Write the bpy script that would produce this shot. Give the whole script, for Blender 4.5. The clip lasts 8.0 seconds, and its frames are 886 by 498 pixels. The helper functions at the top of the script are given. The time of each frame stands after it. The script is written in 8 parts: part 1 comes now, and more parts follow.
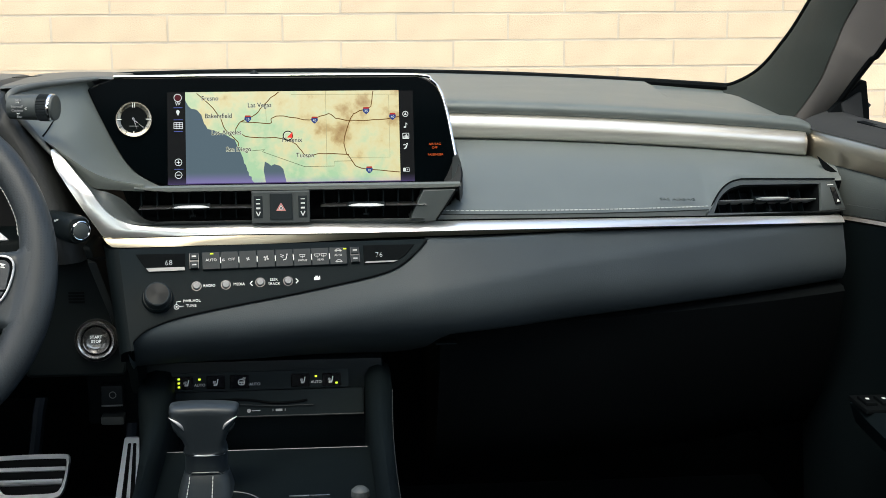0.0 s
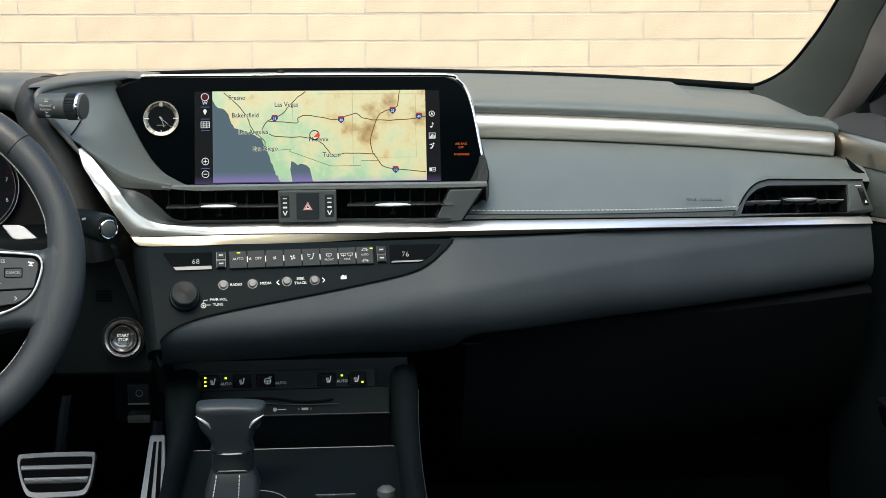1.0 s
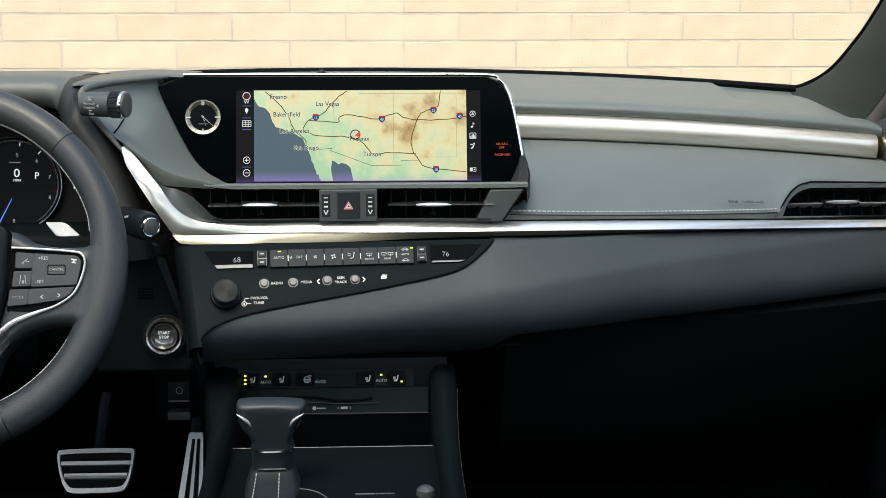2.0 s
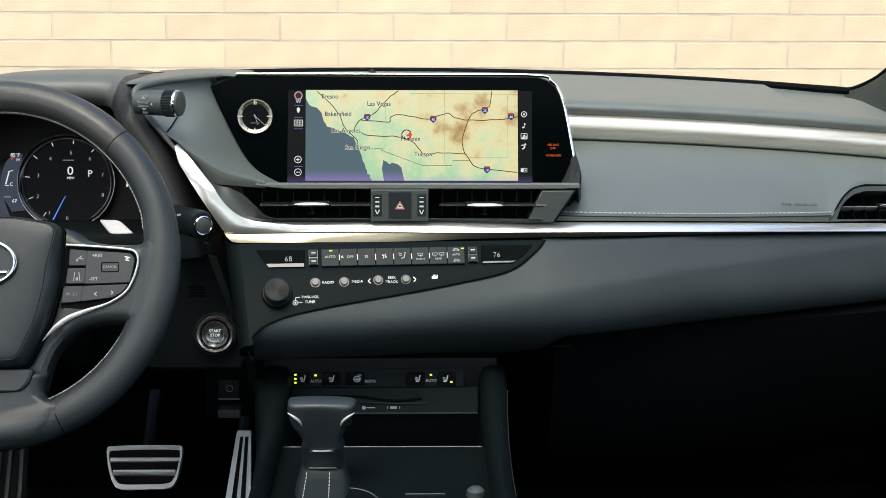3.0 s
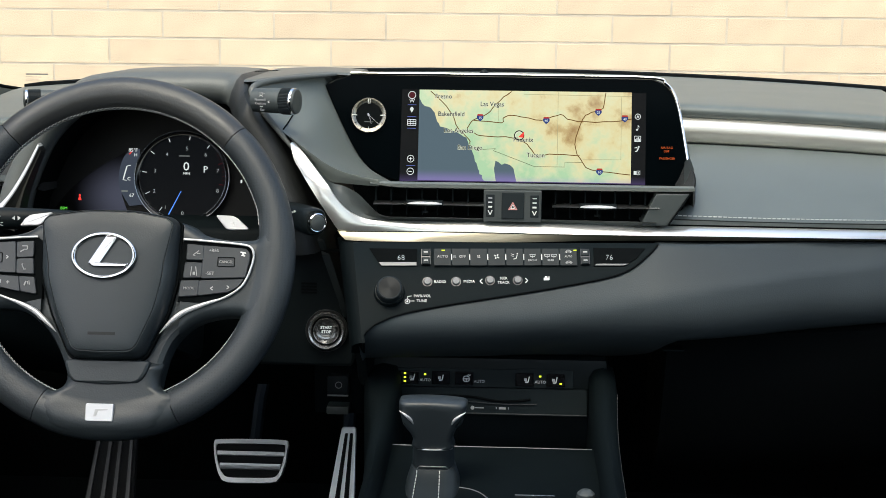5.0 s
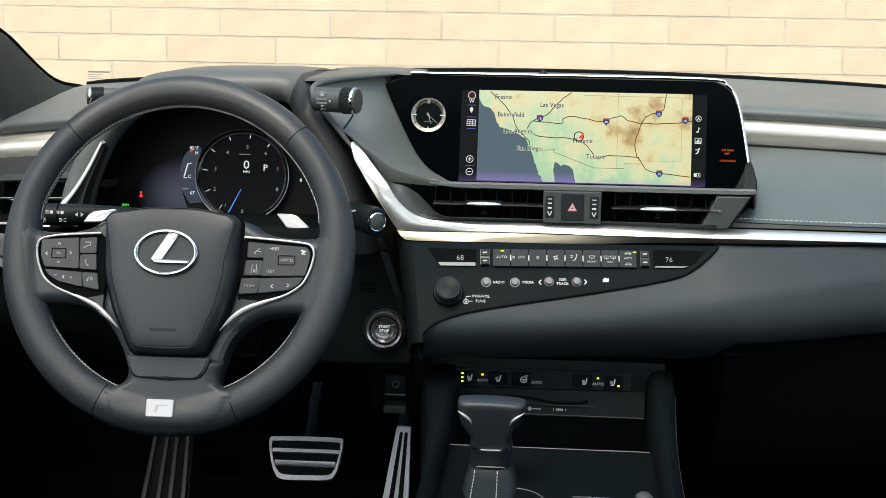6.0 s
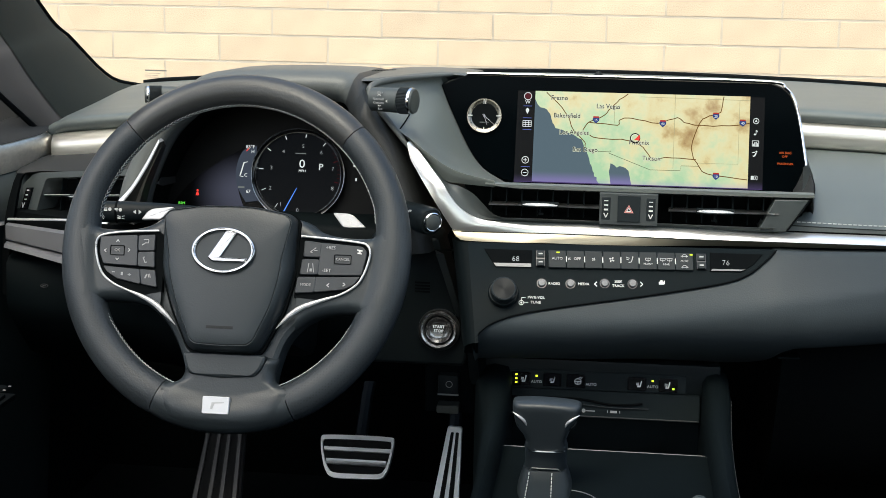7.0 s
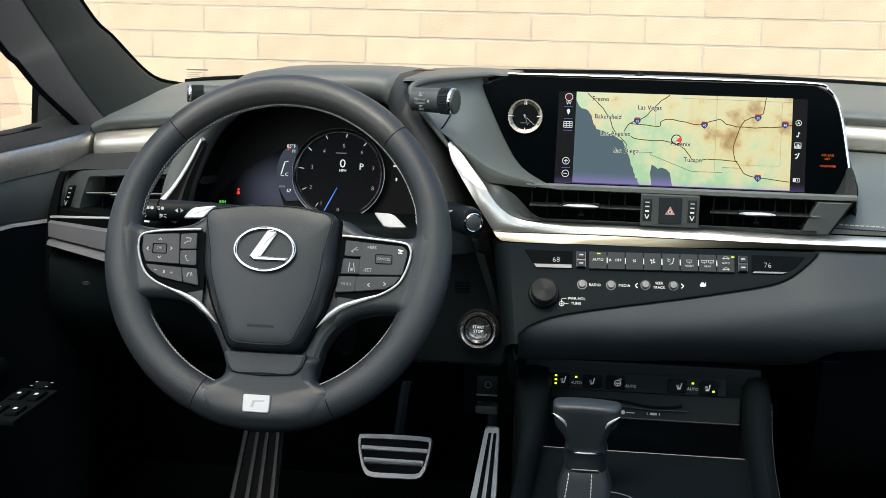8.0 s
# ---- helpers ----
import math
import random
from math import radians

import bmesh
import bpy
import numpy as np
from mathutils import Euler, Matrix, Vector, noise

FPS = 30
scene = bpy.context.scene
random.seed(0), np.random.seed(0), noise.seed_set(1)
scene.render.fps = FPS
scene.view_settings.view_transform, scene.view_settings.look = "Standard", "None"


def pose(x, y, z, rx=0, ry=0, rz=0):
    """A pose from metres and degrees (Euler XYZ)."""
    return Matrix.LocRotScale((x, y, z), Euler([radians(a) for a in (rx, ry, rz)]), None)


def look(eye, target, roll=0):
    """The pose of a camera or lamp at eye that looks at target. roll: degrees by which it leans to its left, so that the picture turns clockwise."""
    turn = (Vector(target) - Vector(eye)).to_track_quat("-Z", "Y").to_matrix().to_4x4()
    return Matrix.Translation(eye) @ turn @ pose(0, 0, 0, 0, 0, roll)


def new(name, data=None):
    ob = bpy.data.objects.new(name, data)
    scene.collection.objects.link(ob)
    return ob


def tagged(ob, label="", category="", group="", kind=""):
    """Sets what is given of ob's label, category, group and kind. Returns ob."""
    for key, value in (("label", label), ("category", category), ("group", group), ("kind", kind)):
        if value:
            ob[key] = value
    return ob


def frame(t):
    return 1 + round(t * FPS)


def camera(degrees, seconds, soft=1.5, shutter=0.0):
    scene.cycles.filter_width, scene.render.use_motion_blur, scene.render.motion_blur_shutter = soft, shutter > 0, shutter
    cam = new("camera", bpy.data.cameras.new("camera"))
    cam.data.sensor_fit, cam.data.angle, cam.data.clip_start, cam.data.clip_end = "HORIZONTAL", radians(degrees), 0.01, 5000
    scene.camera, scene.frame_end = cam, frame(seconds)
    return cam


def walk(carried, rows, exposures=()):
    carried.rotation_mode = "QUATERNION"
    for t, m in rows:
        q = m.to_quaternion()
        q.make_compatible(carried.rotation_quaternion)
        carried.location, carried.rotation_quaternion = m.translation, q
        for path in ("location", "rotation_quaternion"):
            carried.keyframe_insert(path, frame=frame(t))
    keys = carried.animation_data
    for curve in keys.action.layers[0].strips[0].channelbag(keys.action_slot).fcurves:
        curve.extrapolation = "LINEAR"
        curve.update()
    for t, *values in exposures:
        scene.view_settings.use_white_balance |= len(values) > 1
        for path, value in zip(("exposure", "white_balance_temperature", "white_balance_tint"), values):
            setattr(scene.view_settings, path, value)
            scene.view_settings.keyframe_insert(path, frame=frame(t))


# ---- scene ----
cam = camera(33.5, 8.0, soft=0.6)
# seconds, eye, yaw, pitch, lean
ROWS = [
    (0.0, 0.0223, -1.7919, 1.1555, -5.163, -10.987, -0.131),
    (0.5, 0.0206, -1.7916, 1.1557, -4.777, -10.994, -0.088),
    (1.0, 0.0183, -1.7912, 1.1551, -4.265, -10.982, -0.097),
    (1.5, 0.0160, -1.7909, 1.1554, -3.644, -10.988, -0.032),
    (3.0, 0.0046, -1.7884, 1.1549, -1.148, -10.974, 0.205),
    (3.5, 0.0008, -1.7872, 1.1546, -0.306, -10.971, 0.243),
    (4.0, -0.0032, -1.7877, 1.1544, 0.717, -10.975, 0.325),
    (4.5, -0.0081, -1.7880, 1.1544, 1.678, -10.967, 0.452),
    (6.0, -0.0213, -1.7901, 1.1550, 4.687, -10.998, 0.799),
    (6.5, -0.0264, -1.7908, 1.1556, 5.631, -11.017, 0.906),
    (7.0, -0.0309, -1.7913, 1.1556, 6.534, -11.031, 1.001),
    (7.5, -0.0336, -1.7933, 1.1560, 7.300, -11.040, 1.068),
    (8.0, -0.0365, -1.7929, 1.1557, 7.928, -11.047, 1.134),
]
walk(cam, [(t, pose(x, y, z, 90 + pitch, 0, yaw) @ pose(0, 0, 0, 0, 0, lean)) for t, x, y, z, yaw, pitch, lean in ROWS],
     exposures=[(0.0, 1.5, 6520, 0.5), (8.0, 1.5, 6520, 0.5)])

# ---- daylight: soft sky over a shaded court, weak wide sun from behind the car ----
world = bpy.data.worlds.new("sky")
scene.world = world
world.use_nodes = True
wn = world.node_tree.nodes
sky = wn.new("ShaderNodeTexSky")
sky.sky_type = "NISHITA"
sky.sun_disc = False
sky.sun_elevation = radians(59)
sky.sun_rotation = radians(200)
sky.air_density, sky.dust_density, sky.ozone_density = 1.0, 4.0, 0.6
world.node_tree.links.new(sky.outputs[0], wn["Background"].inputs[0])
wn["Background"].inputs[1].default_value = 0.15

sun_data = bpy.data.lights.new("sun", "SUN")
sun_data.energy, sun_data.angle, sun_data.color = 0.6, radians(40), (1.0, 0.95, 0.88)
sun = new("sun", sun_data)
sun.matrix_world = look((-1.5, -4.6, 8.0), (0, 0, 0))


# ---- materials ----
def node_mat(name):
    m = bpy.data.materials.new(name)
    m.use_nodes = True
    return m, m.node_tree.nodes, m.node_tree.links, m.node_tree.nodes["Principled BSDF"]


def mat(name, color, rough=0.5, metal=0.0, grain=0.0, bump=0.0, vary=0.15, spec=0.5, coat=0.0, patch=14.0, stretch=(1, 1, 1), per_object=0.0):
    """A surface with slow patches, fine grain and relief; lengths in metres."""
    m, nodes, links, b = node_mat(name)
    co = nodes.new("ShaderNodeTexCoord")
    mp = nodes.new("ShaderNodeMapping")
    mp.inputs["Scale"].default_value = stretch
    links.new(co.outputs["Object"], mp.inputs[0])
    slow = nodes.new("ShaderNodeTexNoise")
    slow.inputs["Scale"].default_value = patch
    slow.inputs["Detail"].default_value = 5
    links.new(mp.outputs[0], slow.inputs["Vector"])
    ramp = nodes.new("ShaderNodeValToRGB")
    lo = [c * (1 - vary) for c in color]
    hi = [min(1, c * (1 + vary)) for c in color]
    ramp.color_ramp.elements[0].position, ramp.color_ramp.elements[1].position = 0.3, 0.7
    ramp.color_ramp.elements[0].color, ramp.color_ramp.elements[1].color = (*lo, 1), (*hi, 1)
    links.new(slow.outputs[0], ramp.inputs[0])
    colour = ramp.outputs[0]
    if per_object:
        info = nodes.new("ShaderNodeObjectInfo")
        hsv = nodes.new("ShaderNodeHueSaturation")
        mr = nodes.new("ShaderNodeMapRange")
        mr.inputs[3].default_value, mr.inputs[4].default_value = 1 - per_object, 1 + per_object
        links.new(info.outputs["Random"], mr.inputs[0])
        links.new(mr.outputs[0], hsv.inputs["Value"])
        links.new(colour, hsv.inputs["Color"])
        colour = hsv.outputs[0]
    links.new(colour, b.inputs["Base Color"])
    b.inputs["Metallic"].default_value = metal
    b.inputs["Specular IOR Level"].default_value = spec
    b.inputs["Coat Weight"].default_value = coat
    rr = nodes.new("ShaderNodeMapRange")
    rr.inputs[3].default_value, rr.inputs[4].default_value = rough * 0.85, min(1, rough * 1.15)
    links.new(slow.outputs[0], rr.inputs[0])
    links.new(rr.outputs[0], b.inputs["Roughness"])
    if grain:
        fine = nodes.new("ShaderNodeTexNoise")
        fine.inputs["Scale"].default_value = grain
        fine.inputs["Detail"].default_value = 3
        links.new(mp.outputs[0], fine.inputs["Vector"])
        bp = nodes.new("ShaderNodeBump")
        bp.inputs["Strength"].default_value = bump
        bp.inputs["Distance"].default_value = 0.4 / grain
        links.new(fine.outputs[0], bp.inputs["Height"])
        links.new(bp.outputs[0], b.inputs["Normal"])
    return m


LIT = 0.36  # how bright lit displays stand against the daylight


def glow(name, color, strength=1.0):
    m, nodes, links, b = node_mat(name)
    b.inputs["Base Color"].default_value = (0.004, 0.004, 0.004, 1)
    b.inputs["Roughness"].default_value = 0.5
    b.inputs["Specular IOR Level"].default_value = 0.03
    b.inputs["Emission Color"].default_value = (*color, 1)
    b.inputs["Emission Strength"].default_value = strength * LIT
    return m


def fading_glow(name, color, strength, centre, reach):
    """A haze put into emission: it fades from its centre (x, z) to nothing at its reach."""
    m = glow(name, color, strength)
    nodes, links = m.node_tree.nodes, m.node_tree.links
    b = nodes["Principled BSDF"]
    co, mp, ln, mr = (nodes.new("ShaderNode" + k) for k in ("TexCoord", "Mapping", "VectorMath", "MapRange"))
    mp.inputs["Scale"].default_value = (1 / reach[0], 0, 1 / reach[1])
    mp.inputs["Location"].default_value = (-centre[0] / reach[0], 0, -centre[1] / reach[1])
    ln.operation = "LENGTH"
    mr.interpolation_type = "SMOOTHSTEP"
    mr.inputs[1].default_value, mr.inputs[2].default_value = 0.1, 1.0
    mr.inputs[3].default_value, mr.inputs[4].default_value = strength * LIT, 0.0
    links.new(co.outputs["Object"], mp.inputs[0])
    links.new(mp.outputs[0], ln.inputs[0])
    links.new(ln.outputs["Value"], mr.inputs[0])
    links.new(mr.outputs[0], b.inputs["Emission Strength"])
    return m


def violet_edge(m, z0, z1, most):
    """Paints a violet glow into the emission of m, rising from height z0 to z1."""
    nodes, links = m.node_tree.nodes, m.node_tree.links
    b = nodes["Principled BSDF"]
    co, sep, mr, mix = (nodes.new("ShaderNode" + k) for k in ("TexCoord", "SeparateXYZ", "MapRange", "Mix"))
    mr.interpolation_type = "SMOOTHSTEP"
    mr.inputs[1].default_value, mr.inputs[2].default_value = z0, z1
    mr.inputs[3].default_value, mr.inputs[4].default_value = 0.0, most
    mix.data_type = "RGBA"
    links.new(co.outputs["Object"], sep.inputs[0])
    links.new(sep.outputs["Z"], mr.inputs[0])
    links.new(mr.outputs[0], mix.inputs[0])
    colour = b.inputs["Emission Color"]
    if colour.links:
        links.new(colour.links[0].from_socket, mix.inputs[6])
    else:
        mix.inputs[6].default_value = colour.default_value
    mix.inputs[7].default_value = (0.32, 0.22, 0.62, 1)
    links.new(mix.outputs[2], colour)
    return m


def pane(name, tint, gloss=0.04):
    """Thin window glass: clear, with a weak mirror."""
    m = bpy.data.materials.new(name)
    m.use_nodes = True
    nodes, links = m.node_tree.nodes, m.node_tree.links
    nodes.remove(nodes["Principled BSDF"])
    clear, shine, mix = (nodes.new("ShaderNode" + k) for k in ("BsdfTransparent", "BsdfGlossy", "MixShader"))
    clear.inputs[0].default_value = (*tint, 1)
    shine.inputs["Roughness"].default_value = 0.02
    mix.inputs[0].default_value = gloss
    links.new(clear.outputs[0], mix.inputs[1])
    links.new(shine.outputs[0], mix.inputs[2])
    links.new(mix.outputs[0], nodes["Material Output"].inputs[0])
    return m


M_PAD = mat("dash soft skin", (0.099, 0.114, 0.111), 0.46, grain=700, bump=0.25, vary=0.08)
M_LEATHER = mat("black leather", (0.0215, 0.0275, 0.0312), 0.42, grain=620, bump=0.2, vary=0.10)
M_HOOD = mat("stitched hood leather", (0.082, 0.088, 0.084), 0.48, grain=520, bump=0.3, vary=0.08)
# hood leather again, near black for the shade down the leg
M_LEG_SHADED = mat("shaded hood leather", (0.013, 0.0145, 0.0145), 0.55, grain=520, bump=0.3, vary=0.08, spec=0.4)
# smooth leather lightened for the top light on the rim; rim_bottom keeps M_LEATHER
M_RIMTOP_LIT = mat("lit smooth leather", (0.037, 0.038, 0.038), 0.38, grain=420, bump=0.25, vary=0.08, spec=0.6)
M_PERF = mat("perforated leather", (0.0240, 0.0295, 0.0340), 0.48, grain=600, bump=0.3, vary=0.10)
perf = M_PERF.node_tree
holes = perf.nodes.new("ShaderNodeTexVoronoi")
holes.inputs["Scale"].default_value, holes.inputs["Randomness"].default_value = 330, 0.0
perf.links.new(perf.nodes["Texture Coordinate"].outputs["Object"], holes.inputs["Vector"])
cut = perf.nodes.new("ShaderNodeMapRange")
cut.inputs[1].default_value, cut.inputs[2].default_value, cut.inputs[3].default_value, cut.inputs[4].default_value = 0.20, 0.36, 0.55, 1.0
perf.links.new(holes.outputs["Distance"], cut.inputs[0])
base = perf.nodes["Principled BSDF"].inputs["Base Color"]
pits = perf.nodes.new("ShaderNodeMix")
pits.data_type, pits.blend_type = "RGBA", "MULTIPLY"
pits.inputs[0].default_value = 1.0
perf.links.new(base.links[0].from_socket, pits.inputs[6])
perf.links.new(cut.outputs[0], pits.inputs[7])
perf.links.new(pits.outputs[2], base)
M_PLASTIC = mat("black plastic", (0.0055, 0.0088, 0.0100), 0.5, grain=900, bump=0.2, vary=0.08, spec=0.18)
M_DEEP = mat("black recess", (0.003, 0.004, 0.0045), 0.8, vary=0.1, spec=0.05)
M_GLOSS = mat("piano black", (0.004, 0.004, 0.005), 0.12, vary=0.1, coat=0.3)
M_GREY = mat("grey wing skin", (0.120, 0.134, 0.124), 0.46, grain=800, bump=0.2, vary=0.05)
M_SATIN = mat("brushed satin silver", (0.66, 0.63, 0.57), 0.34, 0.85, grain=800, bump=0.12, vary=0.08, patch=260, stretch=(0.006, 1, 1))
M_CHAMP = mat("champagne satin", (0.44, 0.39, 0.29), 0.34, 0.55, grain=260, bump=0.05, vary=0.05, stretch=(0.05, 1, 1))
# passenger door band: a brown reflection is put into its metal colour
M_BAND_BROWNED = mat("browned satin", (0.40, 0.355, 0.29), 0.34, 1.0, grain=260, bump=0.06, vary=0.06, stretch=(1, 0.05, 1))
M_CHROME = mat("chrome", (0.82, 0.82, 0.82), 0.10, 1.0, vary=0.02)
M_EMBLEM = mat("emblem chrome", (0.66, 0.66, 0.67), 0.16, 1.0, vary=0.03)
M_STEEL = mat("brushed steel", (0.60, 0.60, 0.60), 0.28, 1.0, grain=500, bump=0.08, vary=0.05)
M_KEY = mat("button grey", (0.0172, 0.0222, 0.0248), 0.5, grain=1500, bump=0.1, vary=0.05, spec=0.2)
M_PANEL = mat("black satin panel", (0.0050, 0.0082, 0.0096), 0.5, grain=1200, bump=0.1, vary=0.10, spec=0.05)
# copy of the dash skin, darkened for the shade on the lower pad
M_PAD_SHADED = mat("shaded soft skin", (0.0330, 0.0420, 0.0470), 0.55, grain=700, bump=0.25, vary=0.08, spec=0.35)
M_STRIP = mat("satin silver strip", (0.88, 0.87, 0.85), 0.30, 0.85, grain=260, bump=0.06, vary=0.05, stretch=(0.05, 1, 1))
M_LEDGE = mat("matte ledge leather", (0.028, 0.029, 0.029), 0.7, grain=620, bump=0.25, vary=0.10, spec=0.2)
M_DOORPAD = mat("door padding", (0.057, 0.066, 0.063), 0.65, grain=700, bump=0.25, vary=0.10, spec=0.3)
M_VENT = mat("vent frame grey", (0.050, 0.059, 0.059), 0.5, grain=800, bump=0.2, vary=0.05)
M_SEATPLATE = mat("console plate black", (0.0085, 0.0130, 0.0145), 0.55, grain=900, bump=0.15, vary=0.08, spec=0.12)
M_BLOCK = mat("switch block grey", (0.050, 0.058, 0.058), 0.5, grain=800, bump=0.2, vary=0.05)
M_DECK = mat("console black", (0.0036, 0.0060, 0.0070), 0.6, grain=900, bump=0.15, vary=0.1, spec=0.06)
M_DIMTHREAD = mat("grey thread", (0.045, 0.048, 0.050), 0.7, vary=0.2, patch=400)
M_SIDE = mat("dark satin panel", (0.19, 0.195, 0.21), 0.42, 0.45, grain=900, bump=0.05, vary=0.05)
M_TAB = mat("satin tab", (0.72, 0.72, 0.71), 0.32, 0.45, vary=0.03)
M_RING = mat("satin ring", (0.60, 0.60, 0.60), 0.35, 0.5, vary=0.03)
M_THREAD = mat("pale thread", (0.46, 0.47, 0.45), 0.7, vary=0.2, patch=400)
M_PRINT = mat("white print", (0.70, 0.70, 0.68), 0.5, vary=0.03)
M_FACE = mat("black cover glass", (0.0009, 0.0017, 0.0022), 0.12, vary=0.1, spec=0.015)
M_LENS = mat("matte instrument black", (0.004, 0.004, 0.004), 0.55, vary=0.1, spec=0.15)
M_EMBOSS = mat("embossed letters", (0.098, 0.112, 0.109), 0.6, vary=0.05)
M_PILLAR = mat("pillar cloth", (0.020, 0.0245, 0.0210), 0.9, grain=900, bump=0.4, vary=0.08, spec=0.2)
M_PILLAR_SIDE = mat("lighter pillar cloth", (0.082, 0.073, 0.066), 0.85, grain=900, bump=0.4, vary=0.08)
M_HEADLINER = mat("headliner cloth", (0.030, 0.030, 0.030), 0.9, grain=700, bump=0.3, vary=0.06)
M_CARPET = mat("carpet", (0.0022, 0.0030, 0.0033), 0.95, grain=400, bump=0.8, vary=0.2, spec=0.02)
M_BRICK = mat("cream brick", (0.520, 0.412, 0.296), 0.85, grain=140, bump=0.35, vary=0.08, patch=9, per_object=0.045)
M_BRICK_REST = mat("cream brickwork", (0.520, 0.412, 0.296), 0.85, grain=140, bump=0.35, vary=0.05, patch=13)
M_MORTAR = mat("mortar", (0.44, 0.385, 0.31), 0.9, grain=300, bump=0.5, vary=0.12)
M_GROUND = mat("concrete ground", (0.34, 0.32, 0.29), 0.9, grain=60, bump=0.4, vary=0.15, patch=2)
M_GLASS = pane("windscreen glass", (0.97, 0.98, 0.97))
M_SIDEGLASS = pane("side glass", (0.93, 0.88, 0.87))
M_WHITE_GLOW = glow("white legend", (0.9, 0.92, 0.95), 0.9)
M_DIM_GLOW = glow("dim legend", (0.55, 0.58, 0.60), 0.3)
M_LIME = glow("lime lamp", (0.75, 0.95, 0.05), 1.4)
M_RED = glow("red lamp", (0.95, 0.06, 0.05), 1.0)
M_AMBER = glow("orange legend", (0.95, 0.16, 0.04), 0.55)
M_GREEN = glow("green legend", (0.2, 0.9, 0.1), 0.8)
M_BLUE = glow("blue needle", (0.12, 0.30, 0.95), 1.2)


# ---- building helpers ----
def thing(name, label, category, m=None, group="", kind=""):
    ob = new(name)
    ob.empty_display_size = 0.05
    if m is not None:
        ob.matrix_basis = m
    return tagged(ob, label, category, group, kind)


def part(name, bm, material, parent=None, label="", world_space=False, sharp=35, smooth=True):
    bmesh.ops.recalc_face_normals(bm, faces=bm.faces)
    if smooth:
        limit = radians(sharp)
        for f in bm.faces:
            f.smooth = len(f.verts) <= 4
        for e in bm.edges:
            if len(e.link_faces) == 2 and e.calc_face_angle(0) > limit:
                e.smooth = False
    me = bpy.data.meshes.new(name)
    bm.to_mesh(me)
    bm.free()
    me.materials.append(material)
    ob = new(name, me)
    if parent is not None:
        ob.parent = parent
        if world_space and not parent.parent:
            ob.matrix_parent_inverse = parent.matrix_basis.inverted()
    if label:
        ob["label"] = label
    return ob


def curve_through(pts, n=8, closed=False):
    """Points along a smooth curve through pts (any dimension)."""
    p = [np.array(q, float) for q in pts]
    out, k = [], len(p)
    for i in range(k if closed else k - 1):
        a = p[(i - 1) % k] if closed or i else p[0] * 2 - p[1]
        b, c = p[i], p[(i + 1) % k]
        d = p[(i + 2) % k] if closed or i + 2 < k else p[-1] * 2 - p[-2]
        for j in range(n):
            s = j / n
            out.append(0.5 * (2 * b + (c - a) * s + (2 * a - 5 * b + 4 * c - d) * s * s + (3 * b - a - 3 * c + d) * s ** 3))
    if not closed:
        out.append(p[-1])
    return [tuple(q) for q in out]


def round_poly(pts, r, n=4):
    """The outline pts with its corners rounded by about r."""
    out, k = [], len(pts)
    for i in range(k):
        a, b, c = Vector(pts[i - 1]), Vector(pts[i]), Vector(pts[(i + 1) % k])
        u, v = a - b, c - b
        rr = min(r, u.length * 0.45, v.length * 0.45)
        s, e = b + u.normalized() * rr, b + v.normalized() * rr
        for j in range(n + 1):
            q = j / n
            out.append(tuple(s * (1 - q) ** 2 + b * 2 * q * (1 - q) + e * q * q))
    return out


def round_rect(cx, cz, w, h, r=0.002, n=4):
    return round_poly([(cx - w / 2, cz - h / 2), (cx + w / 2, cz - h / 2), (cx + w / 2, cz + h / 2), (cx - w / 2, cz + h / 2)], r, n)


def ellipse(cx, cz, a, b, n=48):
    return [(cx + a * math.cos(2 * math.pi * i / n), cz + b * math.sin(2 * math.pi * i / n)) for i in range(n)]


def add_prism(bm, outline, y0, y1, bevel=0.0):
    """A slab with the outline (x, z), its face at y0 and its back at y1, the rim of the face rounded."""
    k = len(outline)
    rings = []
    cx, cz = sum(p[0] for p in outline) / k, sum(p[1] for p in outline) / k
    size = max(max(abs(p[0] - cx), abs(p[1] - cz)) for p in outline)
    turn = [(outline[i][0] - outline[i - 1][0]) * (outline[(i + 1) % k][1] - outline[i][1]) - (outline[i][1] - outline[i - 1][1]) * (outline[(i + 1) % k][0] - outline[i][0]) for i in range(k)]
    convex = max(turn) < 1e-12 or min(turn) > -1e-12
    s = 1 if y1 > y0 else -1
    steps = [(y1, 0.0)] + ([(y0 + s * bevel, 0.0), (y0 + s * bevel * 0.3, 0.3 * bevel), (y0, bevel)] if bevel else [(y0, 0.0)])
    for y, inset in steps:
        ring = []
        for i, (x, z) in enumerate(outline):
            if inset and convex:
                away = math.hypot(x - cx, z - cz)
                x, z = cx + (x - cx) * (1 - inset / max(away, 2 * inset)), cz + (z - cz) * (1 - inset / max(away, 2 * inset))
            elif inset:
                a, b, c = Vector(outline[i - 1]), Vector((x, z)), Vector(outline[(i + 1) % k])
                t = c - a
                nrm = Vector((-t.y, t.x))
                if nrm.length > 1e-9:
                    nrm.normalize()
                    area = sum(outline[j - 1][0] * outline[j][1] - outline[j][0] * outline[j - 1][1] for j in range(k)) if not ring else area
                    if area < 0:
                        nrm = -nrm
                    x, z = x + nrm.x * inset, z + nrm.y * inset
            ring.append(bm.verts.new((x, y, z)))
        rings.append(ring)
    for a, b in zip(rings, rings[1:]):
        for i in range(k):
            bm.faces.new((a[i - 1], a[i], b[i], b[i - 1]))
    bm.faces.new(rings[0])
    bm.faces.new(rings[-1])
    return bm


def prism(outline, y0, y1, bevel=0.0):
    return add_prism(bmesh.new(), outline, y0, y1, bevel)


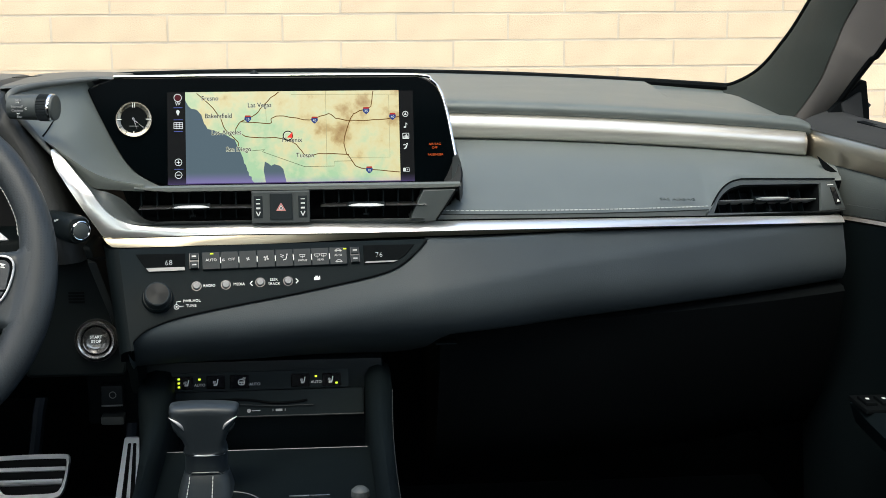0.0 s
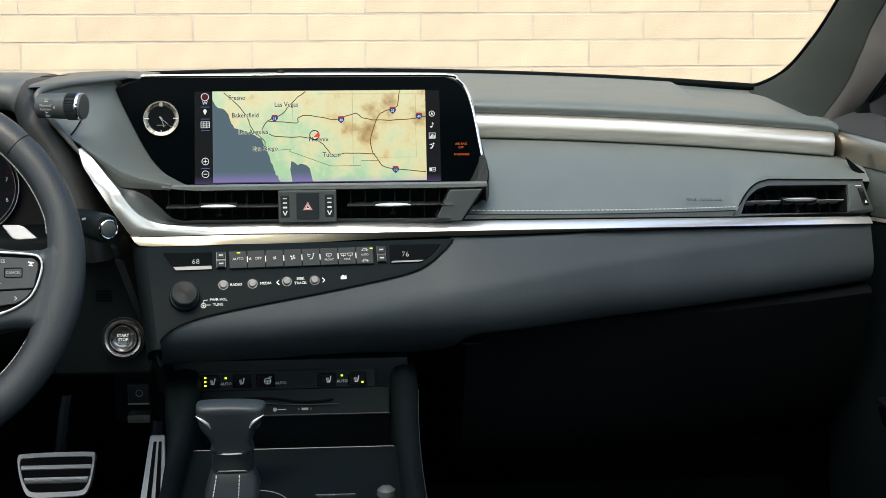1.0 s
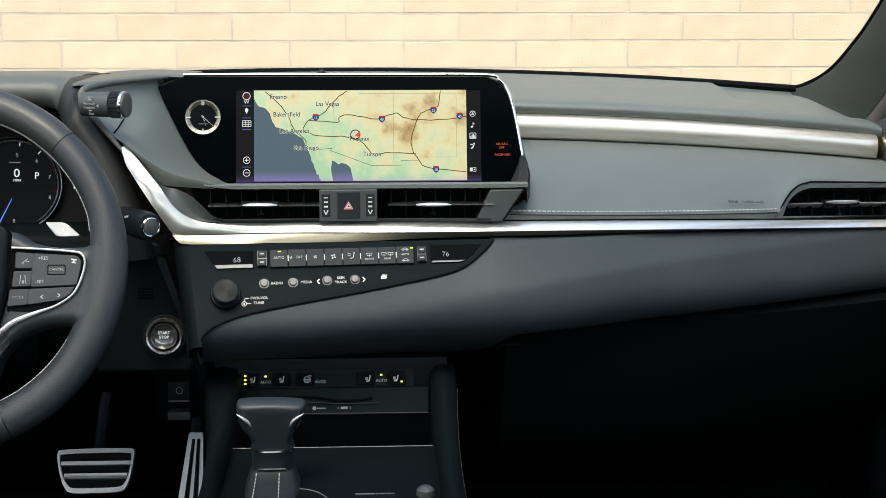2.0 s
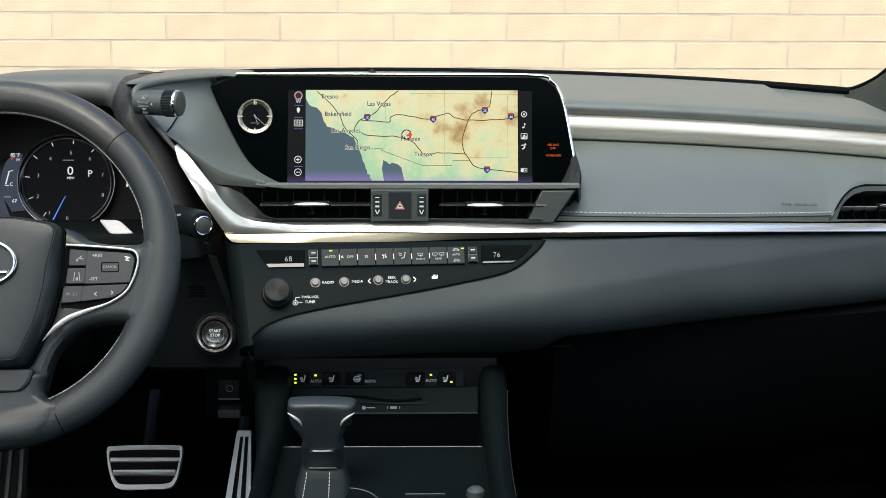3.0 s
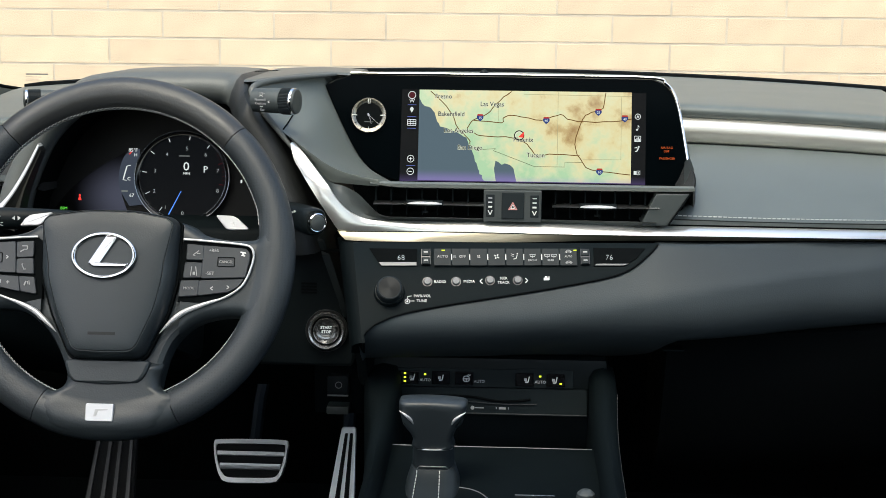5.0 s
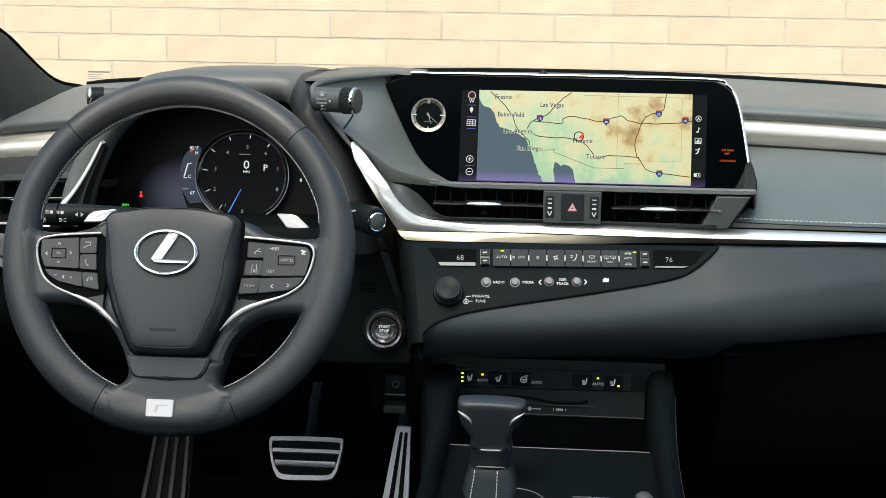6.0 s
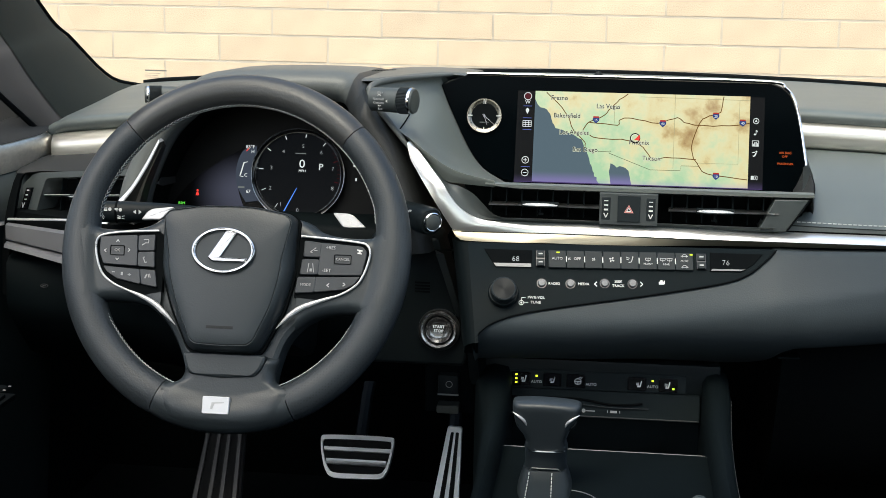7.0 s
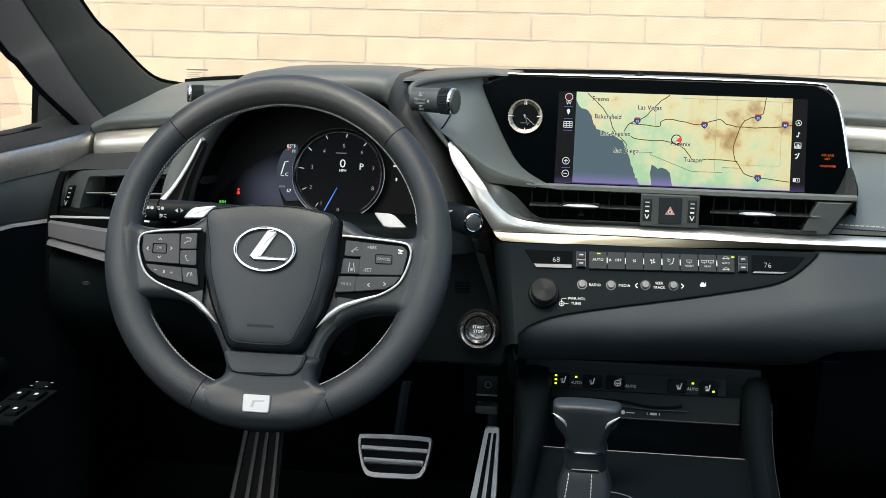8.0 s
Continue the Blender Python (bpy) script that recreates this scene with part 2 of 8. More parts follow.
def add_ring(bm, outer, inner, y0, y1):
    """A frame between two outlines of as many points."""
    k = len(outer)
    v = [[bm.verts.new((x, y, z)) for x, z in o] for y in (y0, y1) for o in (outer, inner)]
    for a, b in ((0, 1), (2, 3), (0, 2), (1, 3)):
        for i in range(k):
            bm.faces.new((v[a][i - 1], v[a][i], v[b][i], v[b][i - 1]))
    return bm


def add_box(bm, x0, x1, y0, y1, z0, z1, bevel=0.0):
    made = bmesh.ops.create_cube(bm, size=1, matrix=Matrix.LocRotScale(((x0 + x1) / 2, (y0 + y1) / 2, (z0 + z1) / 2), None, (abs(x1 - x0), abs(y1 - y0), abs(z1 - z0))))
    if bevel:
        edges = {e for v in made["verts"] for e in v.link_edges}
        bmesh.ops.bevel(bm, geom=list(edges), offset=bevel, segments=2, profile=0.6, affect="EDGES")
    return bm


def box(x0, x1, y0, y1, z0, z1, bevel=0.0):
    return add_box(bmesh.new(), x0, x1, y0, y1, z0, z1, bevel)


def loft(sections, closed=True, caps=True, wrap=False):
    """A skin over sections of as many points each."""
    bm = bmesh.new()
    rows = [[bm.verts.new(p) for p in s] for s in sections]
    k = len(rows[0])
    pairs = list(zip(rows, rows[1:])) + ([(rows[-1], rows[0])] if wrap else [])
    for a, b in pairs:
        for i in range(0 if closed else 1, k):
            try:
                bm.faces.new((a[i - 1], a[i], b[i], b[i - 1]))
            except ValueError:
                pass
    if caps and closed and not wrap:
        bm.faces.new(rows[0])
        bm.faces.new(rows[-1][::-1])
    return bm


def add_tube(bm, pts, r, sides=8, closed=False, squash=1.0):
    pts = [Vector(p) for p in pts]
    k = len(pts)
    rings = []
    up = Vector((0, 0, 1))
    for i, p in enumerate(pts):
        a = pts[i - 1] if closed or i else p
        b = pts[(i + 1) % k] if closed or i + 1 < k else p
        d = (b - a).normalized()
        u = d.cross(up)
        if u.length < 0.05:
            u = d.cross(Vector((0, 1, 0)))
        u.normalize()
        w = u.cross(d).normalized()
        rad = r(i / max(1, k - 1)) if callable(r) else r
        rings.append([bm.verts.new(p + u * rad * math.cos(2 * math.pi * j / sides) + w * rad * squash * math.sin(2 * math.pi * j / sides)) for j in range(sides)])
    for a, b in list(zip(rings, rings[1:])) + ([(rings[-1], rings[0])] if closed else []):
        for j in range(sides):
            bm.faces.new((a[j - 1], a[j], b[j], b[j - 1]))
    if not closed:
        bm.faces.new(rings[0])
        bm.faces.new(rings[-1][::-1])
    return bm


def tube(pts, r, sides=8, closed=False, squash=1.0):
    return add_tube(bmesh.new(), pts, r, sides, closed, squash)


def lathe(profile, m=None, n=40):
    """Turned about the y axis: profile of (radius, y). m places it."""
    bm = bmesh.new()
    rings = []
    for r, y in profile:
        if r < 1e-6:
            rings.append([bm.verts.new((0, y, 0))])
        else:
            rings.append([bm.verts.new((r * math.cos(2 * math.pi * i / n), y, r * math.sin(2 * math.pi * i / n))) for i in range(n)])
    for a, b in zip(rings, rings[1:]):
        for i in range(n):
            q = [a[i - 1] if len(a) > 1 else a[0], a[i] if len(a) > 1 else None, b[i] if len(b) > 1 else None, b[i - 1] if len(b) > 1 else b[0]]
            q = [v for v in q if v is not None]
            if len(q) > 2:
                bm.faces.new(q)
    if m is not None:
        bmesh.ops.transform(bm, matrix=m, verts=bm.verts)
    return bm


def letters(name, text, x, z, size, material, parent, y=0.0, depth=0.0003, align="CENTER", m=None, wide=1.0, swell=0.0):
    """Raised letters in the x-z plane of the parent, read from -y."""
    cu = bpy.data.curves.new(name, "FONT")
    cu.body, cu.size, cu.align_x, cu.align_y, cu.extrude, cu.resolution_u = text, size, align, "CENTER", depth, 2
    cu.offset = swell
    tmp = bpy.data.objects.new(name, cu)
    scene.collection.objects.link(tmp)
    me = bpy.data.meshes.new_from_object(tmp)
    bpy.data.objects.remove(tmp)
    bpy.data.curves.remove(cu)
    me.transform(pose(x, y, z, 90) @ Matrix.Diagonal((wide, 1, 1, 1)))
    if m is not None:
        me.transform(m)
    me.materials.clear()
    me.materials.append(material)
    ob = new(name, me)
    ob.parent = parent
    return ob


def marks(name, shapes, material, parent, y, depth=0.0004, label=""):
    """Printed signs: small flat outlines (x, z) in one part."""
    bm = bmesh.new()
    for s in shapes:
        add_prism(bm, s, y, y + depth)
    return part(name, bm, material, parent, label, smooth=False)


def bar(x0, z0, x1, z1, w):
    d = Vector((x1 - x0, z1 - z0))
    nrm = Vector((-d.y, d.x)).normalized() * w / 2
    return [(x0 + nrm.x, z0 + nrm.y), (x0 - nrm.x, z0 - nrm.y), (x1 - nrm.x, z1 - nrm.y), (x1 + nrm.x, z1 + nrm.y)]


def ribbon(name, pts, width, material, parent, y, label=""):
    """One continuous flat line through pts (x, z)."""
    rows = []
    for i, p in enumerate(pts):
        a, b = Vector(pts[max(0, i - 1)]), Vector(pts[min(len(pts) - 1, i + 1)])
        d = (b - a).normalized() * width / 2
        rows.append([(p[0] - d.y, y, p[1] + d.x), (p[0] + d.y, y, p[1] - d.x), (p[0] + d.y, y + 0.0003, p[1] - d.x), (p[0] - d.y, y + 0.0003, p[1] + d.x)])
    return part(name, loft(rows), material, parent, label, smooth=False)


def stitches(bm, pts, length, gap, r, offset=(0, 0, 0)):
    """Short thread stitches along a curve."""
    p = [Vector(q) for q in pts]
    run, at = 0.0, 0.0
    for a, b in zip(p, p[1:]):
        d = (b - a)
        L = d.length
        if L < 1e-7:
            continue
        d.normalize()
        while at < run + L:
            s = a + d * (at - run) + Vector(offset)
            add_tube(bm, [s, s + d * length * 0.5 + Vector((0, -r * 0.6, 0)), s + d * length], r, 5)
            at += length + gap
        run += L
    return bm


# ---- the court outside: ground and the cream brick wall ----
bm = bmesh.new()
bmesh.ops.create_grid(bm, x_segments=8, y_segments=8, size=600)
ground = tagged(part("ground", bm, M_GROUND), "pale concrete ground of the court", "ground", kind="structure")

WALL_Y = 3.6
wall_north = thing("wall_north", "cream running-bond brick wall in soft daylight", "wall", pose(0, WALL_Y, 0), kind="structure")
part("mortar", box(-9, 9, 0.0018, 0.25, 0, 3.4), M_MORTAR, wall_north)
BL, BH, JT = 0.4097, 0.0985, 0.0085
rest = bmesh.new()
near_bricks = []
for row in range(-9, 25):
    z = 0.8775 + row * BH
    shift = -0.07 if row % 2 == 0 else 0.139
    for col in range(-22, 22):
        x = shift + col * BL
        if abs(x + BL / 2) < 2.9 and 0.55 < z < 1.3:
            near_bricks.append((x, z))
        elif abs(x) < 8.8 and z > 0.0:
            dy = random.uniform(-0.0015, 0.0015)
            add_box(rest, x + JT / 2, x + BL - JT / 2, dy, 0.02, z + JT / 2, z + BH - JT / 2)
tagged(part("brickwork", rest, M_BRICK_REST, wall_north, smooth=False), kind="stuff")


def brick_pieces():
    """The bricks of the wall that stand in view through the windscreen."""
    meshes = []
    for v in range(4):
        rnd = random.Random(v)
        b = box(JT / 2, BL - JT / 2, 0, 0.05, JT / 2, BH - JT / 2, 0.0010)
        for q in b.verts:
            q.co += Vector((rnd.uniform(-1, 1), 0, rnd.uniform(-1, 1))) * 0.0012
        ob = part("brick", b, M_BRICK, wall_north, smooth=False)
        meshes.append(ob.data)
        bpy.data.objects.remove(ob)
    for i, (x, z) in enumerate(near_bricks):
        ob = new("brick", meshes[i % 4])
        ob.parent = wall_north
        ob.location = (x, random.uniform(-0.0006, 0.0006), z)


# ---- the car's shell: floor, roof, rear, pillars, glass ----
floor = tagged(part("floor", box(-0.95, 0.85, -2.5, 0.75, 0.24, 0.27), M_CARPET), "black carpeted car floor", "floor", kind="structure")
# unseen roof; the opening is added to let daylight onto the dashboard
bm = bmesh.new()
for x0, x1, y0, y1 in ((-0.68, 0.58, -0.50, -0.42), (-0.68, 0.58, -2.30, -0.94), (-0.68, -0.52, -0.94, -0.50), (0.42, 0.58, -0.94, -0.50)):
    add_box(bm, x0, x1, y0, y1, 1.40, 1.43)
ceiling = tagged(part("ceiling", bm, M_HEADLINER), "unseen black cloth headliner with an opening added for light", "ceiling", kind="structure")
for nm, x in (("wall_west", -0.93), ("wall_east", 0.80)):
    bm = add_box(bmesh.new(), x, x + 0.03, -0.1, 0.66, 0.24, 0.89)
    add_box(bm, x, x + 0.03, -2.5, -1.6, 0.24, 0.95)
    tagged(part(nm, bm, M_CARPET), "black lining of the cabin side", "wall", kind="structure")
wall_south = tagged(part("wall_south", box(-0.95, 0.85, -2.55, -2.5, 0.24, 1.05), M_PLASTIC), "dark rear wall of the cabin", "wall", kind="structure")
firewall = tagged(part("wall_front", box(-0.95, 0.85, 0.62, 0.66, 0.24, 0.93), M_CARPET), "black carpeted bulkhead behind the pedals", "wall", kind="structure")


def top_z(x):
    return 0.994 - 0.053 * (x + 0.02) ** 2


def front_z(x):
    return 0.984 - 0.08 * x * x


# windscreen: one curved pane from the cowl to the roof
def screen_row(s):
    out = []
    for i in range(17):
        x = -0.82 + 1.56 * i / 16
        u = (x + 0.04) / 0.78
        y0, z0 = 0.485 - 0.06 * u * u, top_z(x) - 0.006
        y1, z1 = -0.40 - 0.05 * u * u, 1.415 - 0.03 * u * u
        out.append((x * (1 - 0.12 * s) - 0.005, y0 + (y1 - y0) * s, z0 + (z1 - z0) * s + 0.05 * math.sin(math.pi * s)))
    return out


window_1 = tagged(part("window_1", loft([screen_row(s / 8) for s in range(9)], closed=False), M_GLASS), "clear curved windscreen above the dashboard", "windscreen", kind="structure")
window_1.visible_shadow = False
edge = [(x, y - 0.006, z + 0.005) for x, y, z in screen_row(0.0) if -0.80 < x < 0.72]
edge = [(-0.756, edge[0][1] - 0.006, edge[0][2] - 0.004)] + edge + [(0.662, edge[-1][1] - 0.002, edge[-1][2] - 0.0018)]
part("seal", tube(edge, 0.0055, 8), M_DEEP, window_1, "black rubber seal")

# sticker in the corner of the windscreen
sticker = thing("sticker", "small clear printed sticker on the windscreen", "sticker", pose(-0.727, 0.40, 0.980))
bm = bmesh.new()
for z, w in ((0.0045, 0.034), (0.001, 0.024), (-0.0022, 0.020), (-0.005, 0.022)):
    add_box(bm, -0.018, -0.018 + w, 0, 0.0004, z, z + (0.0022 if z > 0.004 else 0.0008))
part("print", bm, mat("dark print", (0.20, 0.19, 0.17), 0.6), sticker)


def pillar(name, side, inner, ridge, outer, label):
    """A windscreen pillar: cloth face towards the cabin and a side face by the door glass, run up to the roof."""
    t = thing(name, label, "pillar", pose(inner[0][0], inner[0][1], inner[0][2]), kind="structure")
    n = 20
    a, b, c = (curve_through(q, n) for q in (inner, ridge, outer))
    pick = lambda q: [q[round(i * (len(q) - 1) / 24)] for i in range(25)]
    a, b, c = pick(a), pick(b), pick(c)
    front, flank = [], []
    for p, q, r in zip(a, b, c):
        p, q, r = Vector(p), Vector(q), Vector(r)
        back = (p + r) / 2 + Vector((side * 0.05, 0.10, 0.0))
        mid = p * 0.55 + q * 0.45 + Vector((-side * 0.012, -0.012, 0))
        quarter = p * 0.82 + q * 0.18 + Vector((-side * 0.010, -0.006, 0))
        near = p * 0.2 + q * 0.8 + Vector((-side * 0.010, -0.008, 0))
        front.append([p, quarter, mid, near, q, back])
        flank.append([near * 0.6 + q * 0.4 + Vector((side * 0.004, 0.004, 0)), q + Vector((side * 0.0015, -0.0025, 0)), q * 0.6 + r * 0.4 + Vector((0, -0.010, 0)), r, back + Vector((0, -0.01, 0))])
    part("cover", loft(front), M_PILLAR, t, world_space=True, sharp=60)
    # the side face has a lighter, browner colour than the front
    part("side_face", loft(flank), M_PILLAR_SIDE, t, "lighter brown-grey side face", world_space=True, sharp=60)
    part("door_seal", tube([Vector(r) + Vector((side * 0.004, -0.002, 0)) for r in c], 0.0042, 8), M_DEEP, t, "black rubber seal", world_space=True)
    part("glass_seal", tube([Vector(r) + Vector((0, 0.004, 0.002)) for r in a], 0.0026, 8), M_DEEP, t, world_space=True)
    return t


pillar("pillar_1", 1, [(0.660, 0.46, 0.966), (0.680, 0.455, 0.969), (0.706, 0.42, 0.991), (0.720, 0.36, 1.031), (0.734, 0.27, 1.103), (0.74, -0.10, 1.36)],
       [(0.658, 0.17, 0.935), (0.678, 0.16, 0.948), (0.694, 0.11, 1.000), (0.701, 0.08, 1.045), (0.713, 0.02, 1.12), (0.732, -0.35, 1.38)],
       [(0.704, 0.15, 0.92), (0.7120, 0.13, 0.950), (0.7187, 0.07, 0.998), (0.7240, 0.02, 1.035), (0.7285, -0.04, 1.075), (0.742, -0.42, 1.37)],
       "grey cloth-covered windscreen pillar beside the passenger door")
pillar("pillar_2", -1, [(-0.755, 0.46, 0.955), (-0.780, 0.455, 0.957), (-0.811, 0.42, 0.972), (-0.846, 0.36, 1.031), (-0.862, 0.27, 1.091), (-0.87, -0.10, 1.36)],
       [(-0.748, 0.14, 0.925), (-0.768, 0.12, 0.938), (-0.786, 0.07, 0.988), (-0.798, 0.035, 1.030), (-0.815, -0.01, 1.085), (-0.845, -0.38, 1.38)],
       [(-0.780, 0.09, 0.915), (-0.790, 0.07, 0.938), (-0.805, 0.00, 0.985), (-0.815, -0.04, 1.02), (-0.828, -0.10, 1.07), (-0.86, -0.45, 1.37)],
       "grey cloth-covered windscreen pillar beside the driver door")


# ---- dashboard ----
dashboard = thing("dashboard", "black soft-touch dashboard with satin silver trim bands", "dashboard", pose(-0.04, 0.2, 0.6))


def span(x0, x1, n):
    return [x0 + (x1 - x0) * i / n for i in range(n + 1)]


# top pad: a rounded roll in front, a flat field behind it, a scoop beside the passenger pillar
def scoop(x, y):
    """How deep the scoop is under the field."""
    edge = float(np.interp(y, [0.10, 0.13, 0.21, 0.46], [0.610, 0.556, 0.515, 0.536]))
    a = max(0.0, min(1.0, (x - edge) / 0.010))
    b = max(0.0, min(1.0, (y - 0.085) / 0.050))
    return 0.0085 * min(1.0, max(0.0, (0.47 - y) / 0.05)) * a * a * (3 - 2 * a) * b * b * (3 - 2 * b)


rows = []
for x in span(-0.785, 0.44, 40) + span(0.445, 0.678, 60):
    zt, zf, yf = top_z(x), front_z(x), 0.034 + 0.08 * x * x
    end = min(1.0, (x + 0.785) / 0.03, (0.678 - x) / 0.03)
    dip = 0.010 * (1 - math.sqrt(max(0, 1 - (1 - end) ** 2)))
    prof = [(0.50, zt - 0.06)]
    for y in span(0.50, yf + 0.05, 30):
        f = (y - yf) / (0.36 - yf)
        prof.append((y, min(zt - 0.001, zf + 0.0075 + (zt - zf - 0.0085) * f ** 1.2) - scoop(x, y)))
    prof += [(yf + 0.030, zf + 0.0070), (yf + 0.015, zf + 0.0062), (yf + 0.007, zf + 0.0042), (yf + 0.0025, zf + 0.0008), (yf + 0.0020, zf - 0.0025), (yf + 0.0040, zf - 0.0065), (yf + 0.0075, zf - 0.0105), (yf + 0.013, zf - 0.014), (yf + 0.05, zf - 0.02), (0.25, zf - 0.06)]
    rows.append([(x, y, z - dip) for y, z in prof])
part("top_pad", loft(rows), M_PAD, dashboard, "charcoal soft-grain top pad", world_space=True, sharp=50)


def band(name, x0, x1, material, n=40, drop=0.0):
    """The rounded satin trim band that runs under the top pad."""
    rows = []
    for x in [x0 + 0.0006, x0 + 0.002] + span(x0 + 0.005, x1 - 0.005, n) + [x1 - 0.002, x1 - 0.0006]:
        zt, y = 0.9775 - 0.08 * x * x - drop, 0.030 + 0.08 * x * x
        end = max(0.0, 1 - min(x - x0, x1 - x) / 0.005)
        pull = 0.004 * (1 - math.sqrt(max(0.0, 1 - end * end)))
        prof = [(0.03, -0.0035), (0.012, -0.0035), (0.0085, -0.0042), (0.0045, -0.0066), (0.0015, -0.0098), (-0.0005, -0.0132), (-0.0012, -0.0165), (-0.0012, -0.021), (-0.0002, -0.0265), (0.0022, -0.0315), (0.0060, -0.0345), (0.03, -0.036)]
        rows.append([(x, y + dy + pull, zt + dz * (1.36 if drop else 1.0)) for dy, dz in prof])
    part(name, loft(rows), material, dashboard, "brushed satin silver band", world_space=True, sharp=50)


band("trim_band", 0.185, 0.668, M_SATIN)
band("trim_band", -0.772, -0.60, M_SATIN, 16, 0.0030)
rows = [[(x, 0.06 + 0.08 * x * x, 0.9775 - 0.08 * x * x + dz) for dz in (-0.004, -0.05)] + [(x, 0.12, 0.9775 - 0.08 * x * x + dz) for dz in (-0.05, -0.004)] for x in span(-0.785, 0.68, 30)]
part("shadow_gap", loft(rows), M_DEEP, dashboard, world_space=True)


# passenger side vent: its plane and outlines
RV = pose(0.60, -0.035, 0.866, -22, 0, 26.6)
open_s = curve_through([(-0.1123, -0.0066), (-0.0985, 0.0100), (-0.080, 0.0205), (-0.0592, 0.0242)], 4) + [(0.0708, 0.0150), (0.0610, -0.0205)]
out_s = curve_through([(-0.1236, -0.0084), (-0.0983, 0.0161), (-0.0780, 0.0275), (-0.0572, 0.0307)], 4) + [(0.0980, 0.0181), (0.1049, -0.0223)]
RIM = [RV @ Vector((x, -0.002, z)) for x, z in out_s[:-1]]
RIM_X, RIM_Y, RIM_Z = [p.x for p in RIM], [p.y for p in RIM], [p.z for p in RIM]


# padded field above the airbag
def airbag_profile(x):
    yt, zt = 0.042 + 0.08 * x * x, 0.9425 - 0.08 * x * x
    yb, zb = -0.190 + 0.4 * x * x, 0.892 - 0.045 * x
    zs = 0.8765 - 0.074 * x * x
    y3, z3 = yb, zb
    if x > RIM_X[0]:
        yv, zv = float(np.interp(x, RIM_X, RIM_Y)), float(np.interp(x, RIM_X, RIM_Z))
        if zv + 0.0035 > zb:
            yb, zb = yb + (yv - yb) * min(1.0, (zv + 0.0035 - zb) / 0.008), zv + 0.0035
            zs = zb - 0.004
    f = min(1.0, max(0.0, (x - 0.44) / 0.18))
    f = f * f * (3 - 2 * f)
    ye, ze = float(np.interp(0.56, RIM_X, RIM_Y)), float(np.interp(0.56, RIM_X, RIM_Z))
    y3, z3 = (y3 * (1 - f) + max(yb, ye) * f, z3 * (1 - f) + max(zb, ze - 0.003) * f)
    k = min(1.0, (yt - yb) / 0.22)
    return [(yt + 0.05, zt - 0.01), (yt, zt), (yt - 0.012 * k, zt - 0.001), (yt * 0.75 + y3 * 0.25, zt * 0.75 + z3 * 0.25 + 0.0065 * k), (yt * 0.5 + y3 * 0.5, zt * 0.5 + z3 * 0.5 + 0.010 * k),
            (yt * 0.25 + y3 * 0.5 + yb * 0.25, zt * 0.25 + z3 * 0.5 + zb * 0.25 + 0.0085 * k), (yb + 0.02 * k, zb + 0.0045 * k), (yb + 0.004 * k, zb), (yb - 0.002, zb - 0.004), (yb + 0.001, zs), (yb + 0.06, zs)]


rows = []
for u in span(0, 1, 110):
    row = []
    for k in range(11):
        x0 = (0.205, 0.200, 0.2005, 0.2005, 0.2005, 0.1965, 0.179, 0.1655, 0.1615, 0.1570, 0.205)[k]
        x = x0 + (0.695 - x0) * u
        row.append((x, *airbag_profile(x)[k]))
    rows.append(row)
part("airbag_pad", loft(rows), M_PAD, dashboard, "charcoal padded cover", world_space=True, sharp=50)
seam = [(x, -0.190 + 0.4 * x * x - 0.0005, 0.892 - 0.045 * x + 0.0005) for x in span(0.160, 0.494, 60)]
part("seam", tube([(x, y - 0.0016, z - 0.0042) for x, y, z in seam], 0.0007, 6), M_PLASTIC, dashboard, "dark seam under the stitching", world_space=True)
part("stitching", stitches(bmesh.new(), seam, 0.0040, 0.0017, 0.0006), M_THREAD, dashboard, "pale contrast stitching", world_space=True)


# bright strip under the vents: a satin blade sweeps down beside the screen and runs on to the passenger door
def strip_at(x):
    return 0.8755 - 0.074 * x * x, -0.197 + 0.4 * x * x, 0.0098 - 0.0033 * (x + 0.172) / 0.864


inner = curve_through([(-0.2559, -0.1660, 0.9579), (-0.2448, -0.1714, 0.9473), (-0.2314, -0.1825, 0.9330), (-0.2155, -0.1945, 0.9159), (-0.2081, -0.1972, 0.9050), (-0.1985, -0.1980, 0.8931), (-0.1865, -0.1974, 0.8836), (-0.1719, -0.1960, 0.8777), (-0.1560, -0.1940, 0.8756), (-0.12, -0.1892, 0.8748)], 8)
crease = curve_through([(-0.2590, -0.1700, 0.9565), (-0.2544, -0.1760, 0.9397), (-0.2465, -0.1835, 0.9285), (-0.2384, -0.1911, 0.9175), (-0.2243, -0.1990, 0.8976), (-0.2107, -0.1995, 0.8770), (-0.2029, -0.1993, 0.8663), (-0.1938, -0.1988, 0.8646), (-0.1766, -0.1978, 0.8644), (-0.12, -0.1945, 0.8646)], 8)
outer = curve_through([(-0.2035, -0.2000, 0.8650), (-0.1965, -0.2035, 0.8575), (-0.1840, -0.2040, 0.8545), (-0.12, -0.2025, 0.8542)], 8)
for x in span(-0.12, 0.692, 40)[1:]:
    zt, y, h = strip_at(x)
    inner.append((x, y + 0.002, zt))
    f = max(0.0, min(1.0, (x + 0.12) / 0.24))
    crease.append((x, y - 0.0035 - 0.0067 * f * f * (3 - 2 * f), zt - h))


